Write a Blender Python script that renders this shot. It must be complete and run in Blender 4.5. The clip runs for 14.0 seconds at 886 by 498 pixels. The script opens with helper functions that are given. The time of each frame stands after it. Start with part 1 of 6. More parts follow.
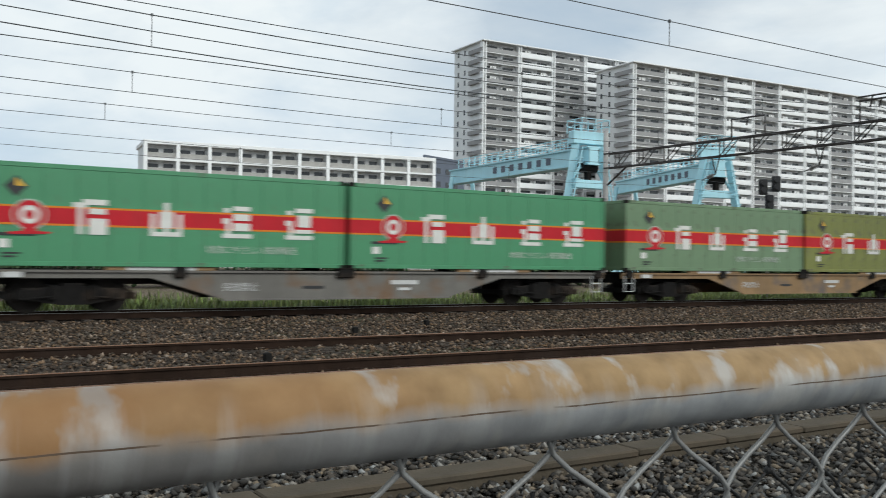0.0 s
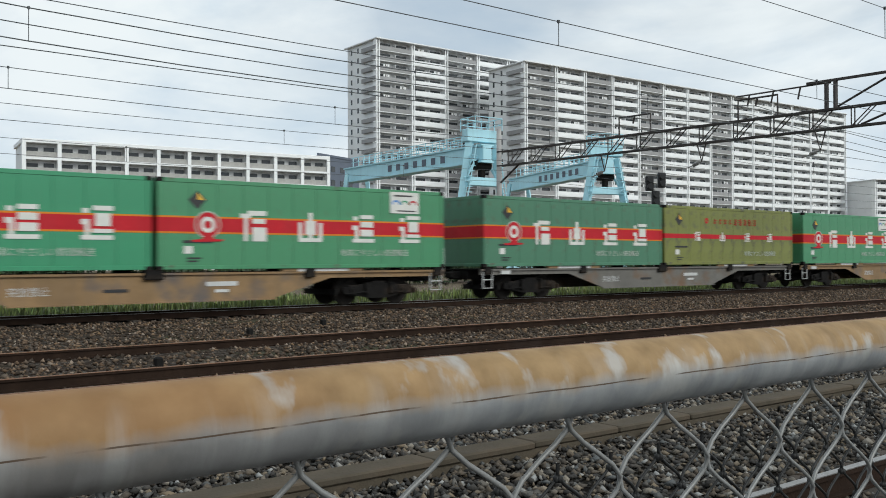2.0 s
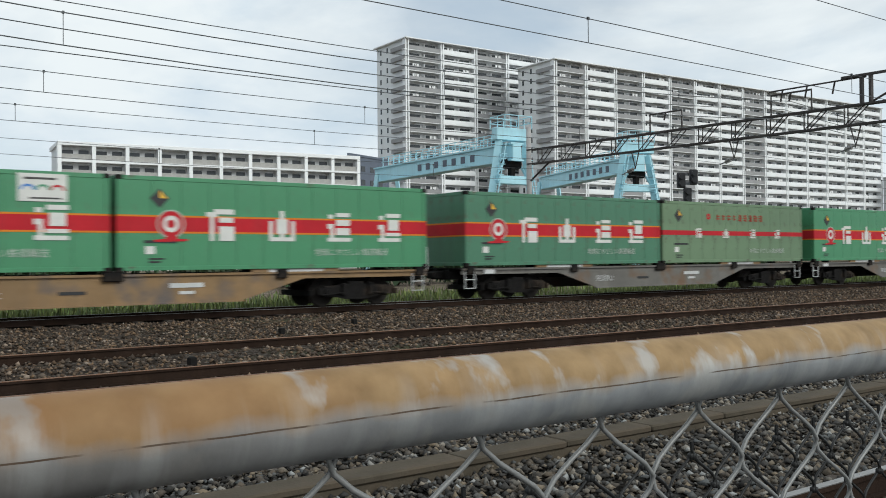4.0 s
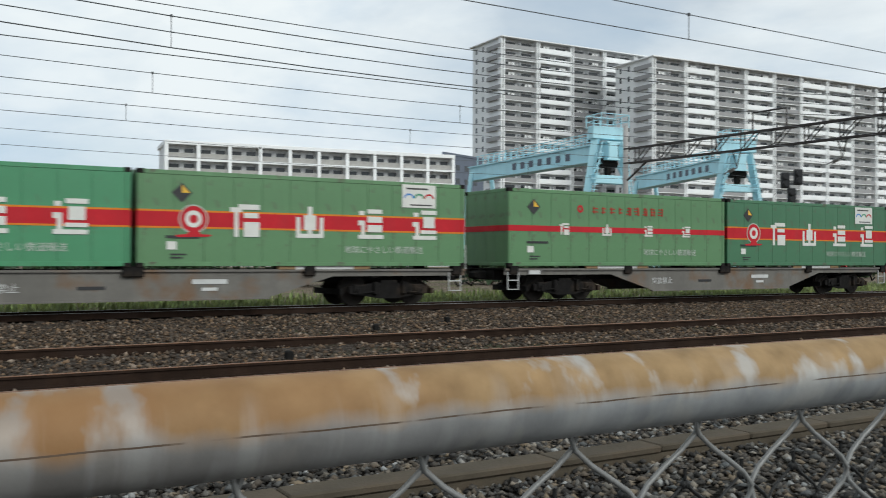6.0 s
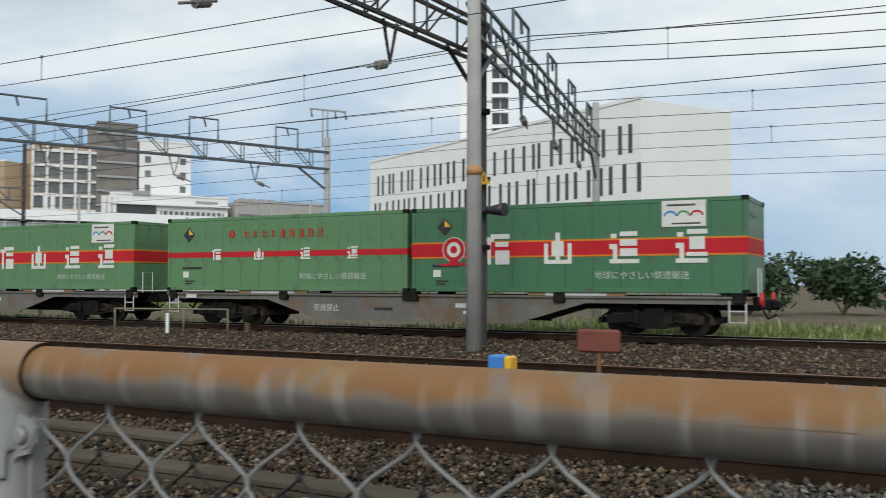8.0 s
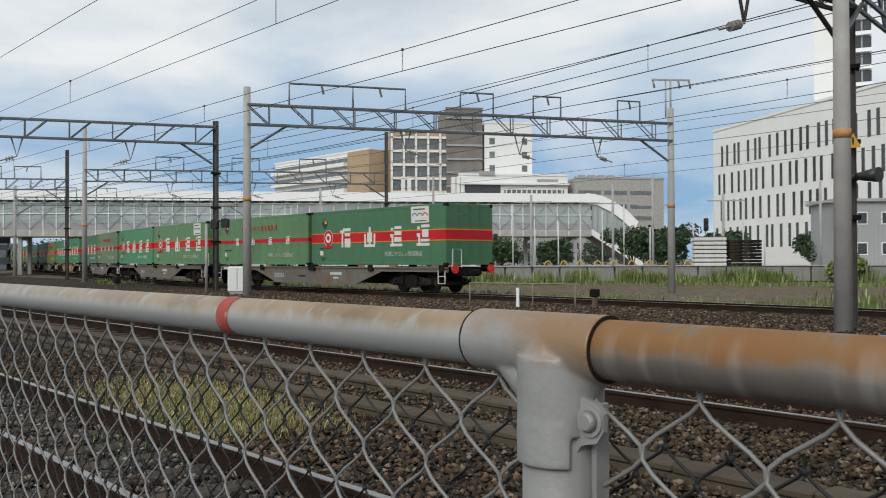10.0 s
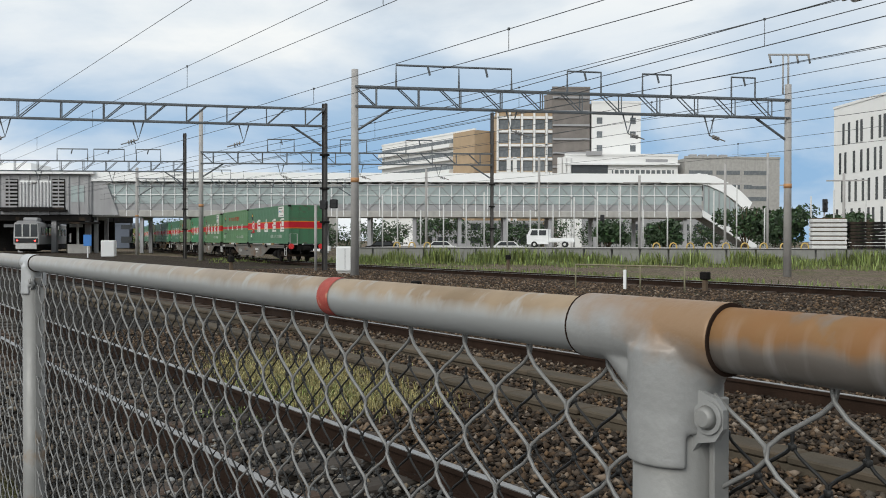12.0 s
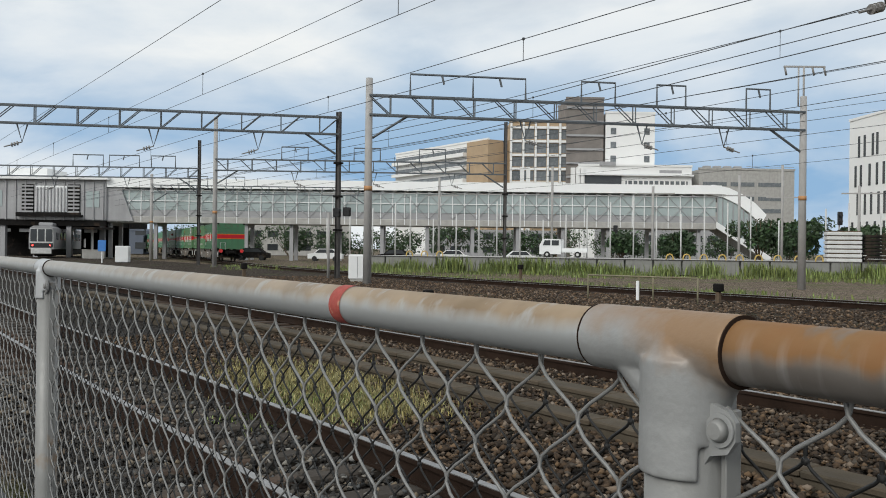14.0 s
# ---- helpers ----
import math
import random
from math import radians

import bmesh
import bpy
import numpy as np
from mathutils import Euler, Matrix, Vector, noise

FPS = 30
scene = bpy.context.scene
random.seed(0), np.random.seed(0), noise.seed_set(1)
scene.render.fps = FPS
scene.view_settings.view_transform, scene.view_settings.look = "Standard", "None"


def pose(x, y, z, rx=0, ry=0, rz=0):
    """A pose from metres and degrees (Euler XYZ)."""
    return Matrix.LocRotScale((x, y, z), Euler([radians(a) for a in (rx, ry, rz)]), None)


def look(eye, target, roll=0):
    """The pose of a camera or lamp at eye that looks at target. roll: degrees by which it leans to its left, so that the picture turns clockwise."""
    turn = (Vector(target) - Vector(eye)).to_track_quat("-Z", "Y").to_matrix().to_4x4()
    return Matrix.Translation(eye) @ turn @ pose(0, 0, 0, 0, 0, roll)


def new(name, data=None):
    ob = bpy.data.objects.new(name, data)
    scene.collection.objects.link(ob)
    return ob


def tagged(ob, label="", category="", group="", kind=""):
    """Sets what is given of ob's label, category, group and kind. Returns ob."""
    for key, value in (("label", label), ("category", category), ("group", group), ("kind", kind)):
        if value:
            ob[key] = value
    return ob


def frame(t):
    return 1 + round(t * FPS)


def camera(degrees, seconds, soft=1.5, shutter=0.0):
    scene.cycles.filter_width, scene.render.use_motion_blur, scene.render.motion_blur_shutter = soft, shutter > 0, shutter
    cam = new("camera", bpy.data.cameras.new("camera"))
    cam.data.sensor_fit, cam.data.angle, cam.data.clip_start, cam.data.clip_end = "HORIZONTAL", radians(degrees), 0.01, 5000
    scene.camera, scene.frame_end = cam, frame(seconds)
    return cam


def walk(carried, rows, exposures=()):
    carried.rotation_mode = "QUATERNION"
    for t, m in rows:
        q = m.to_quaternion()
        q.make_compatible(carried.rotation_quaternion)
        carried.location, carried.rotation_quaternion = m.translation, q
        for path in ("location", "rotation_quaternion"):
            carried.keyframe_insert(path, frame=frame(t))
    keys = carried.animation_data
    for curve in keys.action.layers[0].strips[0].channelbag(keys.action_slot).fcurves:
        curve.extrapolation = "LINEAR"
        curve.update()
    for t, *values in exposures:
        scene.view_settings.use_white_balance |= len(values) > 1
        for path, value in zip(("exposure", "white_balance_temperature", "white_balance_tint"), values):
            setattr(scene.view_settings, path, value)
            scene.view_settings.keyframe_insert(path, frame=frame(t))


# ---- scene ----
# ---- the camera and its walk ----
cam = camera(52, 14.0, soft=0.95, shutter=0.25)
EYE_A = (0.0, 0.0, 1.54)
EYE_B = (-0.35, -0.12, 1.53)
PATH = [
    (0.0, EYE_A, -32.04, 0.80, -0.72), (0.5, EYE_A, -36.92, 1.02, -0.97), (1.0, EYE_A, -38.85, 1.10, -0.71),
    (1.5, EYE_A, -38.80, 0.89, 0.19), (2.0, EYE_A, -38.58, 0.71, 0.22), (2.5, EYE_A, -38.16, 1.07, 0.08),
    (3.0, EYE_A, -37.31, 0.45, 0.54), (4.2, EYE_A, -36.6, 0.7, 0.50), (5.3, EYE_A, -35.56, 0.78, 0.44),
    (5.5, EYE_A, -34.80, 0.88, 0.25), (6.0, EYE_A, -30.78, 0.60, -0.21), (6.5, EYE_A, -19.68, 0.35, -0.29),
    (6.7, EYE_A, -12.9, 0.7, -0.3), (7.0, EYE_A, -1.20, 1.24, -0.28), (7.2, EYE_A, 7.53, 1.96, -0.34),
    (8.2, (-0.07, -0.2, 1.54), 30.5, 2.0, 0.1), (9.3, (-0.146, -0.34, 1.53), 43.0, 1.85, 0.51),
    (9.5, (-0.19, -0.284, 1.53), 45.4, 1.70, 0.42), (10.0, (-0.318, -0.148, 1.53), 49.0, 0.67, 0.2), (10.5, EYE_B, 51.74, -0.43, 1.07),
    (11.0, EYE_B, 53.56, -0.60, 0.62), (11.5, EYE_B, 54.51, -0.53, 0.08), (12.0, EYE_B, 55.63, -0.53, -0.10),
    (12.5, EYE_B, 56.50, -0.36, -0.60), (13.0, EYE_B, 56.19, 0.07, -1.09), (13.5, EYE_B, 56.28, 0.33, -1.22),
    (14.0, EYE_B, 56.42, 0.03, -0.69)]
walk(cam, [(t, pose(*eye, 90 + pitch, roll, yaw)) for t, eye, yaw, pitch, roll in PATH],
     exposures=[(0.0, -0.06, 6150, 4), (7.2, -0.06, 6150, 4), (9.5, -0.22, 6400, 7), (10.0, -0.13, 6400, 7), (10.6, 0.0, 6400, 7), (12.5, -0.03, 6400, 7), (14.0, -0.08, 6400, 7)])

# ---- world and sun: a bright broken overcast ----
SUN_EL, SUN_AZ = 34.0, 160.0
world = bpy.data.worlds.new("sky")
scene.world = world
world.use_nodes = True
wn, wl = world.node_tree.nodes, world.node_tree.links
wn.clear()


def wnode(kind, **values):
    n = wn.new(kind)
    for k, v in values.items():
        n.inputs[k].default_value = v
    return n


sky = wn.new("ShaderNodeTexSky")
sky.sky_type, sky.sun_disc = "NISHITA", False
sky.sun_elevation, sky.sun_rotation = radians(SUN_EL), radians(SUN_AZ)
coord = wn.new("ShaderNodeTexCoord")
flat = wn.new("ShaderNodeMapping")
flat.inputs["Scale"].default_value = (1.0, 1.0, 2.6)
wl.new(coord.outputs["Generated"], flat.inputs["Vector"])
big = wnode("ShaderNodeTexNoise", Scale=2.3, Detail=7.0, Roughness=0.52, Distortion=0.35)
fine = wnode("ShaderNodeTexNoise", Scale=4.6, Detail=8.0, Roughness=0.55, Distortion=0.2)
for n in (big, fine):
    wl.new(flat.outputs["Vector"], n.inputs["Vector"])
shade = wn.new("ShaderNodeValToRGB")
shade.color_ramp.elements[0].position, shade.color_ramp.elements[0].color = 0.33, (0.77, 0.83, 0.90, 1)
shade.color_ramp.elements[1].position, shade.color_ramp.elements[1].color = 0.58, (1.0, 1.0, 1.0, 1)
wl.new(fine.outputs["Fac"], shade.inputs["Fac"])
cover = wn.new("ShaderNodeValToRGB")
cover.color_ramp.elements[0].position, cover.color_ramp.elements[0].color = 0.33, (0.62, 0.62, 0.62, 1)
cover.color_ramp.elements[1].position, cover.color_ramp.elements[1].color = 0.50, (1, 1, 1, 1)
wl.new(big.outputs["Fac"], cover.inputs["Fac"])
scaled = wn.new("ShaderNodeVectorMath")
scaled.operation = "SCALE"
scaled.inputs["Scale"].default_value = 0.10
wl.new(sky.outputs["Color"], scaled.inputs[0])
mixed = wn.new("ShaderNodeMixRGB")
wl.new(cover.outputs["Color"], mixed.inputs["Fac"])
wl.new(scaled.outputs["Vector"], mixed.inputs["Color1"])
wl.new(shade.outputs["Color"], mixed.inputs["Color2"])
# clear blue shows between the clouds low over the horizon
height = wn.new("ShaderNodeSeparateXYZ")
wl.new(coord.outputs["Generated"], height.inputs["Vector"])
band = wn.new("ShaderNodeMapRange")
for k_, v_ in (("From Min", 0.27), ("From Max", 0.09), ("To Min", 0.0), ("To Max", 1.0)):
    band.inputs[k_].default_value = v_
wl.new(height.outputs["Z"], band.inputs["Value"])
gap = wn.new("ShaderNodeMapRange")
for k_, v_ in (("From Min", 0.64), ("From Max", 0.45), ("To Min", 0.0), ("To Max", 0.95)):
    gap.inputs[k_].default_value = v_
wl.new(big.outputs["Fac"], gap.inputs["Value"])
both = wn.new("ShaderNodeMath")
both.operation = "MULTIPLY"
# the west is clearer than the north-east
west = wn.new("ShaderNodeVectorMath")
west.operation = "DOT_PRODUCT"
west.inputs[1].default_value = (-0.84, 0.54, 0.0)
wl.new(coord.outputs["Generated"], west.inputs[0])
clearer = wn.new("ShaderNodeMapRange")
clearer.inputs["From Min"].default_value, clearer.inputs["From Max"].default_value = 0.35, 0.85
clearer.inputs["To Min"].default_value = 0.12
wl.new(west.outputs["Value"], clearer.inputs["Value"])
low_west = wn.new("ShaderNodeMath")
low_west.operation = "MULTIPLY"
wl.new(band.outputs["Result"], low_west.inputs[0])
wl.new(clearer.outputs["Result"], low_west.inputs[1])
wl.new(low_west.outputs["Value"], both.inputs[0])
wl.new(gap.outputs["Result"], both.inputs[1])
clear = wn.new("ShaderNodeMixRGB")
clear.inputs["Color2"].default_value = (0.30, 0.50, 0.76, 1)
wl.new(both.outputs["Value"], clear.inputs["Fac"])
wl.new(mixed.outputs["Color"], clear.inputs["Color1"])
back = wnode("ShaderNodeBackground", Strength=0.95)
wl.new(clear.outputs["Color"], back.inputs["Color"])
wout = wn.new("ShaderNodeOutputWorld")
wl.new(back.outputs["Background"], wout.inputs["Surface"])
sun = new("sun", bpy.data.lights.new("sun", "SUN"))
sun.data.energy, sun.data.angle, sun.data.color = 1.9, radians(28), (1.0, 0.96, 0.9)
sun.matrix_world = look((0, 0, 60), (-14.1, 38.8, 60 - 41.3 * math.tan(radians(SUN_EL))), 0)

# ---- materials ----


def mat(name, colour, rough=0.7, metal=0.0, vary=0.25, scale=3.0, stain=None, stain_amount=0.0, stain_scale=1.0,
        bump=0.15, bump_scale=40.0, streak=0.0, piece=0.0, spec=0.5, island=0.0):
    """A surface with grain and cloudy variation at two sizes, an optional stain of its own colour, and fine relief."""
    m = bpy.data.materials.new(name)
    m.use_nodes = True
    n, l = m.node_tree.nodes, m.node_tree.links
    bsdf = n["Principled BSDF"]
    bsdf.inputs["Roughness"].default_value = rough
    bsdf.inputs["Metallic"].default_value = metal
    bsdf.inputs["Specular IOR Level"].default_value = spec
    tc = n.new("ShaderNodeTexCoord")

    def noise_tex(s, detail=5.0, stretch=None):
        t = n.new("ShaderNodeTexNoise")
        t.inputs["Scale"].default_value, t.inputs["Detail"].default_value = s, detail
        if stretch:
            mp = n.new("ShaderNodeMapping")
            mp.inputs["Scale"].default_value = stretch
            l.new(tc.outputs["Object"], mp.inputs["Vector"])
            l.new(mp.outputs["Vector"], t.inputs["Vector"])
        else:
            l.new(tc.outputs["Object"], t.inputs["Vector"])
        return t

    def mix(fac, a, b, mode="MIX"):
        x = n.new("ShaderNodeMixRGB")
        x.blend_type = mode
        for sock, val in zip(("Fac", "Color1", "Color2"), (fac, a, b)):
            if isinstance(val, (float, int)):
                x.inputs[sock].default_value = val if sock == "Fac" else (val, val, val, 1)
            elif isinstance(val, tuple):
                x.inputs[sock].default_value = (*val[:3], 1)
            else:
                l.new(val, x.inputs[sock])
        return x.outputs["Color"]

    def ramp(sock, lo, hi, a=0.0, b=1.0):
        r = n.new("ShaderNodeMapRange")
        r.inputs["From Min"].default_value, r.inputs["From Max"].default_value = lo, hi
        r.inputs["To Min"].default_value, r.inputs["To Max"].default_value = a, b
        l.new(sock, r.inputs["Value"])
        return r.outputs["Result"]

    c = tuple(colour)
    dark = tuple(v * (1 - vary) for v in c)
    light = tuple(min(v * (1 + vary), 0.95) for v in c)
    colour_out = mix(ramp(noise_tex(scale).outputs["Fac"], 0.3, 0.7), dark, light)
    colour_out = mix(ramp(noise_tex(scale * 9, 3).outputs["Fac"], 0.3, 0.7, 0.0, 0.5), colour_out,
                     tuple(v * (1 - vary * 0.8) for v in c))
    if streak:
        colour_out = mix(ramp(noise_tex(1.0, 4, (2.6, 2.6, 0.16)).outputs["Fac"], 0.48, 0.72, 0.0, streak), colour_out,
                         tuple(v * 0.55 + 0.02 for v in c))
    if stain:
        colour_out = mix(ramp(noise_tex(stain_scale, 7).outputs["Fac"], 0.62 - 0.25 * stain_amount, 0.74 - 0.2 * stain_amount, 0.0, 1.0),
                         colour_out, stain)
    if piece:
        info = n.new("ShaderNodeObjectInfo")
        colour_out = mix(piece, colour_out, mix(info.outputs["Random"], tuple(v * 0.55 for v in c), tuple(min(1, v * 1.4) for v in c)))
    if island:
        geo = n.new("ShaderNodeNewGeometry")
        r = n.new("ShaderNodeValToRGB")
        r.color_ramp.elements[0].color = (c[0] * 0.25, c[1] * 0.25, c[2] * 0.25, 1)
        r.color_ramp.elements[1].color = (min(1, c[0] * 3.6), min(1, c[1] * 3.9), min(1, c[2] * 4.2), 1)
        for p_, k_ in ((0.30, (0.6, 0.6, 0.62)), (0.55, (1.25, 1.05, 0.85)), (0.72, (1.1, 1.25, 1.4)), (0.88, (2.3, 1.9, 1.4))):
            e = r.color_ramp.elements.new(p_)
            e.color = (c[0] * k_[0], c[1] * k_[1], c[2] * k_[2], 1)
        l.new(geo.outputs["Random Per Island"], r.inputs["Fac"])
        colour_out = mix(island, colour_out, r.outputs["Color"])
    l.new(colour_out, bsdf.inputs["Base Color"])
    l.new(ramp(noise_tex(scale * 3).outputs["Fac"], 0.25, 0.75, max(0.03, rough - 0.12), min(1, rough + 0.12)), bsdf.inputs["Roughness"])
    if bump:
        bp = n.new("ShaderNodeBump")
        bp.inputs["Strength"].default_value, bp.inputs["Distance"].default_value = bump, 0.02
        l.new(noise_tex(bump_scale, 4).outputs["Fac"], bp.inputs["Height"])
        l.new(bp.outputs["Normal"], bsdf.inputs["Normal"])
    return m


def glow(name, colour, strength):
    m = bpy.data.materials.new(name)
    m.use_nodes = True
    b = m.node_tree.nodes["Principled BSDF"]
    b.inputs["Base Color"].default_value = (*colour, 1)
    b.inputs["Emission Color"].default_value = (*colour, 1)
    b.inputs["Emission Strength"].default_value = strength
    return m


M = {}
M["green"] = mat("green container paint", (0.066, 0.250, 0.118), 0.42, spec=0.5, vary=0.12, scale=0.8, streak=0.35, bump=0.05, stain=(0.085, 0.085, 0.055), stain_amount=0.12, stain_scale=2.2)
M["bright"] = mat("fresh green container paint", (0.045, 0.265, 0.128), 0.40, spec=0.5, vary=0.10, scale=0.8, streak=0.25, bump=0.05)
M["dull"] = mat("faded green container paint", (0.105, 0.225, 0.100), 0.45, spec=0.5, vary=0.14, scale=0.8, streak=0.3, bump=0.05, stain=(0.085, 0.085, 0.055), stain_amount=0.22, stain_scale=2.2)
M["pale"] = mat("pale faded green paint", (0.150, 0.235, 0.130), 0.45, spec=0.5, vary=0.14, scale=0.8, streak=0.35, bump=0.05, stain=(0.085, 0.085, 0.055), stain_amount=0.25, stain_scale=2.2)
M["olive"] = mat("yellowed olive container paint", (0.185, 0.200, 0.045), 0.45, spec=0.5, vary=0.16, scale=0.8, streak=0.4, bump=0.05, stain=(0.085, 0.085, 0.055), stain_amount=0.35, stain_scale=2.2)
M["dark"] = mat("dark green container paint", (0.056, 0.165, 0.082), 0.42, spec=0.5, vary=0.14, scale=0.8, streak=0.4, bump=0.05, stain=(0.085, 0.085, 0.055), stain_amount=0.25, stain_scale=2.2)
M["teal"] = mat("blue-green faded container paint", (0.070, 0.195, 0.115), 0.45, spec=0.5, vary=0.14, scale=0.8, streak=0.35, bump=0.05, stain=(0.085, 0.085, 0.055), stain_amount=0.25, stain_scale=2.2)
M["slate"] = mat("slate-blue cladding", (0.11, 0.13, 0.17), 0.7, vary=0.1, scale=0.4, bump=0.02)
M["faintwhite"] = mat("worn white paint", (0.46, 0.50, 0.44), 0.6, vary=0.15, scale=3, bump=0.0)
# dark so the path throws little light up at the fence
M["asphalt"] = mat("path surface darkened against bounce light", (0.045, 0.045, 0.046), 0.9, vary=0.25, scale=3, bump=0.3, bump_scale=120)
M["red"] = mat("red stripe paint", (0.47, 0.016, 0.026), 0.6, spec=0.2, vary=0.12, scale=1.2, streak=0.3, bump=0.03)
M["fadedred"] = mat("faded red lettering paint", (0.36, 0.055, 0.035), 0.6, spec=0.2, vary=0.2, scale=3, bump=0.0)
M["bandorange"] = mat("faded orange band paint", (0.44, 0.23, 0.10), 0.7, vary=0.2, scale=6, bump=0.03)
M["orange"] = mat("orange edge paint", (0.62, 0.20, 0.02), 0.55, spec=0.2, vary=0.1, bump=0.0)
M["white"] = mat("white lettering paint", (0.66, 0.65, 0.61), 0.5, vary=0.10, bump=0.0)
M["black"] = mat("black paint", (0.02, 0.02, 0.022), 0.5, vary=0.3, bump=0.05)
M["dullyellow"] = mat("weathered yellow paint", (0.50, 0.35, 0.10), 0.6, vary=0.25, scale=5, bump=0.03)
M["yellow"] = mat("yellow paint", (0.72, 0.42, 0.03), 0.5, vary=0.1, bump=0.03)
M["blue"] = mat("blue paint", (0.05, 0.20, 0.55), 0.5, vary=0.1, bump=0.03)
M["sill"] = mat("dusty grey wagon steel", (0.145, 0.135, 0.120), 0.7, vary=0.22, scale=1.3, streak=0.5, stain=(0.15, 0.09, 0.05), stain_amount=0.3, bump=0.1)
M["sill_brown"] = mat("rust-brown wagon steel", (0.25, 0.155, 0.072), 0.75, vary=0.22, scale=1.3, streak=0.5, stain=(0.12, 0.10, 0.09), stain_amount=0.3, bump=0.1)
# underframe steel; the same near-black paints the shade below the station hall
M["under"] = mat("sooty underframe and painted shade", (0.012, 0.011, 0.0105), 0.8, spec=0.12, vary=0.4, scale=4, stain=(0.05, 0.036, 0.026), stain_amount=0.2, bump=0.2)
M["wheel"] = mat("wheel steel", (0.028, 0.024, 0.021), 0.7, 0.1, spec=0.15, vary=0.3, bump=0.1)
M["lightsteel"] = mat("dull light steel", (0.55, 0.55, 0.54), 0.6, vary=0.15, bump=0.05)
M["galv"] = mat("galvanised pipe", (0.48, 0.49, 0.50), 0.50, 0.35, vary=0.10, scale=9, bump=0.06, bump_scale=160)
M["wire"] = mat("galvanised wire", (0.23, 0.23, 0.225), 0.55, 0.3, vary=0.15, scale=20, bump=0.0)
M["darkwire"] = mat("blackened wire", (0.018, 0.018, 0.018), 0.6, 0.2, vary=0.3, scale=20, bump=0.0)
M["rail"] = mat("rusty rail side", (0.028, 0.017, 0.012), 0.9, 0.0, spec=0.1, vary=0.35, scale=3, stain=(0.03, 0.02, 0.016), stain_amount=0.3, bump=0.2)
M["railtop"] = mat("worn rail top", (0.30, 0.29, 0.28), 0.38, 0.75, vary=0.15, scale=5, bump=0.02)
M["rustytop"] = mat("rusted rail top", (0.20, 0.10, 0.055), 0.6, 0.4, vary=0.25, scale=5, bump=0.05)
M["sleeper"] = mat("concrete sleeper", (0.060, 0.052, 0.045), 0.9, spec=0.15, vary=0.25, scale=4, stain=(0.10, 0.06, 0.04), stain_amount=0.5, bump=0.2, piece=0.4)
M["trough"] = mat("weathered trough concrete", (0.082, 0.068, 0.050), 0.9, spec=0.15, vary=0.3, scale=3, stain=(0.09, 0.07, 0.05), stain_amount=0.4, stain_scale=3, bump=0.25, piece=0.3)
M["stone"] = mat("crushed ballast stone", (0.068, 0.052, 0.039), 0.9, spec=0.15, vary=0.3, scale=14, bump=0.3, island=0.88)
M["greystone"] = mat("grey crushed stone", (0.086, 0.081, 0.074), 0.9, spec=0.15, vary=0.3, scale=14, bump=0.3, island=0.88)
M["concrete"] = mat("grey concrete", (0.40, 0.39, 0.37), 0.85, vary=0.16, scale=1.5, streak=0.3, bump=0.1)
M["wallconc"] = mat("platform wall concrete", (0.24, 0.24, 0.225), 0.9, vary=0.2, scale=0.7, streak=0.5, bump=0.15)
M["polegrey"] = mat("concrete mast", (0.36, 0.35, 0.34), 0.85, vary=0.15, scale=2, streak=0.3, bump=0.08)
M["poledark"] = mat("dark steel mast", (0.075, 0.070, 0.068), 0.7, 0.1, vary=0.3, scale=2, bump=0.08)
M["truss"] = mat("weathered portal steel", (0.125, 0.140, 0.155), 0.6, 0.35, vary=0.25, scale=2, bump=0.05)
M["trussdark"] = mat("dark rusted portal steel", (0.050, 0.042, 0.040), 0.65, 0.3, vary=0.3, scale=2, bump=0.05)
M["insul"] = mat("brown glazed insulator", (0.20, 0.19, 0.18), 0.3, vary=0.15, bump=0.0)
M["cable"] = mat("dark cable", (0.07, 0.075, 0.08), 0.6, 0.3, vary=0.1, bump=0.0)
M["crane"] = mat("light blue crane paint", (0.43, 0.71, 0.80), 0.5, vary=0.08, scale=0.6, streak=0.2, bump=0.03)
M["tower"] = mat("tower render", (0.75, 0.76, 0.765), 0.85, vary=0.06, scale=0.3, bump=0.03)
M["brownband"] = mat("grey-brown balcony panel", (0.30, 0.297, 0.298), 0.7, vary=0.08, scale=0.4, piece=0.1, bump=0.02)
M["paleband"] = mat("pale balcony panel", (0.85, 0.86, 0.86), 0.7, vary=0.05, scale=0.4, piece=0.1, bump=0.02)
M["recess"] = mat("painted balcony back wall", (0.64, 0.645, 0.65), 0.8, vary=0.25, scale=0.8, bump=0.03)
M["glassdark"] = mat("dark window glass", (0.045, 0.05, 0.055), 0.12, 0.0, vary=0.35, scale=0.6, bump=0.0, piece=0.35)
M["glassblue"] = mat("blue curtain glass", (0.20, 0.38, 0.48), 0.10, 0.0, vary=0.2, scale=0.3, bump=0.0, piece=0.2)
M["paleglass"] = mat("pale reflecting glass", (0.37, 0.43, 0.43), 0.12, 0.0, vary=0.12, scale=0.3, bump=0.0, piece=0.35)
M["whitewall"] = mat("white building render", (0.78, 0.78, 0.77), 0.75, vary=0.04, scale=0.2, bump=0.02)
M["tan"] = mat("tan building tile", (0.42, 0.31, 0.20), 0.8, vary=0.10, scale=0.5, bump=0.03)
M["greywall"] = mat("grey corrugated cladding", (0.33, 0.33, 0.34), 0.65, vary=0.07, scale=0.5, bump=0.05)
M["stationgrey"] = mat("station cladding grey", (0.35, 0.35, 0.36), 0.7, vary=0.15, scale=0.4, streak=0.3, bump=0.05)
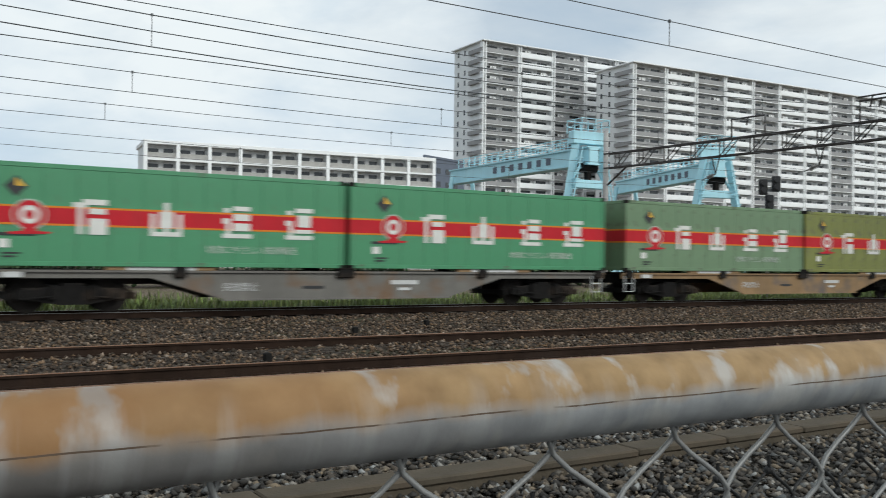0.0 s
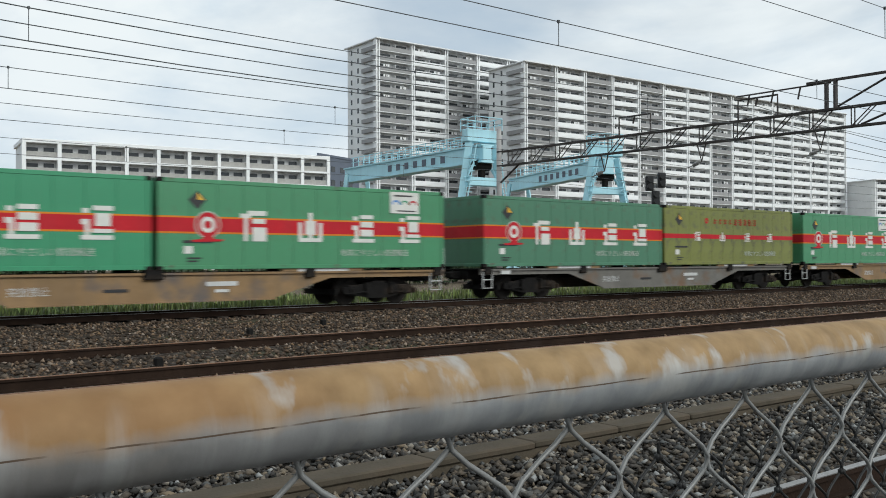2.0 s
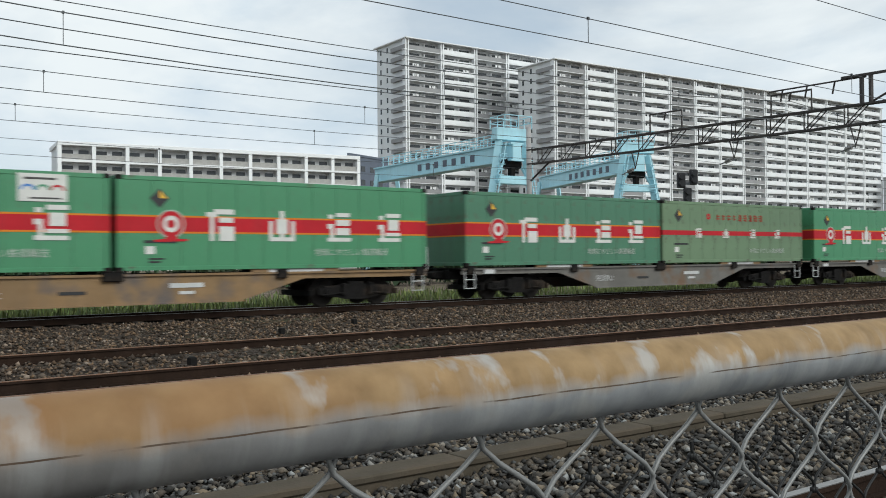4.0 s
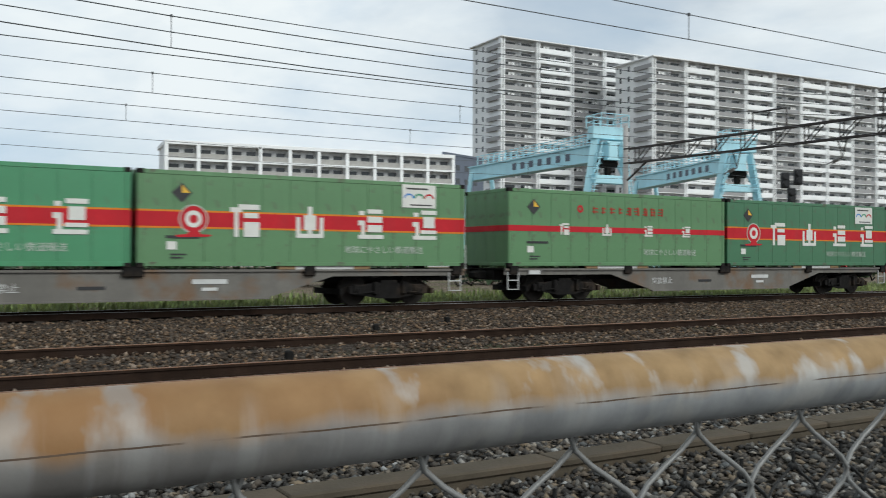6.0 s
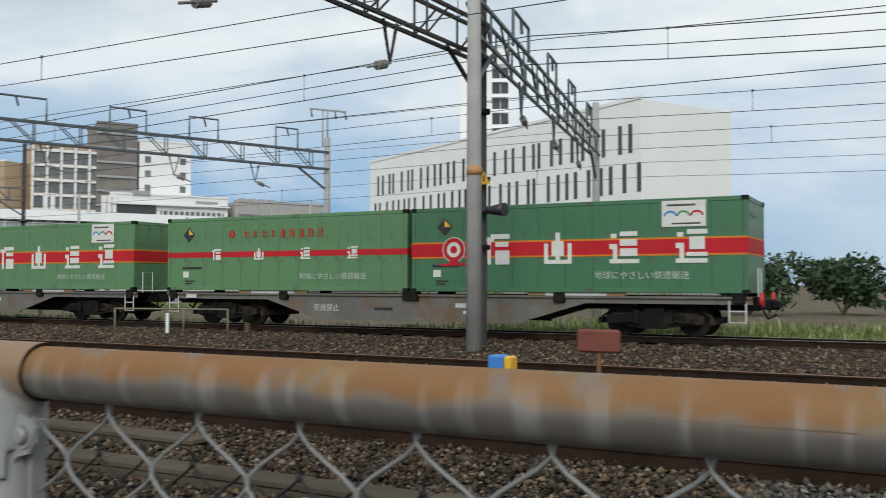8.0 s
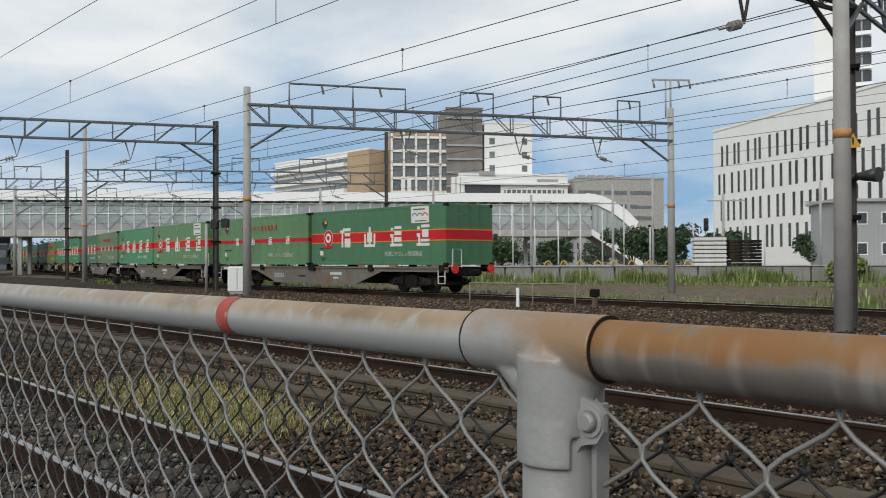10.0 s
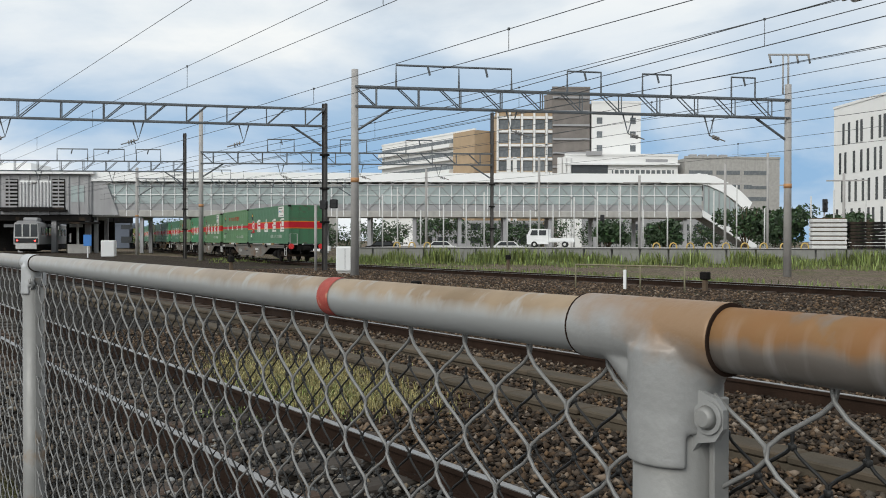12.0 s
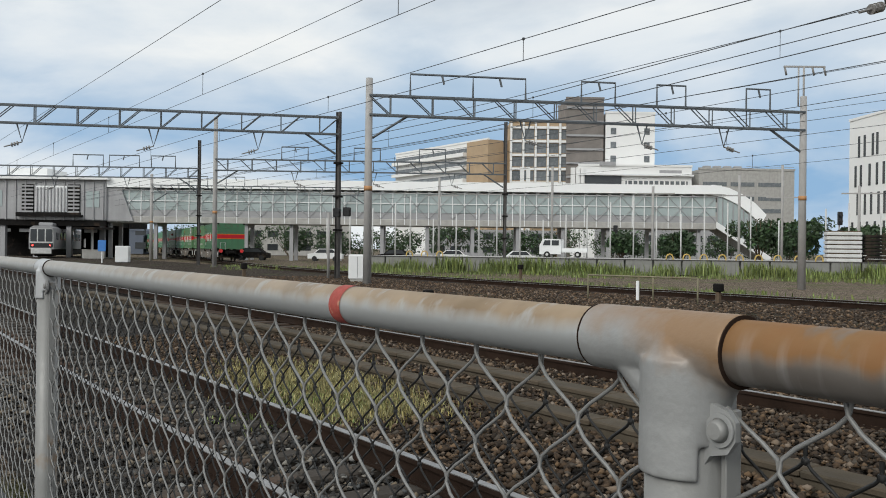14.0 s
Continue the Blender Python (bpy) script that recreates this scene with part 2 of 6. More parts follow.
M["whitemetal"] = mat("white painted metal", (0.76, 0.77, 0.77), 0.5, vary=0.05, scale=0.6, bump=0.02)
M["roofwhite"] = mat("white roof sheet", (0.88, 0.89, 0.89), 0.5, vary=0.03, scale=0.5, bump=0.02)
M["core"] = mat("dark brown tile", (0.20, 0.18, 0.165), 0.8, vary=0.2, scale=0.5, bump=0.03)
M["tyre"] = mat("rubber", (0.02, 0.02, 0.02), 0.8, vary=0.2, bump=0.05)
M["rustystone"] = mat("rust-dusted ballast stone", (0.086, 0.065, 0.049), 0.9, spec=0.15, vary=0.3, scale=14, bump=0.3, island=0.8)
M["leaf"] = mat("weed leaf", (0.135, 0.175, 0.050), 0.6, vary=0.35, scale=0.7, bump=0.0, island=0.5)
M["bush"] = mat("dark shrub leaf", (0.030, 0.060, 0.022), 0.6, vary=0.35, scale=0.7, bump=0.0, island=0.5)
M["drygrass"] = mat("dry grass blade", (0.235, 0.215, 0.092), 0.7, vary=0.3, scale=2, bump=0.0, island=0.5)
M["rustsign"] = mat("rust-red signal box", (0.16, 0.045, 0.028), 0.7, vary=0.25, bump=0.1)
M["reddisc"] = mat("red reflector", (0.60, 0.03, 0.03), 0.3, vary=0.1, bump=0.0)
M["weathered"] = mat("weathered pale yellow pipe paint", (0.22, 0.20, 0.13), 0.8, vary=0.25, scale=3, stain=(0.14, 0.09, 0.05), stain_amount=0.3, bump=0.08)
M["dimglass"] = mat("curtained window glass", (0.15, 0.165, 0.175), 0.25, vary=0.35, scale=0.5, bump=0.0, piece=0.5)
M["redpaint"] = mat("red band paint", (0.34, 0.06, 0.045), 0.7, vary=0.25, scale=60, stain=(0.45, 0.3, 0.2), stain_amount=0.1, stain_scale=60, bump=0.05)
M["taillight"] = glow("train tail lamp", (1.0, 0.05, 0.04), 6.0)
M["wood"] = mat("old timber", (0.12, 0.085, 0.055), 0.9, vary=0.3, scale=3, bump=0.2)


def pipe_material():
    """Galvanised pipe whose upper half has rusted orange-brown, with bare scraped patches and runs of rust."""
    m = bpy.data.materials.new("rust-topped galvanised pipe")
    m.use_nodes = True
    n, l = m.node_tree.nodes, m.node_tree.links
    bsdf = n["Principled BSDF"]
    tc = n.new("ShaderNodeTexCoord")
    sep = n.new("ShaderNodeSeparateXYZ")
    l.new(tc.outputs["Object"], sep.inputs["Vector"])

    def tex(scale, stretch=(1, 1, 1), detail=5.0):
        mp = n.new("ShaderNodeMapping")
        mp.inputs["Scale"].default_value = stretch
        l.new(tc.outputs["Object"], mp.inputs["Vector"])
        t = n.new("ShaderNodeTexNoise")
        t.inputs["Scale"].default_value, t.inputs["Detail"].default_value = scale, detail
        l.new(mp.outputs["Vector"], t.inputs["Vector"])
        return t.outputs["Fac"]

    def calc(op, a, b):
        x = n.new("ShaderNodeMath")
        x.operation = op
        for i, v in enumerate((a, b)):
            if isinstance(v, (int, float)):
                x.inputs[i].default_value = v
            else:
                l.new(v, x.inputs[i])
        return x.outputs[0]

    def span(sock, lo, hi):
        r = n.new("ShaderNodeMapRange")
        r.inputs["From Min"].default_value, r.inputs["From Max"].default_value = lo, hi
        l.new(sock, r.inputs["Value"])
        return r.outputs["Result"]

    def mix(fac, a, b):
        x = n.new("ShaderNodeMixRGB")
        for sock, val in zip(("Fac", "Color1", "Color2"), (fac, a, b)):
            if isinstance(val, tuple):
                x.inputs[sock].default_value = (*val, 1)
            else:
                l.new(val, x.inputs[sock])
        return x.outputs["Color"]

    edge = calc("ADD", sep.outputs["Z"], calc("MULTIPLY", calc("SUBTRACT", tex(26, (1, 0.3, 0.3), 8.0), 0.5), 0.026))
    # rust grows towards the +x end of the fence
    side = span(sep.outputs["X"], -2.9, -1.1)
    faded = span(sep.outputs["X"], -0.90, -0.80)
    crisp = calc("MULTIPLY", span(edge, -0.004, 0.007), faded)
    soft = calc("MULTIPLY", span(edge, -0.002, 0.013), calc("SUBTRACT", 1.0, faded))
    rusted = calc("MULTIPLY", calc("ADD", crisp, soft), calc("ADD", calc("MULTIPLY", side, 0.65), 0.35))
    bare = span(tex(38, (1, 0.5, 0.6), 4.0), 0.57, 0.68)
    rusted = calc("MULTIPLY", rusted, calc("SUBTRACT", 1.0, calc("MULTIPLY", bare, 0.6)))
    orange = mix(span(tex(40), 0.3, 0.7), (0.185, 0.112, 0.043), (0.32, 0.208, 0.095))
    orange = mix(faded, mix(span(tex(14), 0.3, 0.7), (0.195, 0.140, 0.085), (0.34, 0.26, 0.175)), orange)
    zinc = mix(span(tex(30), 0.3, 0.7), (0.23, 0.24, 0.25), (0.37, 0.38, 0.39))
    zinc = mix(faded, (0.39, 0.40, 0.40), zinc)
    colour = mix(rusted, zinc, orange)
    strong = calc("MULTIPLY", span(sep.outputs["X"], -0.86, -0.78), span(sep.outputs["X"], 0.38, -0.10))
    colour = mix(calc("MULTIPLY", calc("MULTIPLY", strong, rusted), span(tex(18), 0.2, 0.62)), colour, (0.245, 0.108, 0.030))
    # scraped patches show pale zinc, the most on the part beside the open yard
    scraped = calc("MULTIPLY", calc("MULTIPLY", bare, span(sep.outputs["X"], -0.10, 0.25)), 0.36)
    colour = mix(scraped, colour, (0.50, 0.48, 0.44))
    # old brown dirt over the stretch next to the tee
    colour = mix(calc("MULTIPLY", strong, 0.42), colour, (0.140, 0.074, 0.030))
    colour = mix(calc("MULTIPLY", calc("MULTIPLY", strong, calc("SUBTRACT", 1.0, rusted)), 0.55), colour, (0.125, 0.108, 0.088))
    runs = calc("MULTIPLY", span(tex(40, (1, 0.12, 0.12), 5.0), 0.50, 0.60), span(sep.outputs["Z"], 0.022, -0.006))
    colour = mix(calc("MULTIPLY", calc("MULTIPLY", runs, faded), 0.28), colour, (0.50, 0.50, 0.49))
    straight = calc("ADD", sep.outputs["Z"], calc("MULTIPLY", calc("SUBTRACT", tex(8, (1, 0.1, 0.1)), 0.5), 0.004))
    line = calc("MULTIPLY", calc("LESS_THAN", calc("ABSOLUTE", straight, 0), 0.00045), calc("MULTIPLY", span(tex(20, (1, 0, 0)), 0.42, 0.50), span(sep.outputs["X"], -0.25, -0.05)))
    colour = mix(line, colour, (0.085, 0.055, 0.036))
    l.new(colour, bsdf.inputs["Base Color"])
    l.new(calc("ADD", calc("MULTIPLY", rusted, 0.3), 0.45), bsdf.inputs["Roughness"])
    l.new(calc("SUBTRACT", 0.4, calc("MULTIPLY", rusted, 0.4)), bsdf.inputs["Metallic"])
    bp = n.new("ShaderNodeBump")
    bp.inputs["Strength"].default_value, bp.inputs["Distance"].default_value = 0.12, 0.002
    l.new(tex(120), bp.inputs["Height"])
    l.new(bp.outputs["Normal"], bsdf.inputs["Normal"])
    return m


M["pipe"] = pipe_material()


def cap_material():
    """Galvanised pressed steel, rust-washed over its top and one shoulder."""
    m = mat("rust-washed tee cap", (0.31, 0.313, 0.31), 0.5, 0.2, vary=0.10, scale=22, bump=0.06, bump_scale=160)
    n, l = m.node_tree.nodes, m.node_tree.links
    bsdf = n["Principled BSDF"]
    old = bsdf.inputs["Base Color"].links[0].from_socket
    tc = n.new("ShaderNodeTexCoord")
    dot = n.new("ShaderNodeVectorMath")
    dot.operation = "DOT_PRODUCT"
    dot.inputs[1].default_value = (0.34, 0.0, 1.0)
    l.new(tc.outputs["Object"], dot.inputs[0])
    cloud = n.new("ShaderNodeTexNoise")
    cloud.inputs["Scale"].default_value, cloud.inputs["Detail"].default_value = 26, 6
    l.new(tc.outputs["Object"], cloud.inputs["Vector"])
    add = n.new("ShaderNodeMath")
    add.operation = "MULTIPLY_ADD"
    add.inputs[1].default_value = 0.075
    l.new(cloud.outputs["Fac"], add.inputs[0])
    l.new(dot.outputs["Value"], add.inputs[2])
    mr = n.new("ShaderNodeMapRange")
    mr.inputs["From Min"].default_value, mr.inputs["From Max"].default_value = 0.014, 0.054
    mr.inputs["To Max"].default_value = 0.9
    l.new(add.outputs[0], mr.inputs["Value"])
    mx = n.new("ShaderNodeMixRGB")
    l.new(mr.outputs["Result"], mx.inputs["Fac"])
    l.new(old, mx.inputs["Color1"])
    mx.inputs["Color2"].default_value = (0.25, 0.145, 0.066, 1)
    l.new(mx.outputs["Color"], bsdf.inputs["Base Color"])
    return m


M["cap"] = cap_material()


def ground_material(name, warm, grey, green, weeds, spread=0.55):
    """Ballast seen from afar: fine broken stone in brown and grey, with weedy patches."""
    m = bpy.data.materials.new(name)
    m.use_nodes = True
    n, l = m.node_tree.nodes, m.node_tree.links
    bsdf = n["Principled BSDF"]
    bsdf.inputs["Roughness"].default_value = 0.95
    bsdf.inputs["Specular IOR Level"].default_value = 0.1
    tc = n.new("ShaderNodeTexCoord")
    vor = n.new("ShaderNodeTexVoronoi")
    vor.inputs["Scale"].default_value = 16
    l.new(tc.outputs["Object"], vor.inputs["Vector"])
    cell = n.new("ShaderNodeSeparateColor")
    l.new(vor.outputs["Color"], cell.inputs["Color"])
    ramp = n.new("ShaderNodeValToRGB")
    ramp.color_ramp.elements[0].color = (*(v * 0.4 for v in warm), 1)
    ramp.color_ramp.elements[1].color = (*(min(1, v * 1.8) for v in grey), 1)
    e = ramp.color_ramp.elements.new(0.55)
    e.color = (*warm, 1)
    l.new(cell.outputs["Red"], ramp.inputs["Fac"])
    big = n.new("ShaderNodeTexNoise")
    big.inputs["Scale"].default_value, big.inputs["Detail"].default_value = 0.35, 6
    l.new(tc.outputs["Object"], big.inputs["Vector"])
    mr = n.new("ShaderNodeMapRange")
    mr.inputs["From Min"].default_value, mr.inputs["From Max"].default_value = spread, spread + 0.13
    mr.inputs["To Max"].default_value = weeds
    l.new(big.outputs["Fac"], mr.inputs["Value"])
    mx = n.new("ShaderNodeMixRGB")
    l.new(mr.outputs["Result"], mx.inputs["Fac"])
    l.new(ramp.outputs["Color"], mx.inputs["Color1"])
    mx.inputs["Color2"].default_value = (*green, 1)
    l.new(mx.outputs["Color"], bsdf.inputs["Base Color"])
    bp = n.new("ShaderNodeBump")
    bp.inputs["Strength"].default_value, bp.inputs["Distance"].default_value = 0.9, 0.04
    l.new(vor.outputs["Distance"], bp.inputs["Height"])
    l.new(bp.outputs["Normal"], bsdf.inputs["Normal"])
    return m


M["ballast"] = ground_material("far ballast", (0.038, 0.027, 0.020), (0.05, 0.044, 0.038), (0.07, 0.085, 0.03), 0.35)
# ballast colours darkened so the gaps between loose stones look shaded
M["bed"] = ground_material("painted shade between the broken stones", (0.024, 0.020, 0.017), (0.03, 0.027, 0.024), (0.03, 0.035, 0.015), 0.2)
M["yard"] = ground_material("weedy yard ground", (0.125, 0.096, 0.070), (0.165, 0.135, 0.110), (0.105, 0.115, 0.045), 0.7, 0.50)

# ---- mesh tools ----


class Shape:
    """Collects boxes, tubes and prisms into one mesh."""

    def __init__(self):
        self.v, self.f = [], []

    def add(self, verts, faces):
        k = len(self.v)
        self.v += [tuple(p) for p in verts]
        self.f += [tuple(i + k for i in q) for q in faces]
        return self

    def box(self, x0, x1, y0, y1, z0, z1, ch=0.0):
        if ch <= 0:
            p = [(x, y, z) for x in (x0, x1) for y in (y0, y1) for z in (z0, z1)]
            return self.add(p, [(0, 1, 3, 2), (4, 6, 7, 5), (0, 4, 5, 1), (2, 3, 7, 6), (0, 2, 6, 4), (1, 5, 7, 3)])
        c = min(ch, (x1 - x0) * 0.45, (y1 - y0) * 0.45, (z1 - z0) * 0.45)
        p = []
        for z, i in ((z0, c), (z0 + c, 0), (z1 - c, 0), (z1, c)):
            a0, a1, b0, b1 = x0 + i, x1 - i, y0 + i, y1 - i
            p += [(a0 + c, b0, z), (a1 - c, b0, z), (a1, b0 + c, z), (a1, b1 - c, z), (a1 - c, b1, z), (a0 + c, b1, z), (a0, b1 - c, z), (a0, b0 + c, z)]
        q = [tuple(range(7, -1, -1)), tuple(range(24, 32))]
        for r in range(3):
            q += [(r * 8 + i, r * 8 + (i + 1) % 8, r * 8 + 8 + (i + 1) % 8, r * 8 + 8 + i) for i in range(8)]
        return self.add(p, q)

    def tube(self, pts, r, n=8, r1=None, caps=True):
        pts = [Vector(p) for p in pts]
        k = len(pts)
        verts, faces, up = [], [], None
        for i, p in enumerate(pts):
            d = (pts[min(i + 1, k - 1)] - pts[max(i - 1, 0)]).normalized()
            if up is None:
                up = Vector((0, 0, 1)) if abs(d.z) < 0.9 else Vector((0, 1, 0))
            a = d.cross(up)
            a = a.normalized() if a.length > 1e-6 else d.orthogonal().normalized()
            b = d.cross(a)
            rad = r if r1 is None else r + (r1 - r) * i / (k - 1)
            verts += [p + (a * math.cos(2 * math.pi * j / n) + b * math.sin(2 * math.pi * j / n)) * rad for j in range(n)]
        for i in range(k - 1):
            faces += [(i * n + j, i * n + n + j, i * n + n + (j + 1) % n, i * n + (j + 1) % n) for j in range(n)]
        if caps:
            faces += [tuple(range(n)), tuple(range(k * n - 1, (k - 1) * n - 1, -1))]
        return self.add(verts, faces)

    def prism(self, outline, y0, y1):
        """An outline in x and z, from y0 to y1."""
        n = len(outline)
        p = [(x, y0, z) for x, z in outline] + [(x, y1, z) for x, z in outline]
        return self.add(p, [tuple(range(n)), tuple(range(2 * n - 1, n - 1, -1))] + [(i, i + n, (i + 1) % n + n, (i + 1) % n) for i in range(n)])

    def lathe(self, rings, n=40):
        """Rings of (z, r) round the z axis, joined into one skin."""
        v = [(r * math.cos(2 * math.pi * j / n), r * math.sin(2 * math.pi * j / n), z) for z, r in rings for j in range(n)]
        f = [(i * n + j, i * n + n + j, i * n + n + (j + 1) % n, i * n + (j + 1) % n) for i in range(len(rings) - 1) for j in range(n)]
        return self.add(v, f)

    def ladder(self, outer, inner, z0, z1):
        """A curved wall between two open lines in x and y, from z0 to z1."""
        n = len(outer)
        loop = list(outer) + list(reversed(inner))
        k = len(loop)
        p = [(x, y, z0) for x, y in loop] + [(x, y, z1) for x, y in loop]
        q = [(i, (i + 1) % k, (i + 1) % k + k, i + k) for i in range(k)]
        for i in range(n - 1):
            q += [(i, k - 1 - i, k - 2 - i, i + 1), (i + k, i + 1 + k, 2 * k - 2 - i, 2 * k - 1 - i)]
        return self.add(p, q)

    def ring(self, cx, cz, r0, r1, y0, y1, n=24):
        """A flat ring facing along y; r0 0 makes a disc."""
        if r0 <= 0:
            return self.prism([(cx + r1 * math.cos(2 * math.pi * i / n), cz + r1 * math.sin(2 * math.pi * i / n)) for i in range(n)], y0, y1)
        p, q = [], []
        for i in range(n):
            a = 2 * math.pi * i / n
            for r, y in ((r0, y0), (r1, y0), (r1, y1), (r0, y1)):
                p.append((cx + r * math.cos(a), y, cz + r * math.sin(a)))
        for i in range(n):
            j = (i + 1) % n
            q += [(i * 4 + k, i * 4 + (k + 1) % 4, j * 4 + (k + 1) % 4, j * 4 + k) for k in range(4)]
        return self.add(p, q)

    def mesh(self, name, material, smooth=False):
        me = bpy.data.meshes.new(name)
        me.from_pydata(self.v, [], self.f)
        me.materials.append(material)
        b = bmesh.new()
        b.from_mesh(me)
        bmesh.ops.recalc_face_normals(b, faces=b.faces)
        b.to_mesh(me)
        b.free()
        if smooth:
            for poly in me.polygons:
                poly.use_smooth = len(poly.vertices) == 4
        return me


def part(name, shape, material, parent=None, label="", smooth=False, at=None):
    """One mesh object, from a Shape or from mesh data, under a thing or a part."""
    me = shape if isinstance(shape, bpy.types.Mesh) else shape.mesh(name, material, smooth)
    ob = new(name, me)
    if parent is not None:
        ob.parent = parent
    if at is not None:
        ob.matrix_basis = at
    if label:
        ob["label"] = label
    return ob


def thing(name, label, category, at=None, group="", kind=""):
    ob = new(name)
    ob.empty_display_size = 0.1
    if at is not None:
        ob.matrix_basis = at
    return tagged(ob, label, category, group, kind)


def solid(name, shape, material, label, category, at=None, group="", kind="", smooth=False):
    ob = part(name, shape, material, None, "", smooth, at)
    return tagged(ob, label, category, group, kind)


def span_pose(a, b, z=0.0):
    """A pose at a whose x axis runs to b, on the flat."""
    return pose(a[0], a[1], z, 0, 0, math.degrees(math.atan2(b[1] - a[1], b[0] - a[0])))


def text_mesh(text, size, material, depth=0.004):
    """Writing as a mesh standing in the x-z plane, centred."""
    cu = bpy.data.curves.new("writing", "FONT")
    cu.body, cu.size, cu.extrude, cu.align_x, cu.align_y = text, size, depth / 2, "CENTER", "CENTER"
    cu.resolution_u = 2
    ob = bpy.data.objects.new("writing", cu)
    scene.collection.objects.link(ob)
    me = bpy.data.meshes.new_from_object(ob.evaluated_get(bpy.context.evaluated_depsgraph_get()))
    bpy.data.objects.remove(ob)
    me.transform(Matrix.Rotation(radians(90), 4, "X"))
    me.materials.clear()
    me.materials.append(material)
    return me


# ---- ground and tracks ----
TRAIN_Y = 24.03
FACE_Y = TRAIN_Y - 1.245


def bend(x):
    """How far the freight track has swung away at x."""
    u = max(0.0, -35.0 - x)
    return 0.0030 * min(u, 35.0) ** 2 + 0.21 * max(0.0, u - 35.0)


def sheet(name, x0, x1, y0, y1, z, nx, ny, material, rough_z=0.0):
    xs, ys = np.linspace(x0, x1, nx), np.linspace(y0, y1, ny)
    v = [(x, y, z + rough_z * noise.noise((x * 0.9, y * 0.9, 3.1))) for y in ys for x in xs]
    f = [(j * nx + i, j * nx + i + 1, (j + 1) * nx + i + 1, (j + 1) * nx + i) for j in range(ny - 1) for i in range(nx - 1)]
    return Shape().add(v, f)


solid("ground", sheet("ground", -2500, 2500, -1500, 2500, -0.16, 2, 2, M["yard"]), M["yard"], "weedy gravel and earth of the railway yard", "ground", kind="structure")
solid("ballast_bed", sheet("b", -130, 130, 9.2, 27.0, -0.02, 150, 24, M["ballast"], 0.05), M["ballast"], "brown rusty ballast spread between the tracks", "ballast", kind="structure")
# this sheet's dark colour paints the shade between the stones on it
solid("near_ballast_bed", sheet("b", -60, 60, 0.9, 9.3, -0.03, 140, 20, M["bed"], 0.04), M["bed"], "ground sheet coloured as the shade between the stones beside the fence", "ballast", kind="structure")
# out of view below the camera; its dark colour keeps the pipe's underside dim
solid("footpath", Shape().box(-60, 60, -3.0, 0.75, -0.3, -0.02), M["asphalt"], "unseen footpath behind the fence, dark to cut bounce light", "pavement", kind="structure")


def stones(name, x0, x1, y0, y1, count, r0, r1, z, material, label, seed):
    rng = np.random.RandomState(seed)
    c = np.stack([rng.uniform(x0, x1, count), rng.uniform(y0, y1, count), z + rng.uniform(-0.02, 0.03, count)], 1)
    r = rng.uniform(r0, r1, count)
    base = np.array([(1, 0, 0), (0, 1, 0), (-1, 0, 0), (0, -1, 0), (0, 0, 1), (0, 0, -1)], float)
    tri = np.array([(0, 1, 4), (1, 2, 4), (2, 3, 4), (3, 0, 4), (1, 0, 5), (2, 1, 5), (3, 2, 5), (0, 3, 5)])
    a = rng.uniform(0, 6.3, count)
    ca, sa = np.cos(a), np.sin(a)
    v = base[None] * rng.uniform(0.55, 1.25, (count, 6, 3)) + rng.uniform(-0.35, 0.35, (count, 6, 3))
    v = v * r[:, None, None] * np.array([1.15, 1.0, 0.75])
    w = np.stack([v[..., 0] * ca[:, None] - v[..., 1] * sa[:, None], v[..., 0] * sa[:, None] + v[..., 1] * ca[:, None], v[..., 2]], -1) + c[:, None]
    f = (np.arange(count)[:, None, None] * 6 + tri[None]).reshape(-1)
    me = bpy.data.meshes.new(name)
    me.vertices.add(count * 6)
    me.vertices.foreach_set("co", w.reshape(-1).astype(np.float32))
    me.loops.add(len(f))
    me.loops.foreach_set("vertex_index", f.astype(np.int32))
    me.polygons.add(count * 8)
    me.polygons.foreach_set("loop_start", np.arange(0, len(f), 3, dtype=np.int32))
    me.update(calc_edges=True)
    me.materials.append(material)
    return tagged(new(name, me), label, "ballast", kind="stuff")


stones("ballast_stones", -16, -1.2, 3.3, 9.0, 46000, 0.016, 0.040, 0.0, M["stone"], "loose brown broken stone beside the near track", 1)
stones("ballast_stones", -1.2, 16, 3.3, 7.3, 34000, 0.018, 0.042, 0.0, M["greystone"], "loose grey broken stone beside the near track", 4)
stones("ballast_stones", -1.2, 16, 7.3, 9.0, 11000, 0.022, 0.048, 0.0, M["stone"], "loose brown broken stone in the second track", 5)
stones("track_stones", -12, 14, 1.0, 3.4, 22000, 0.016, 0.038, 0.0, M["greystone"], "grey broken stone between the near rails", 2)
stones("distant_ballast_stones", -45, 50, 9.0, 23.0, 105000, 0.024, 0.056, -0.01, M["rustystone"], "brown rusty ballast between the further tracks", 3)


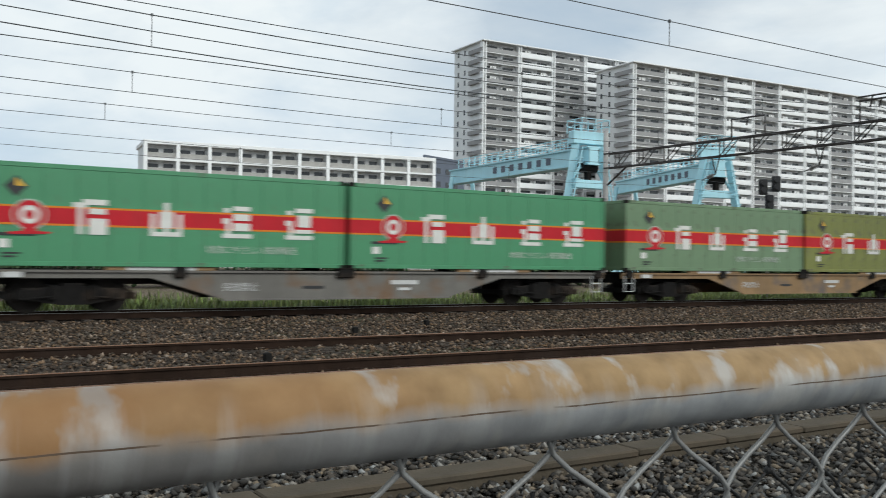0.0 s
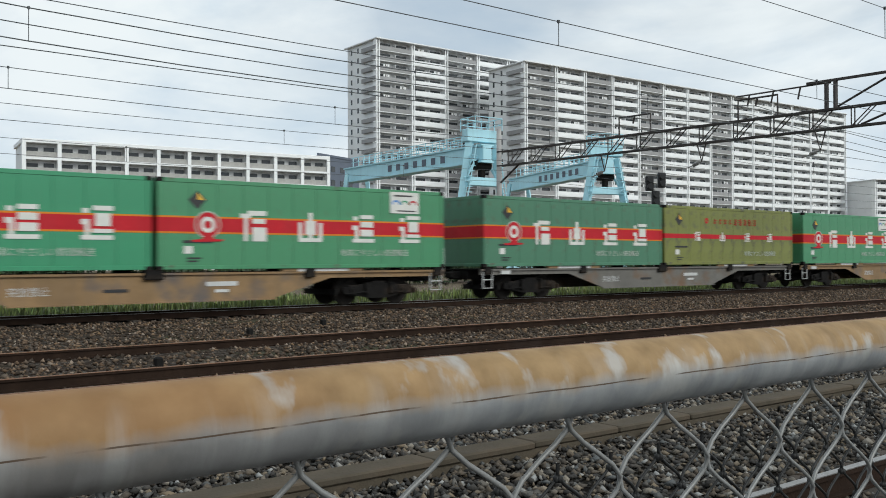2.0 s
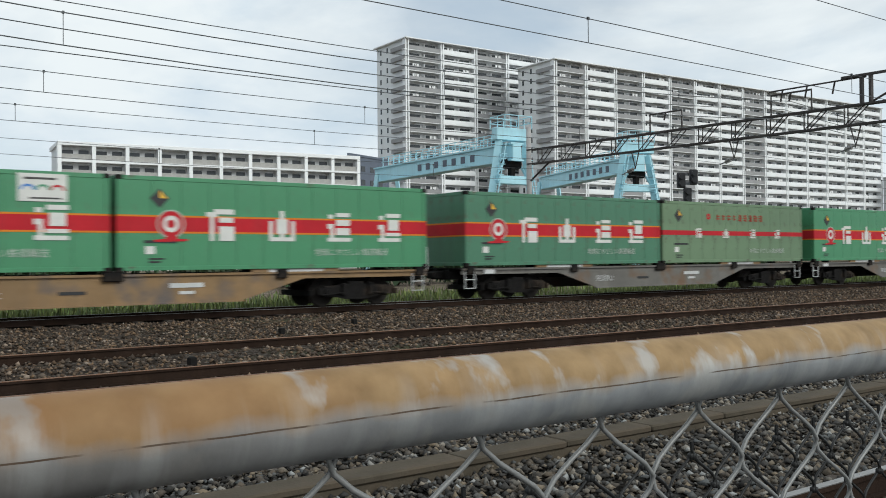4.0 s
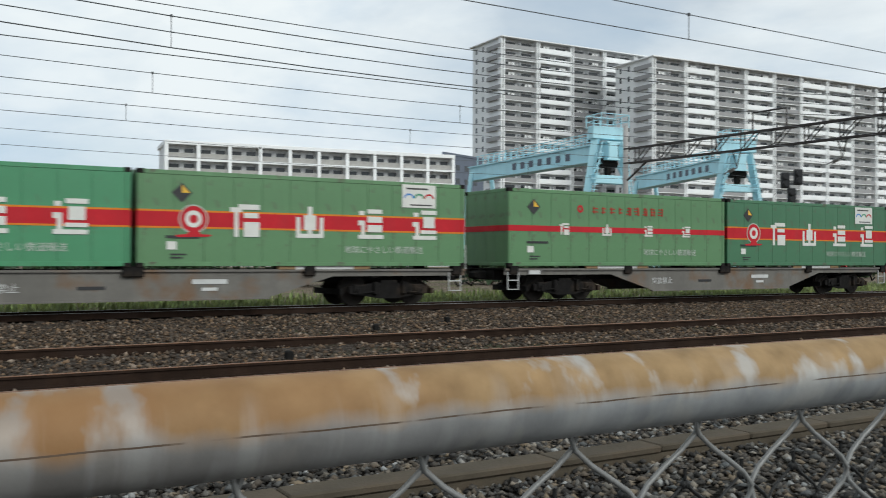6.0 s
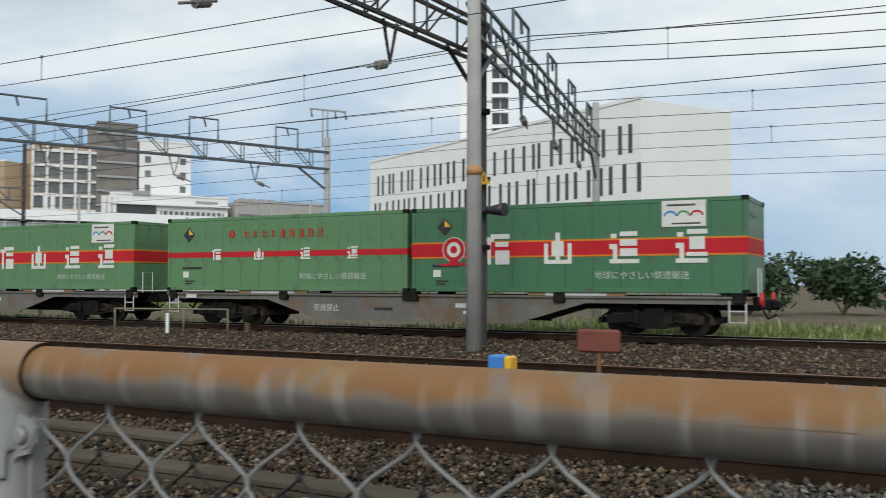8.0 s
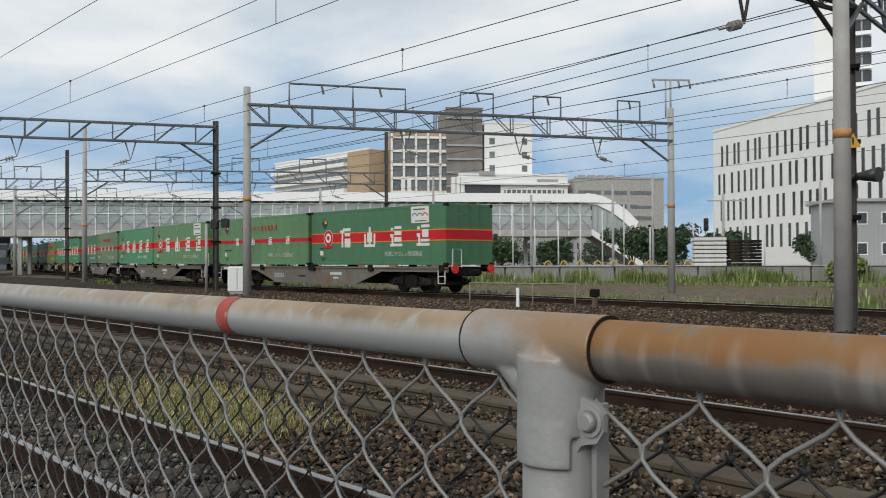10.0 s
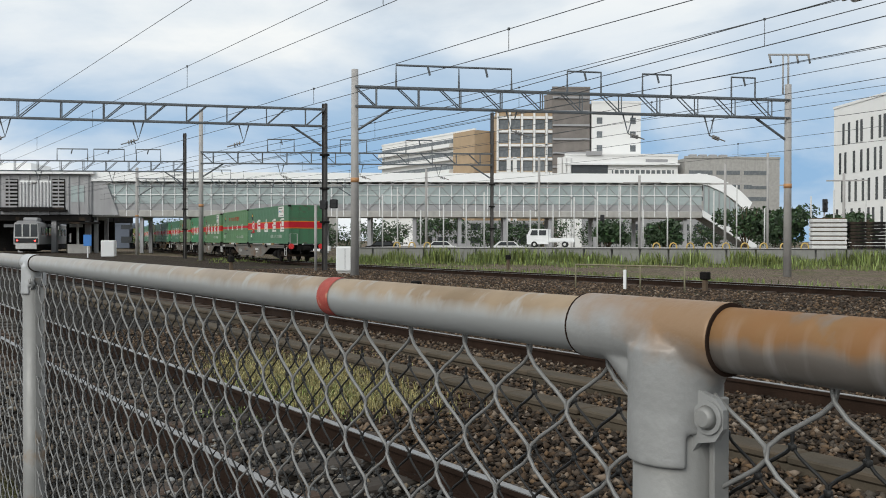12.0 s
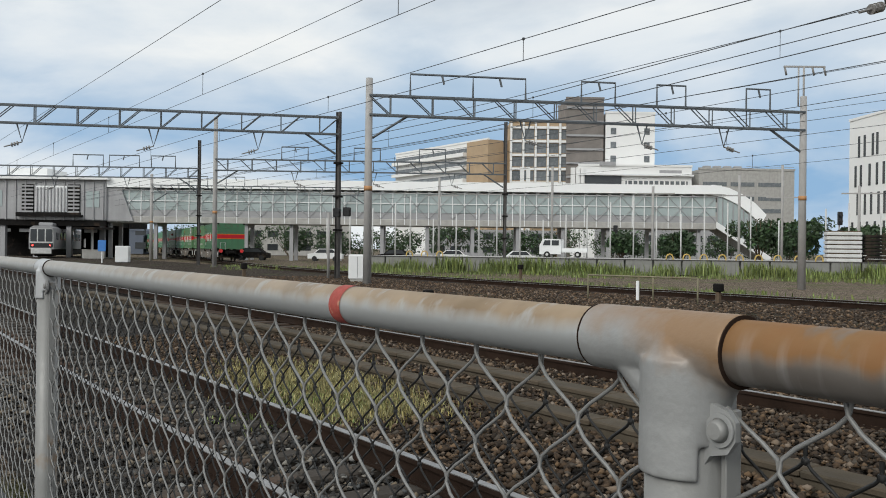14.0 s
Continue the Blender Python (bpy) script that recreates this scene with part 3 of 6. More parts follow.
def rail_run(name, ys, x0, x1, tops, worn, label, curve=False, step=40):
    """Two rails with their sleepers are one track; ys are the rails' lines."""
    t = thing(name, label, "railway track", kind="structure")
    for y, top in zip(ys, tops):
        web, head = Shape(), Shape()
        xs = np.linspace(x0, x1, step if curve else 2)
        for a, b in zip(xs[:-1], xs[1:]):
            ya, yb = (y + bend(a), y + bend(b)) if curve else (y, y)
            for shape, hw, z0, z1 in ((web, 0.06, top - 0.153, top - 0.135), (web, 0.010, top - 0.135, top - 0.035), (web, 0.032, top - 0.035, top - 0.006), (head, 0.030, top - 0.006, top)):
                shape.add([(a, ya - hw, z0), (a, ya + hw, z0), (a, ya - hw, z1), (a, ya + hw, z1), (b, yb - hw, z0), (b, yb + hw, z0), (b, yb - hw, z1), (b, yb + hw, z1)],
                          [(0, 1, 3, 2), (4, 6, 7, 5), (0, 4, 5, 1), (2, 3, 7, 6), (0, 2, 6, 4), (1, 5, 7, 3)])
        r = part("rail", web, M["rail"], t)
        part("rail_head", head, M["railtop"] if worn else M["rustytop"], r)
    return t


def sleepers(track, mid, x0, x1, pitch, top):
    data = Shape().box(-0.11, 0.11, -1.0, 1.0, top - 0.30, top - 0.155, 0.02).mesh("sleeper", M["sleeper"])
    x = x0
    while x < x1:
        part("sleeper", data, None, track, at=pose(x, mid + random.uniform(-0.02, 0.02), 0, 0, 0, random.uniform(-0.6, 0.6)))
        x += pitch


NEAR = rail_run("near_track", (1.93, 3.0), -60, 60, (0.18, 0.18), True, "bright-topped rails of the track beside the fence")
SECOND = rail_run("second_track", (7.45, 8.52), -60, 70, (0.16, 0.16), True, "rusty-sided rails with narrow bright tops")
THIRD = rail_run("third_track", (10.35, 11.42), -90, 90, (0.15, 0.18), False, "dark rusted rails in brown ballast")
FOURTH = rail_run("fourth_track", (14.95, 16.02), -120, 110, (0.15, 0.055), False, "rusted rails set low in brown ballast")
FREIGHT = rail_run("freight_track", (TRAIN_Y - 0.56, TRAIN_Y + 0.56), -420, 320, (0.18, 0.18), True, "rails under the container train, swinging away to the station", True, 160)
for tr_, mid_, a_, b_, top_ in ((NEAR, 2.465, -22, 20, 0.18), (SECOND, 7.985, -26, 24, 0.16), (FREIGHT, TRAIN_Y, -34, 40, 0.18)):
    sleepers(tr_, mid_, a_, b_, 0.62 if tr_ != FREIGHT else 0.8, top_)


def cable_trough(y, x0, x1, width, z):
    """A run of concrete cable trough with separate lids."""
    t = thing("cable_trough", "weathered brown concrete cable trough with separate lids", "cable trough", group="cable troughs")
    side = Shape().box(x0, x1, y - width / 2, y - width / 2 + 0.05, -0.1, z).box(x0, x1, y + width / 2 - 0.05, y + width / 2, -0.1, z)
    part("trough_side", side, M["trough"], t)
    lid = Shape().box(-0.495, 0.495, -width / 2 - 0.012, width / 2 + 0.012, 0, 0.055, 0.012).mesh("lid", M["trough"])
    x = x0 + 0.5
    while x < x1:
        part("lid", lid, None, t, at=pose(x, y + random.uniform(-0.012, 0.012), z + random.uniform(0, 0.008), 0, 0, random.uniform(-0.5, 0.5)))
        x += 1.0


cable_trough(5.25, -30, 26, 0.24, 0.06)
cable_trough(6.35, -30, -6, 0.26, 0.05)

# ---- the fence ----
PIPE_Y, PIPE_Z, PIPE_R = 0.433, 1.457, 0.0243
POSTS = (-6.0, -3.45, -0.835, 1.9, 4.6)


def fence():
    f = thing("chain_link_fence", "galvanised pipe and chain-link fence, rust-stained along its top rail", "fence")
    joint = 0.075
    for a, b in zip(POSTS[:-1], POSTS[1:]):
        n = max(2, int((b - a) / 0.1))
        xs = np.linspace(a + joint * 0.6, b - joint * 0.6, n)
        part("top_rail", Shape().tube([(x, 0, 0) for x in xs], PIPE_R, 40, caps=False), M["pipe"], f, "pipe rusted orange along its top", True, pose(0, PIPE_Y, PIPE_Z))
    for x in POSTS:
        p = part("post", Shape().tube([(0, 0, -1.5), (0, 0, -0.03)], 0.0325, 32), M["postpipe"], f, "", True, pose(x, PIPE_Y, PIPE_Z))
        ends = (-0.098, 0.052)
        # one pressed shell: a sleeve round the rail, filleted into a collar whose front tongue reaches down the post
        sleeve = Shape().tube([(ends[0], 0, 0), (ends[1], 0, 0)], PIPE_R + 0.0036, 40)
        sleeve.tube([(0, 0, -0.072), (0, 0, -0.022), (0, 0, -0.008)], 0.0368, 40)
        sleeve.tube([(0, -0.003, -0.02), (0, -0.001, 0.004), (0, 0, 0.012)], 0.034, 32, 0.020)
        sleeve.tube([(-0.060, 0, -0.008), (-0.020, 0, -0.044)], 0.0195, 24)
        sleeve.tube([(0.030, 0, -0.010), (0.014, 0, -0.040)], 0.022, 24)
        tongue = [math.radians(d) for d in range(-195, -25, 10)]
        sleeve.ladder([(0.0372 * math.cos(d), 0.0372 * math.sin(d)) for d in tongue], [(0.0300 * math.cos(d), 0.0300 * math.sin(d)) for d in tongue], -0.098, -0.06)
        rusty = -1.0 < x < 3.0
        cap = part("tee_cap", sleeve, M["cap" if rusty else "galv"], p, "pressed steel tee cap, stained brown on top" if rusty else "", True)
        rm = cap.modifiers.new("one_skin", "REMESH")
        rm.mode, rm.voxel_size, rm.use_smooth_shade = "VOXEL", 0.0016 if rusty else 0.003, True
        sm = cap.modifiers.new("soft", "SMOOTH")
        sm.factor, sm.iterations = 0.5, 16 if rusty else 5
        for sx in ends:
            part("rim", Shape().tube([(sx - 0.0006, 0, 0), (sx + 0.0006, 0, 0)], PIPE_R + 0.0032, 32), M["rail"], p, "rusty rim", True)
        lug = Shape().prism([(0.026, -0.036), (0.050, -0.042), (0.057, -0.050), (0.057, -0.064), (0.050, -0.074), (0.034, -0.078), (0.026, -0.090)], -0.014, -0.009)
        part("lug", lug, M["cap"], p)
        part("lug", Shape().prism([(-0.026, -0.030), (-0.042, -0.036), (-0.047, -0.050), (-0.044, -0.068), (-0.034, -0.074), (-0.026, -0.074)], 0.006, 0.011), M["cap"], p)
        part("washer", Shape().tube([(0.044, -0.0165, -0.057), (0.044, -0.0135, -0.057)], 0.0125, 20), M["cap"], p, "", True)
        bolt = Shape().tube([(0.044, -0.0165, -0.057), (0.044, -0.0205, -0.057), (0.044, -0.0225, -0.057)], 0.0092, 18, 0.0060)
        part("bolt", bolt, M["postpipe"], p, "round-headed bolt", True)
        part("tension_bar", Shape().box(0.036, 0.041, -0.004, 0.014, -1.45, -0.045, 0.001), M["postpipe"], p)
    part("red_band", Shape().tube([(-1.412, 0, 0), (-1.382, 0, 0)], PIPE_R + 0.0008, 40, caps=False), M["redpaint"], f, "band of red paint round the rail", True, pose(0, PIPE_Y, PIPE_Z))
    # the woven wires, each one a zigzag from the rail to the ground
    pitch, rise, wr = 0.1055, 0.098, 0.0019

    def zigzag(p, amp, h, r, sides, depth, knot=0.0):
        pts, k, top = [(amp, 0.0, -PIPE_R + 0.004), (amp, 0.0, -PIPE_R - 0.002)], 0, -PIPE_R - 0.005
        z = top
        while z > -1.42:
            s = amp if k % 2 else -amp
            nxt = z - h / 2
            for u in (0.10, 0.30, 0.5, 0.70, 0.90):
                # rounded bends, and the twist that carries each wire over its neighbour
                e = 0.5 - 0.5 * math.cos(math.pi * u)
                w = 0.30 * u + 0.70 * e
                pts.append((-s + 2 * s * w, depth * math.sin(math.pi * (u + k)), z - h / 2 * u))
            z, k = nxt, k + 1
        s = Shape().tube(pts, r, sides, caps=False)
        if knot:
            for i, q in enumerate(pts[2::5]):
                s.box(q[0] - knot, q[0] + knot, q[1] - knot, q[1] + knot, q[2] - knot * 1.2, q[2] + knot * 1.2, knot * 0.5)
        return s.mesh("wire", p, True)

    bright = zigzag(M["wire"], pitch / 4 + 0.002, rise, wr, 6, 0.004)
    x, k = POSTS[0] + 0.05, 0
    while x < POSTS[-1] and k < 300:
        m = pose(x, PIPE_Y + 0.004, PIPE_Z, 0, 0, 0 if k % 2 else 180)
        part("wire", bright, None, f, at=m)
        x += pitch / 2
        k += 1
    net = thing("dark_net", "dark fine netting hung behind the chain-link fence", "netting")
    blackened = zigzag(M["darkwire"], 0.0155, 0.056, 0.0016, 4, 0.002, 0.0025)
    x, k = POSTS[1] - 0.6, 0
    while x < POSTS[3] and k < 290:
        part("wire", blackened, None, net, at=pose(x, PIPE_Y + 0.05, PIPE_Z - 0.05, 0, 0, 0 if k % 2 else 180))
        x += 0.030
        k += 1
    return f


M["postpipe"] = mat("stained post steel", (0.27, 0.27, 0.262), 0.55, 0.25, vary=0.12, scale=9, stain=(0.24, 0.15, 0.075), stain_amount=0.30, stain_scale=9, bump=0.06, bump_scale=120)
fence()

# ---- containers and wagons ----
CL, CW, CH = 9.41, 2.49, 2.42
MESH = {}


def shared(key, make):
    if key not in MESH:
        MESH[key] = make()
    return MESH[key]


def container_shell(c, paint):
    """A steel box of separate sheets between seams, with rails, posts and a flat roof."""
    hx, hy = CL / 2, CW / 2
    m = M[paint]
    part("body", shared(("body", paint), lambda: Shape().box(-hx + 0.03, hx - 0.03, -hy + 0.035, hy - 0.035, 0.05, CH - 0.012).mesh("body", m)), None, c)
    w = (CL - 0.24) / 12
    sheet_ = shared(("sheet", paint), lambda: Shape().box(-w / 2 + 0.004, w / 2 - 0.004, -0.018, 0.018, 0.13, CH - 0.10, 0.003).mesh("side_panel", m))
    for i in range(12):
        for y in (-hy + 0.032, hy - 0.032):
            part("side_panel", sheet_, None, c, at=pose(-hx + 0.12 + (i + 0.5) * w, y, 0))
    e = (CW - 0.24) / 4
    endp = shared(("endp", paint), lambda: Shape().box(-0.018, 0.018, -e / 2 + 0.004, e / 2 - 0.004, 0.13, CH - 0.10, 0.003).mesh("end_panel", m))
    for i in range(4):
        for x in (-hx + 0.030, hx - 0.030):
            part("end_panel", endp, None, c, at=pose(x, -hy + 0.12 + (i + 0.5) * e, 0))
    post_ = shared(("cpst", paint), lambda: Shape().box(-0.06, 0.06, -0.06, 0.06, 0.0, CH, 0.012).mesh("corner_post", m))
    for x in (-hx + 0.06, hx - 0.06):
        for y in (-hy + 0.06, hy - 0.06):
            part("corner_post", post_, None, c, at=pose(x, y, 0))
    long_ = shared(("lrail", paint), lambda: Shape().box(-hx + 0.1, hx - 0.1, -0.03, 0.03, -0.055, 0.055, 0.008).mesh("side_rail", m))
    short_ = shared(("srail", paint), lambda: Shape().box(-0.03, 0.03, -hy + 0.1, hy - 0.1, -0.055, 0.055, 0.008).mesh("end_rail", m))
    for z in (0.078, CH - 0.06):
        for y in (-hy + 0.03, hy - 0.03):
            part("side_rail", long_, None, c, at=pose(0, y, z))
        for x in (-hx + 0.03, hx - 0.03):
            part("end_rail", short_, None, c, at=pose(x, 0, z))


# White block signs on the side, as plain bars: (x0, x1, z0, z1) in parts of the sign's box.
SIGNS = {
    "a": [(0.0, 0.40, 0.76, 0.90), (0.14, 0.28, 0.0, 0.80), (0.28, 0.46, 0.90, 1.0), (0.40, 1.0, 0.84, 1.0), (0.46, 0.96, 0.58, 0.74), (0.46, 1.0, 0.0, 0.46)],
    "b": [(0.0, 0.14, 0.0, 0.66), (0.86, 1.0, 0.0, 0.66), (0.0, 1.0, 0.0, 0.13), (0.42, 0.58, 0.1, 1.0), (0.28, 0.42, 0.25, 0.72), (0.58, 0.72, 0.25, 0.72)],
    "c": [(0.04, 0.24, 0.78, 0.92), (0.0, 0.26, 0.44, 0.60), (0.12, 0.26, 0.10, 0.50), (0.0, 1.0, 0.0, 0.13), (0.36, 0.94, 0.84, 0.98), (0.36, 0.94, 0.54, 0.74), (0.36, 0.94, 0.22, 0.46)],
    "d": [(0.04, 0.24, 0.78, 0.92), (0.0, 0.26, 0.44, 0.60), (0.12, 0.26, 0.10, 0.50), (0.0, 1.0, 0.0, 0.13), (0.36, 1.0, 0.86, 1.0), (0.44, 0.92, 0.40, 0.78), (0.34, 1.0, 0.20, 0.32)],
}


def sign_mesh(key, w, h):
    s = Shape()
    for i, (x0, x1, z0, z1) in enumerate(SIGNS[key]):
        s.box((x0 - 0.5) * w, (x1 - 0.5) * w, -0.004 - 0.0022 * i, 0.006 + 0.0005 * i, (z0 - 0.5) * h, (z1 - 0.5) * h)
    return s.mesh("block_sign", M["white"])


def build_container(paint, slim, board, label):
    """slim: a narrow stripe with small signs and a red sign above; board: a white board at the top corner."""
    c = thing("freight_container", label, "container", group="containers on the train")
    hx, fy = CL / 2, -CW / 2
    container_shell(c, paint)
    z0, z1 = (1.10, 1.28) if slim else (1.015, 1.385)

    def stripe(lo, hi, proud):
        s = Shape()
        s.box(-hx + 0.13, hx - 0.13, fy + 0.007 - proud, fy + 0.02, lo, hi)
        s.box(-hx - 0.001, -hx + 0.13, fy - 0.003 - proud, fy + 0.02, lo, hi)
        s.box(hx - 0.13, hx + 0.001, fy - 0.003 - proud, fy + 0.02, lo, hi)
        for x, d in ((-hx, -1), (hx, 1)):
            a, b = sorted((x + d * (0.002 + proud), x - d * 0.02))
            s.box(a, b, fy - 0.003, -fy + 0.003, lo, hi)
        return s

    if not slim:
        part("stripe_edge", shared(("edge",), lambda: stripe(z0 - 0.045, z0, 0.0).add(*(lambda s: (s.v, s.f))(stripe(z1, z1 + 0.045, 0.0))).mesh("stripe_edge", M["orange"])), None, c)
    part("stripe", shared(("stripe", slim), lambda: stripe(z0, z1, 0.001).mesh("stripe", M["red"])), None, c)
    for x in (-hx + 0.075, hx - 0.075):
        for y in (fy + 0.075, -fy - 0.075):
            for z in (0.055, CH - 0.055):
                part("corner_casting", shared(("casting",), lambda: Shape().box(-0.09, 0.09, -0.085, 0.085, -0.06, 0.06, 0.012).mesh("corner_casting", M["under"])), None, c, at=pose(x, y, z))
    face = fy + 0.004
    sw, sh, places = (0.38, 0.37, (-2.55, -0.78, 1.05, 2.80)) if slim else (0.78, 0.84, (-2.0, -0.2, 1.62, 3.34))
    for key, x in zip("abcd", places):
        part("block_sign", shared(("sign", key, slim), lambda: sign_mesh(key, sw, sh)), None, c, "white block sign", at=pose(x, face, (z0 + z1) / 2))
    # the emblem, the diamond mark and the small plates
    if slim:
        part("emblem", shared(("emblem", "s"), lambda: Shape().ring(0, 0, 0.05, 0.12, -0.004, 0.006).mesh("emblem", M["red"])), None, c, at=pose(-1.9, face, 1.85))
        bars = Shape()
        rng = random.Random(4)
        for k in range(9):
            x, w_, h_ = -1.42 + k * 0.36, 0.27, 0.14 if k > 3 else 0.11
            for j in range(2 if k < 4 else 3):
                z = -h_ + (j + 0.3) * 2 * h_ / (2 if k < 4 else 3)
                a_ = rng.uniform(0, 0.08)
                bars.box(x + a_, x + w_ - rng.uniform(0, 0.05), -0.004 - 0.002 * j, 0.006, z, z + 0.036)
            u_ = x + rng.uniform(0.06, 0.19)
            bars.box(u_, u_ + 0.042, -0.012, 0.006, -h_, h_)
            if k > 3:
                bars.box(x + 0.20, x + 0.235, -0.014, 0.006, -h_, h_ * 0.5)
        part("red_sign", shared(("redbars",), lambda: bars.mesh("red_sign", M["fadedred"])), None, c, "row of red block signs", at=pose(0, face, 1.83))
    else:
        em = part("emblem", shared(("emblem", "b"), lambda: Shape().ring(0, 0.05, 0.0, 0.33, -0.006, 0.006).mesh("emblem", M["red"])), None, c, "round red emblem", at=pose(-3.33, face, 1.16))
        part("emblem_rim", shared(("emblem", "o"), lambda: Shape().ring(0, 0.05, 0.335, 0.365, -0.006, 0.006).mesh("emblem_rim", M["faintwhite"])), None, em)
        part("emblem_ring", shared(("emblem", "r"), lambda: Shape().ring(0, 0.05, 0.11, 0.215, -0.011, 0.0).mesh("emblem_ring", M["white"])), None, em)
        part("emblem_foot", shared(("emblem", "f"), lambda: Shape().prism([(-0.46, -0.36), (-0.16, -0.33), (-0.12, -0.26), (0.14, -0.25), (0.18, -0.33), (0.47, -0.34), (0.40, -0.39), (-0.40, -0.41)], -0.008, 0.005).mesh("emblem_foot", M["red"])), None, em)
    dm = part("diamond_mark", shared(("diamond",), lambda: Shape().prism([(-0.25, 0), (0, -0.25), (0.25, 0), (0, 0.25)], -0.004, 0.006).mesh("diamond_mark", M["black"])), None, c, at=pose(-3.75 if slim else -3.62, face, 1.86))
    part("diamond_corner", shared(("diamond2",), lambda: Shape().prism([(0.0, 0.0), (0.2, 0.0), (0.0, 0.2)], -0.007, 0.002).mesh("diamond_corner", M["yellow"])), None, dm)
    part("label_plate", shared(("plate",), lambda: Shape().box(-0.12, 0.12, -0.004, 0.006, -0.10, 0.10).mesh("label_plate", M["white"])), None, c, at=pose(-3.87, face, 0.54))
    part("number_mark", shared(("numbers",), lambda: Shape().box(-0.42, 0.42, -0.004, 0.006, 0.0, 0.07).box(-0.3, 0.1, -0.004, 0.006, -0.42, -0.38).box(-0.3, 0.0, -0.004, 0.006, -0.50, -0.46).mesh("number_mark", M["black"])), None, c, at=pose(-3.6, face, 0.72))
    part("slogan", shared(("slogan",), lambda: text_mesh("地球にやさしい鉄道輸送", 0.225, M["faintwhite"])), None, c, "white painted slogan", at=pose(2.05, face - 0.002, 0.46))
    if board:
        b = part("board", shared(("board",), lambda: Shape().box(-0.55, 0.55, -0.012, 0.006, -0.33, 0.33, 0.004).mesh("board", M["white"])), None, c, "white notice board with coloured arcs", at=pose(3.15, face, 2.02))

        def arc(k):
            s = Shape()
            c_ = (-0.33, 0.0, 0.33)[k]
            up = [math.pi * i / 10 for i in range(11)]
            s.prism([(c_ + 0.17 * math.cos(a), -0.06 + 0.14 * math.sin(a)) for a in up] + [(c_ + 0.12 * math.cos(a), -0.06 + 0.09 * math.sin(a)) for a in reversed(up)], -0.016, -0.010)
            return s.mesh("arc", M[("blue", "bright", "red")[k]])
        for k in range(3):
            part("arc", shared(("arc", k), lambda: arc(k)), None, b)
        part("notice_mark", shared(("nbar", 0), lambda: Shape().box(-0.42, 0.3, -0.016, -0.01, 0.19, 0.24).mesh("notice_mark", M["poledark"])), None, b)
        part("notice_mark", shared(("nbar", 1), lambda: Shape().box(-0.3, 0.42, -0.016, -0.01, -0.27, -0.23).mesh("notice_mark", M["poledark"])), None, b)
    return c


def bogie_mesh():
    s = Shape()
    for y in (-0.95, 0.95):
        s.prism([(-1.25, 0.38), (-0.75, 0.30), (-0.3, 0.22), (0.3, 0.22), (0.75, 0.30), (1.25, 0.38), (1.25, 0.56), (0.5, 0.66), (-0.5, 0.66), (-1.25, 0.56)], y - 0.06, y + 0.06)
        for x in (-0.95, 0.95):
            s.box(x - 0.17, x + 0.17, y - 0.11, y + 0.11, 0.30, 0.62, 0.03)
            s.tube([(x, y - 0.17, 0.44), (x, y + 0.17, 0.44)], 0.09, 12)
        for x in (-0.16, 0.0, 0.16):
            s.tube([(x, y, 0.28), (x, y, 0.62)], 0.055, 10)
    s.box(-0.25, 0.25, -1.0, 1.0, 0.42, 0.74)
    for x in (-1.45, 1.45):
        s.box(x - 0.05, x + 0.05, -0.95, 0.95, 0.34, 0.5).tube([(x, -0.8, 0.5), (x * 0.7, -0.8, 0.78)], 0.03, 6)
    for x in (-0.45, 0.45):
        s.box(x - 0.07, x + 0.07, -1.12, -0.9, 0.34, 0.7, 0.02).tube([(x, -1.08, 0.42), (x * 2.6, -1.08, 0.36)], 0.025, 6)
    return s


def wheel_mesh():
    s = Shape()
    s.tube([(0, -0.07, 0), (0, 0.0, 0)], 0.43, 28).tube([(0, 0.0, 0), (0, 0.03, 0)], 0.455, 28)
    s.tube([(0, -0.10, 0), (0, -0.06, 0)], 0.13, 16)
    return s


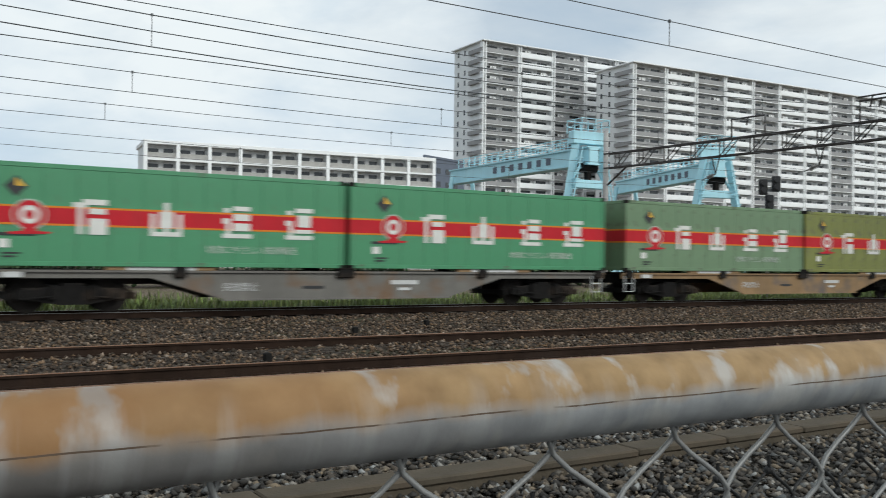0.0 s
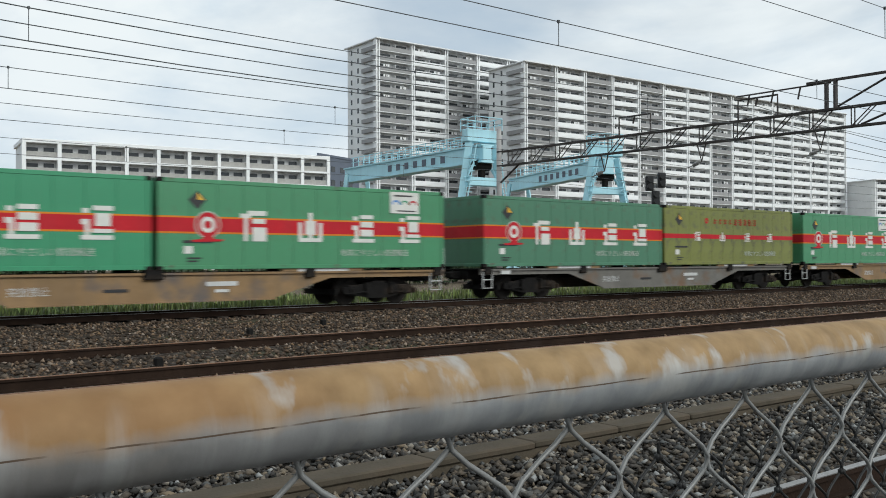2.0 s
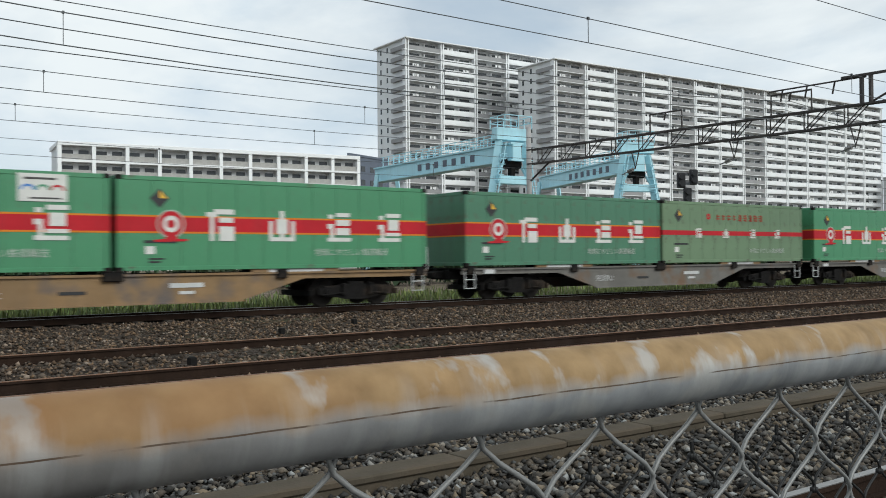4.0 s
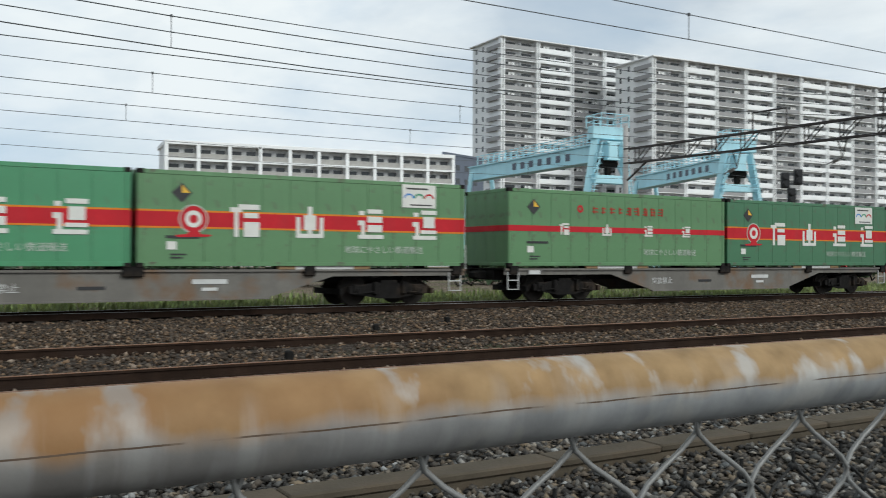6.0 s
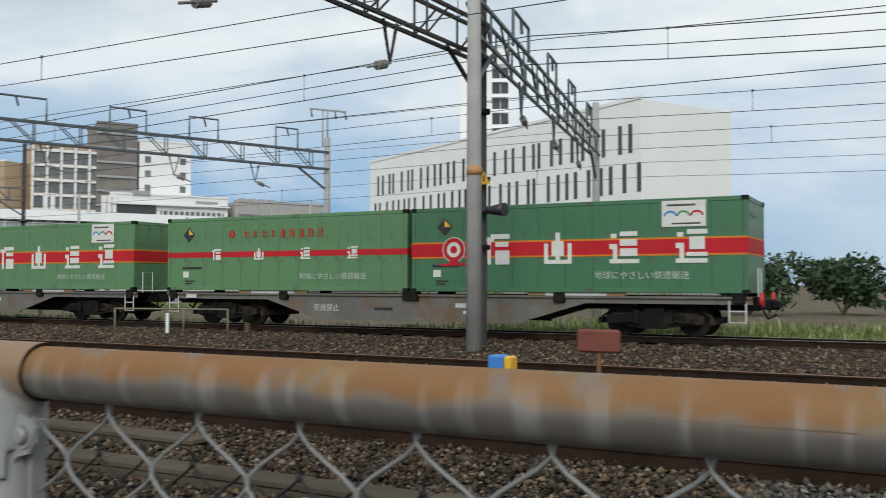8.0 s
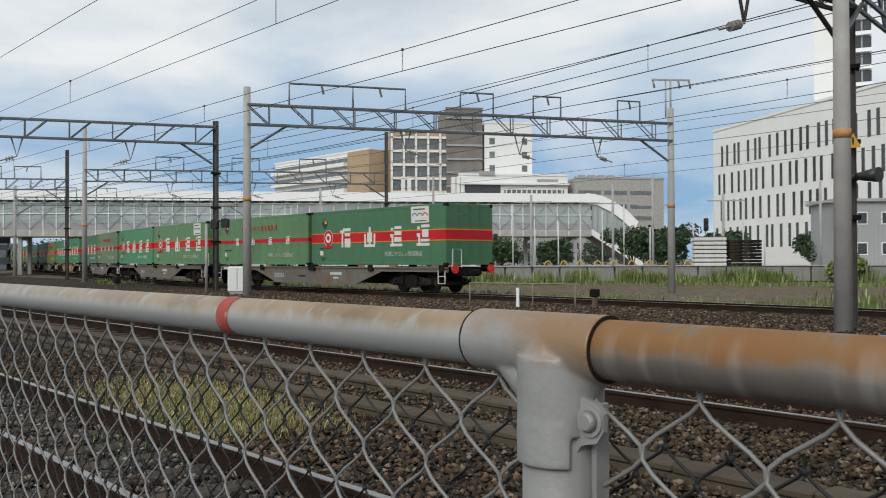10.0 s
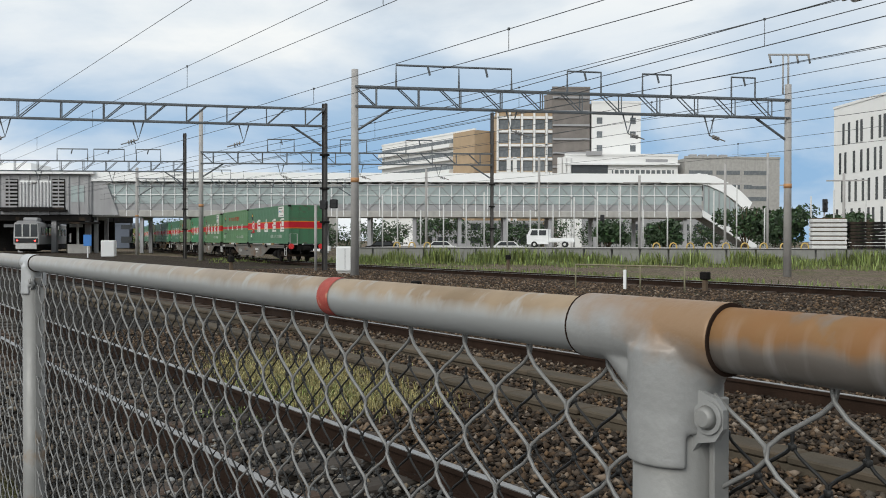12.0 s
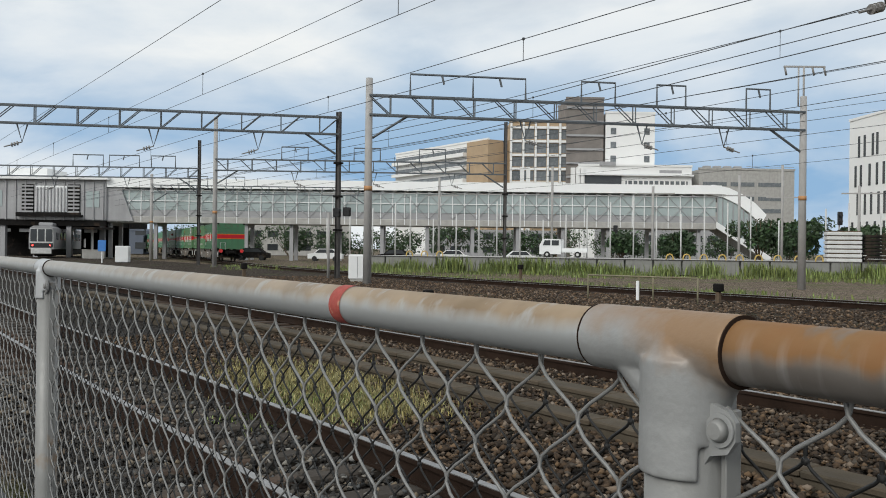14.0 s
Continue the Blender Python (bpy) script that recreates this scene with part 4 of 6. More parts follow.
def build_wagon(paint):
    """A long container flat: deep middle sills that rise over two bogies."""
    w = thing("container_flat_wagon", "long grey container flat wagon with fish-belly sills" if paint == "sill" else "long rust-brown container flat wagon with fish-belly sills", "railway wagon", group="wagons of the train")
    half = 9.55
    sill = Shape()
    for y0, y1 in ((-1.13, -1.09), (1.09, 1.13)):
        sill.prism([(-half, 0.86), (-5.3, 0.86), (-3.4, 0.30), (3.4, 0.30), (5.3, 0.86), (half, 0.86), (half, 1.05), (-half, 1.05)], y0, y1)
        a, b = (y0 - 0.06, y1) if y0 < 0 else (y0, y1 + 0.06)
        sill.box(-half, half, a, b, 1.00, 1.06)
        sill.box(-3.5, 3.5, a, b, 0.28, 0.32)
    part("side_sill", shared(("sill", paint), lambda: sill.mesh("side_sill", M[paint])), None, w)
    deck = Shape().box(-half, half, -0.5, 0.5, 0.70, 1.0).box(-half, half, -1.1, 1.1, 1.03, 1.06)
    for x in np.linspace(-8.8, 8.8, 9):
        deck.box(x - 0.08, x + 0.08, -1.1, 1.1, 0.82, 1.04)
    deck.box(-2.2, 2.2, -0.7, -0.2, 0.38, 0.75).tube([(-1.5, 0.5, 0.55), (1.2, 0.5, 0.55)], 0.2, 12)
    part("underframe", shared(("deck",), lambda: deck.mesh("underframe", M["under"])), None, w)
    lock = shared(("lock",), lambda: Shape().box(-0.16, 0.16, -0.10, 0.16, -0.14, 0.12, 0.02).mesh("twist_lock", M["under"]))
    for x in (-9.25, -4.6, -0.1, 0.1, 4.6, 9.25):
        for y in (-1.14, 1.08):
            part("twist_lock", lock, None, w, at=pose(x, y, 1.02))
    lug = shared(("lug",), lambda: Shape().box(-0.25, 0.25, -0.04, 0.05, -0.05, 0.07, 0.01).mesh("guide", M["sill_brown"]))
    plate = shared(("sideplate",), lambda: Shape().box(-0.85, 0.85, -0.02, 0.03, -0.05, 0.06).mesh("side_plate", M["lightsteel"]))
    for x in (-5.05, 5.05):
        part("side_plate", plate, None, w, at=pose(x + 0.0, -1.17, 1.10))
        for d in (-1.1, 1.1):
            part("guide", lug, None, w, at=pose(x + d, -1.16, 1.10))
    marks = Shape().box(-0.45, 0.45, 0, 0.008, 0.03, 0.15).box(-0.2, 0.2, 0, 0.008, -0.14, -0.06)
    part("number_mark", shared(("wnum",), lambda: marks.mesh("number_mark", M["lightsteel"])), None, w, at=pose(1.9, -1.146, 0.66))
    part("marking", shared(("mark",), lambda: text_mesh("突放禁止", 0.24, M["lightsteel"])), None, w, "white painted marking", at=pose(-3.0, -1.140, 0.62))
    part("slot", shared(("slot",), lambda: Shape().box(-0.32, 0.32, 0, 0.008, -0.04, 0.04).mesh("slot", M["black"])), None, w, at=pose(-0.95, -1.145, 0.62))
    part("end_plate", shared(("endplate",), lambda: Shape().box(-0.22, 0.22, -0.02, 0.02, -0.07, 0.07).mesh("end_plate", M["lightsteel"])), None, w, at=pose(-8.45, -1.17, 0.95))
    for x in (-7.1, 7.1):
        b = part("bogie", shared(("bogie",), lambda: bogie_mesh().mesh("bogie", M["under"])), None, w, at=pose(x, 0, 0))
        for dx in (-0.95, 0.95):
            for y, turn in ((-0.56, 0), (0.56, 180)):
                part("wheel", shared(("wheel",), lambda: wheel_mesh().mesh("wheel", M["wheel"], True)), None, b, at=pose(dx, y, 0.455, 0, 0, turn))
    coupler = shared(("coupler",), lambda: Shape().box(-0.1, 0.42, -0.12, 0.12, 0.72, 0.98, 0.03).box(0.3, 0.5, -0.2, 0.2, 0.74, 0.96, 0.04).tube([(0.05, -0.35, 0.85), (0.25, -0.36, 0.5), (0.45, -0.35, 0.62)], 0.03, 8).mesh("coupler", M["under"]))
    stepm = shared(("step",), lambda: Shape().tube([(-0.2, 0, 0.95), (-0.2, 0, 0.42), (0.2, 0, 0.42), (0.2, 0, 0.95)], 0.022, 6).tube([(-0.2, 0, 0.7), (0.2, 0, 0.7)], 0.018, 6).mesh("step", M["lightsteel"]))
    railm = shared(("endrail",), lambda: Shape().tube([(0, -1.0, 1.05), (0, -1.0, 1.75), (0, -0.55, 1.75), (0, -0.55, 1.05)], 0.02, 6).mesh("end_rail", M["lightsteel"]))
    for x, turn in ((half, 0), (-half, 180)):
        part("coupler", coupler, None, w, at=pose(x, 0, 0, 0, 0, turn))
        part("step", stepm, None, w, "white foot step", at=pose(x - 0.35 if turn == 0 else x + 0.3, -1.16, 0))
    part("end_rail", railm, None, w, "white hand rail", at=pose(half + 0.12, 0, 0))
    return w


# The tail wagon comes last; each entry: sill, then paint, narrow stripe and board of its two containers, then the pitch to the wagon behind.
TRAIN = [
    ("sill", ("dull", True, False), ("dark", False, True), 0.0),
    ("sill", ("green", False, False), ("dull", False, True), 20.55),
    ("sill", ("teal", False, False), ("pale", True, False), 19.91),
    ("sill_brown", ("green", False, True), ("green", False, False), 20.50),
    ("sill", ("teal", False, False), ("olive", True, False), 19.91),
    ("sill_brown", ("bright", False, False), ("green", False, True), 20.67),
    ("sill_brown", ("pale", False, False), ("olive", False, False), 20.51),
    ("sill", ("green", False, False), ("green", False, False), 19.92),
    ("sill", ("pale", False, False), ("dull", False, False), 20.5),
    ("sill_brown", ("dark", False, False), ("green", False, True), 19.9),
    ("sill", ("dull", True, False), ("pale", False, False), 20.5),
    ("sill", ("pale", False, False), ("olive", True, False), 19.9),
    ("sill_brown", ("dull", False, True), ("pale", False, False), 20.5),
]
WORDS = {"green": "green", "bright": "fresh bright green", "dull": "faded grass-green", "pale": "pale greyish green", "olive": "yellowed olive green", "dark": "dark green", "teal": "dulled blue-green"}
RAIL_TOP = 0.18
CARS = []
behind = 0.0
for sill_, one_, two_, pitch_ in TRAIN:
    behind += pitch_
    wagon = build_wagon(sill_)
    CARS.append((wagon, behind, CL + 0.075, 0.0))
    for (paint_, slim_, board_), offset_ in ((one_, CL / 2), (two_, CL * 1.5 + 0.15)):
        words = WORDS[paint_] + " container, " + ("narrow red stripe, small white signs" if slim_ else "broad red stripe, large white signs") + (", white board" if board_ else "")
        CARS.append((build_container(paint_, slim_, board_, words), behind, offset_, 1.12))
TAIL = CARS[0][0]
disc = shared(("disc",), lambda: Shape().tube([(-0.03, 0, 0), (0.03, 0, 0)], 0.17, 20).mesh("tail_disc", M["reddisc"]))
for y_ in (-0.95, 0.95):
    part("tail_disc", disc, None, TAIL, "round red tail marker", at=pose(9.75, y_, 0.98))
end_sign = CARS[2][0]
part("end_mark", Shape().box(-0.004, 0.004, -0.6, 0.1, -0.05, 0.05), M["dark"], end_sign, at=pose(CL / 2 + 0.0, -0.1, 2.0))

# tail wagon's first container edge along the straight, second by second
TAIL_RUN = [(0.0, 143.6), (1.5, 111.5), (3.0, 79.4), (5.5, 26.7), (6.5, 5.1), (7.0, -5.4), (7.2, -9.5), (8.2, -25.5), (9.5, -39.6), (10.0, -45.5), (10.5, -52.0), (11.0, -58.0), (12.5, -77.4), (14.0, -101.0)]


def tail_at(t):
    ts = [r[0] for r in TAIL_RUN]
    xs = [r[1] for r in TAIL_RUN]
    h = np.diff(ts)
    d = np.diff(xs) / h
    slope = [d[0]] + [2 * d[i - 1] * d[i] / (d[i - 1] + d[i]) for i in range(1, len(d))] + [d[-1]]
    i = min(max(int(np.searchsorted(ts, t)) - 1, 0), len(h) - 1)
    u = (t - ts[i]) / h[i]
    return float((2 * u ** 3 - 3 * u ** 2 + 1) * xs[i] + (u ** 3 - 2 * u ** 2 + u) * h[i] * slope[i] + (3 * u ** 2 - 2 * u ** 3) * xs[i + 1] + (u ** 3 - u ** 2) * h[i] * slope[i + 1])


# length along the freight track, from x = 60 westwards
GRID = np.linspace(60, -420, 2401)
ALONG = np.concatenate([[0.0], np.cumsum(np.hypot(np.diff(GRID), np.diff([bend(x) for x in GRID])))])


def on_track(x_straight, z):
    """The pose of a vehicle's middle that would stand at x_straight if the track were straight."""
    x = x_straight if x_straight > 59 else float(np.interp(60 - x_straight, ALONG, GRID))
    slope = (bend(x + 0.5) - bend(x - 0.5))
    return pose(x, TRAIN_Y + bend(x), z, 0, 0, math.degrees(math.atan(slope)))


def motions():
    times = [0.25 * k for k in range(57)]
    for ob, back_, offset, z in CARS:
        walk(ob, [(t, on_track(tail_at(t) - back_ + offset, RAIL_TOP + z)) for t in times])

# ---- masts, portals and wires ----


def mast(parent, x, y, top, style, band=False):
    if style == "grey":
        p = part("mast", Shape().tube([(0, 0, -0.3), (0, 0, top)], 0.19, 20, 0.15), M["polegrey"], parent, "round grey concrete mast", True, pose(x, y, 0))
        if band:
            part("band", Shape().tube([(0, 0, 4.05), (0, 0, 4.25)], 0.185, 20), M["bandorange"], p, "", True)
    else:
        h, w, e = 0.105, 0.10, 0.012
        s = Shape().add([(px, py, z) for z in (-0.3, top) for px, py in ((-h, -w), (-h + e, -w), (-h + e, -e / 2), (h - e, -e / 2), (h - e, -w), (h, -w), (h, w), (h - e, w), (h - e, e / 2), (-h + e, e / 2), (-h + e, w), (-h, w))],
                        [tuple(range(11, -1, -1)), tuple(range(12, 24))] + [(i, (i + 1) % 12, (i + 1) % 12 + 12, i + 12) for i in range(12)])
        p = part("mast", s, M["poledark"], parent, "dark rolled-steel mast", at=pose(x, y, 0, 0, 0, 30))
        for k in range(3):
            part("clamp", Shape().box(-0.19, 0.19, -0.17, 0.17, 2.4 + k * 1.7, 2.5 + k * 1.7), M["under"], p)
    return p


def portal(a, b, style_a, style_b, top=8.15, metal="truss", arms=(), hangers=(), over=0.9):
    """A truss beam from a to b on two masts, with stirrups above it and wire supports below."""
    t = thing("catenary_portal", "steel truss portal on masts across the tracks carrying the wires", "catenary portal", group="catenary portals")
    n = math.hypot(b[0] - a[0], b[1] - a[1])
    m = span_pose(a, b)
    for q, s in ((a, style_a), (b, style_b)):
        if s:
            mast(t, q[0], q[1], top + over, s, s == "grey")
    depth, w = 0.85, 0.17
    beam = part("beam", Shape().box(0, n, -w - 0.04, -w + 0.04, top - 0.04, top + 0.04), M[metal], t, at=m)
    for y, z in ((w, top), (-w, top - depth), (w, top - depth)):
        part("chord", Shape().box(0, n, y - 0.04, y + 0.04, z - 0.04, z + 0.04), M[metal], beam)
    k = max(4, round(n / 1.9))
    step = n / k
    lean = Shape()
    for y in (-w, w):
        lean.tube([(0, y, top), (step / 2, y, top - depth)], 0.028, 5)
    post = Shape()
    for y in (-w, w):
        post.tube([(0, y, top), (0, y, top - depth)], 0.03, 5)
    lean, post = lean.mesh("brace", M[metal]), post.mesh("upright", M[metal])
    for i in range(k):
        part("brace", lean, None, beam, at=pose(i * step, 0, 0))
        part("upright", post, None, beam, at=pose((i + 0.5) * step, 0, 0))
    knee = Shape().tube([(0.15, 0, top - depth - 1.0), (1.7, 0, top - depth)], 0.06, 6)
    part("knee", knee, M[metal], t, at=m)
    part("knee", Shape().tube([(n - 0.15, 0, top - depth - 1.0), (n - 1.7, 0, top - depth)], 0.06, 6), M[metal], t, at=m)
    for x0, x1 in arms:
        s = Shape().tube([(x0, 0, top), (x0, 0, top + 1.0), (x1, 0, top + 1.0), (x1, 0, top)], 0.05, 6)
        s.tube([((x0 + x1) / 2, 0, top + 1.0), ((x0 + x1) / 2 + 0.1, 0, top + 0.6)], 0.05, 6)
        part("stirrup", s, M[metal], t, at=m)
    for x in hangers:
        s = Shape().tube([(x - 0.25, 0, top - depth), (x, 0, top - depth - 0.9), (x + 0.25, 0, top - depth)], 0.04, 6)
        h = part("hanger", s, M[metal], t, at=m)
        ins = Shape().tube([(x, 0, top - depth - 0.9), (x + 0.8, 0, top - depth - 1.15)], 0.03, 6)
        for u in (0.25, 0.40, 0.55):
            ins.tube([(x + 0.8 * u - 0.03, 0, top - depth - 0.9 - 0.25 * u), (x + 0.8 * u + 0.03, 0, top - depth - 0.9 - 0.25 * u - 0.01)], 0.10, 10)
        part("insulator", ins, M["insul"], h)
    return t


portal((38.6, 13.0), (37.1, 41.0), "dark", "grey", 8.1, "trussdark", ((10, 12), (17, 19)), (3, 8, 14, 20), 1.4)
upper = thing("upper_cross_arm", "dark braced steel cross-arm standing on the portal beam", "bracket", span_pose((38.6, 13.0), (37.1, 41.0)))
part("arm", Shape().box(0.0, 8.6, -0.06, 0.06, 9.33, 9.44), M["trussdark"], upper)
part("arm", Shape().tube([(7.5, 0, 9.30), (12.1, 0, 9.28)], 0.04, 6), M["trussdark"], upper, "slim outer rod")
for x_ in (1.2, 7.3, 7.7):
    part("stem", Shape().box(x_ - 0.05, x_ + 0.05, -0.12, 0.12, 8.1, 9.34), M["trussdark"], upper)
for x0_, z0_, x1_, z1_ in ((4.8, 9.3, 7.2, 8.2), (4.2, 9.3, 1.4, 8.2), (6.2, 7.3, 3.8, 8.1)):
    part("strut", Shape().tube([(x0_, 0, z0_), (x1_, 0, z1_)], 0.05, 6), M["trussdark"], upper)
for x_ in (8.9, 10.2, 11.4):
    part("drop_rod", Shape().tube([(x_, 0, 9.3), (x_ + 0.12, 0, 8.75)], 0.045, 6), M["trussdark"], upper)
portal((-9.2, 18.7), (-12.8, 38.5), "grey", "grey", 8.1, "truss", ((4, 6), (9, 10.5), (13, 14.5), (17.5, 18.8)), (5, 10, 15), 1.5)
portal((-9.75, 20.3), (-11.5, -4.0), "dark", "dark", 8.0, "trussdark", (), (4, 9, 13))
portal((-35.1, 19.0), (-26.7, 37.7), "grey", "grey", 8.2, "truss", ((1.8, 4.6), (4.6, 7.0), (9.6, 11.2), (13.2, 14.6), (17.6, 18.8)), (7, 12.5, 16.5), 0.75)
portal((-41.7, 20.9), (-52.0, -4.0), "dark", "dark", 8.15, "truss", (), (4, 9, 15), 0.3)
portal((-67.5, 23.6), (-56.0, 42.5), "grey", "dark", 8.2, "truss", ((5, 7), (10.5, 12.5), (15.5, 17.5)), (6, 12, 18), 3.2)
portal((-76.0, 25.2), (-92.0, -2.0), "dark", "dark", 8.15, "truss", ((2, 4), (5, 7.5), (8, 10.5)), (6, 12), 2.4)
portal((-100.0, 28.0), (-88.0, 48.0), "grey", "grey", 8.15, "truss", ((4, 6), (8, 10)), (), 1.2)

# loudspeaker, yellow warning plate and signal heads on masts
def small_box(name, x, y, z0, z1, w, d, material, label, category, ch=0.02):
    return solid(name, Shape().box(-w / 2, w / 2, -d / 2, d / 2, z0, z1, ch), material, label, category, pose(x, y, 0))


plate = thing("warning_plate", "yellow triangular warning plate on the dark mast", "sign", pose(-9.6, 20.1, 4.15))
part("plate", Shape().prism([(-0.17, -0.15), (0.17, -0.15), (0, 0.17)], -0.02, 0.0), M["yellow"], plate)
part("mark", Shape().box(-0.02, 0.02, -0.024, -0.019, -0.08, 0.08), M["black"], plate)
speaker = thing("horn_loudspeaker", "dark horn loudspeaker clamped to the mast", "loudspeaker", pose(-9.55, 20.1, 3.35))
part("horn", Shape().tube([(0, 0, 0), (0.25, -0.05, 0), (0.55, -0.1, 0)], 0.07, 14, 0.17), M["black"], speaker, "", True)
part("driver", Shape().tube([(-0.2, 0, 0), (0.02, 0, 0)], 0.1, 12), M["black"], speaker, "", True)


def signal(x, y, top, heads, label, yaw=0, height=0.75):
    s = thing("railway_signal", label, "railway signal", pose(x, y, 0, 0, 0, yaw), "railway signals")
    part("post", Shape().tube([(0, 0, -0.1), (0, 0, top)], 0.07, 10), M["polegrey"], s, "", True)
    for k, (dx, dz) in enumerate(heads):
        h = part("head", Shape().box(-0.2, 0.2, -0.1, 0.1, -height / 2, height / 2, 0.04), M["black"], s, "black signal head", at=pose(dx, -0.12, top + dz))
        for z in (-height * 0.22, height * 0.22):
            part("hood", Shape().tube([(0, -0.1, z), (0, -0.32, z)], 0.13, 12), M["black"], h, "", True)
    return s


signal(36.2, 28.6, 5.0, ((-0.25, 0.3), (0.35, 0.45), (0.05, -0.45)), "cluster of black signal lamps on a post", -40)
signal(-41.3, 20.2, 3.3, ((0.4, 0.0), (0.9, 0.05)), "pair of black signal lamps beside a mast", 60, 0.45)
signal(-64.0, 62.0, 3.4, ((0.0, 0.0),), "black signal head on a post", 56, 1.3)
signal(-45.0, 69.0, 4.2, ((0.0, 0.3), (0.0, -1.2)), "two black signal heads on one grey post", 56, 1.1)


def wire_run(y, z, x0, x1, r, sag=0.0, label="taut dark overhead wire above the track"):
    """A wire along the tracks; it hangs between the portals at x = 38 and x = -10, lowest (z) halfway."""
    def height(x):
        if x >= -10:
            u = ((x + 10) / 48.0) % 1.0
            return z + sag * (1 - 4 * u * (1 - u))
        return z + sag * max(0.0, (x + 35) / 25.0)
    xs = sorted(set([x0, x1] + [x for x in range(-118, 150, 4) if x0 < x < x1] + [-10, 38]))
    pts = [(x, y, height(x)) for x in xs if x0 <= x <= x1]
    return solid("overhead_wire", Shape().tube(pts, r, 5), M["cable"], label, "overhead wire", group="overhead wires", smooth=True)


def hung_pair(y, z_top, z_low, x0, x1, pitch, r=0.016, sag=0.0):
    """A carrier wire and a lower wire tied by droppers."""
    wire_run(y, z_top, x0, x1, r, sag)
    low = wire_run(y, z_low, x0, x1, r, sag)
    drop = Shape().tube([(0, 0, z_low), (0, 0, z_top)], 0.010, 5).box(-0.028, 0.028, -0.025, 0.025, z_top - 0.03, z_top + 0.04).mesh("dropper", M["cable"])
    x = x0 + pitch / 2
    while x < x1:
        u = ((x + 10) / 48.0) % 1.0
        part("dropper", drop, None, low, at=pose(x, y, sag * (1 - 4 * u * (1 - u)) if x >= -10 else sag * max(0.0, (x + 35) / 25.0)))
        x += pitch


hung_pair(24.0, 7.75, 6.92, -120, 150, 12.0, 0.017, 0.95)
wire_run(24.4, 7.43, -120, 150, 0.015, 0.95)
wire_run(24.8, 8.30, -120, 150, 0.014, 0.5)
wire_run(24.2, 6.86, -120, 150, 0.014, 0.12)
hung_pair(28.2, 7.10, 6.49, -120, 150, 11.0, 0.012, 0.45)
hung_pair(32.0, 6.69, 6.15, -120, 150, 11.0, 0.011, 0.3)
hung_pair(37.0, 6.20, 5.60, -120, 150, 14.0, 0.010, 0.4)
hung_pair(15.5, 7.35, 6.76, -110, 120, 12.0, 0.012)
hung_pair(10.9, 7.86, 7.1, -110, 120, 14.0, 0.009)
wire_run(8.0, 7.9, -110, 60, 0.009)
for y_, z_ in ((34.5, 9.2), (40.2, 8.7)):
    wire_run(y_, z_, -120, -13, 0.012, 0.0, "slack dark feeder wire above the portals")

cross = thing("feeder_cross_arm", "slim steel cross-arm bracket on top of a mast", "bracket", pose(-26.7, 37.7, 8.9, 0, 0, 56))
part("stem", Shape().tube([(0, 0, -0.4), (0, 0, 1.5)], 0.05, 8).tube([(-0.25, 0, -0.4), (-0.25, 0, 1.5)], 0.04, 8), M["polegrey"], cross, "", True)
part("arm", Shape().box(-0.95, 1.0, -0.04, 0.04, 1.42, 1.5), M["polegrey"], cross)
for x_ in (-0.9, 0.4, 0.95):
    part("insulator", Shape().tube([(x_, 0, 1.42), (x_ + 0.08, 0, 1.05)], 0.05, 8), M["insul"], cross, "", True)

# ---- apartment blocks ----


def box_building(name, a, b, depth, z1, material, label, z0=0.0, category="building"):
    t = thing(name, label, category, span_pose(a, b, z0))
    n = math.hypot(b[0] - a[0], b[1] - a[1])
    part("wall", Shape().box(0, n, 0, depth, 0, z1 - z0), M[material], t)
    part("parapet", Shape().box(-0.15, n + 0.15, -0.15, 0.3, z1 - z0, z1 - z0 + 0.5).box(-0.15, n + 0.15, depth - 0.3, depth + 0.15, z1 - z0, z1 - z0 + 0.5), M[material], t)
    return t, n


def rows_of(t, n, name, shape, material, xs, zs, y=-0.06, jitter=0.0):
    data = shape.mesh(name, M[material])
    for k, z in enumerate(zs):
        for x in xs:
            dx = random.uniform(-jitter, jitter)
            if 0.3 < x + dx < n - 0.3:
                part(name, data, None, t, at=pose(x + dx, y, z))




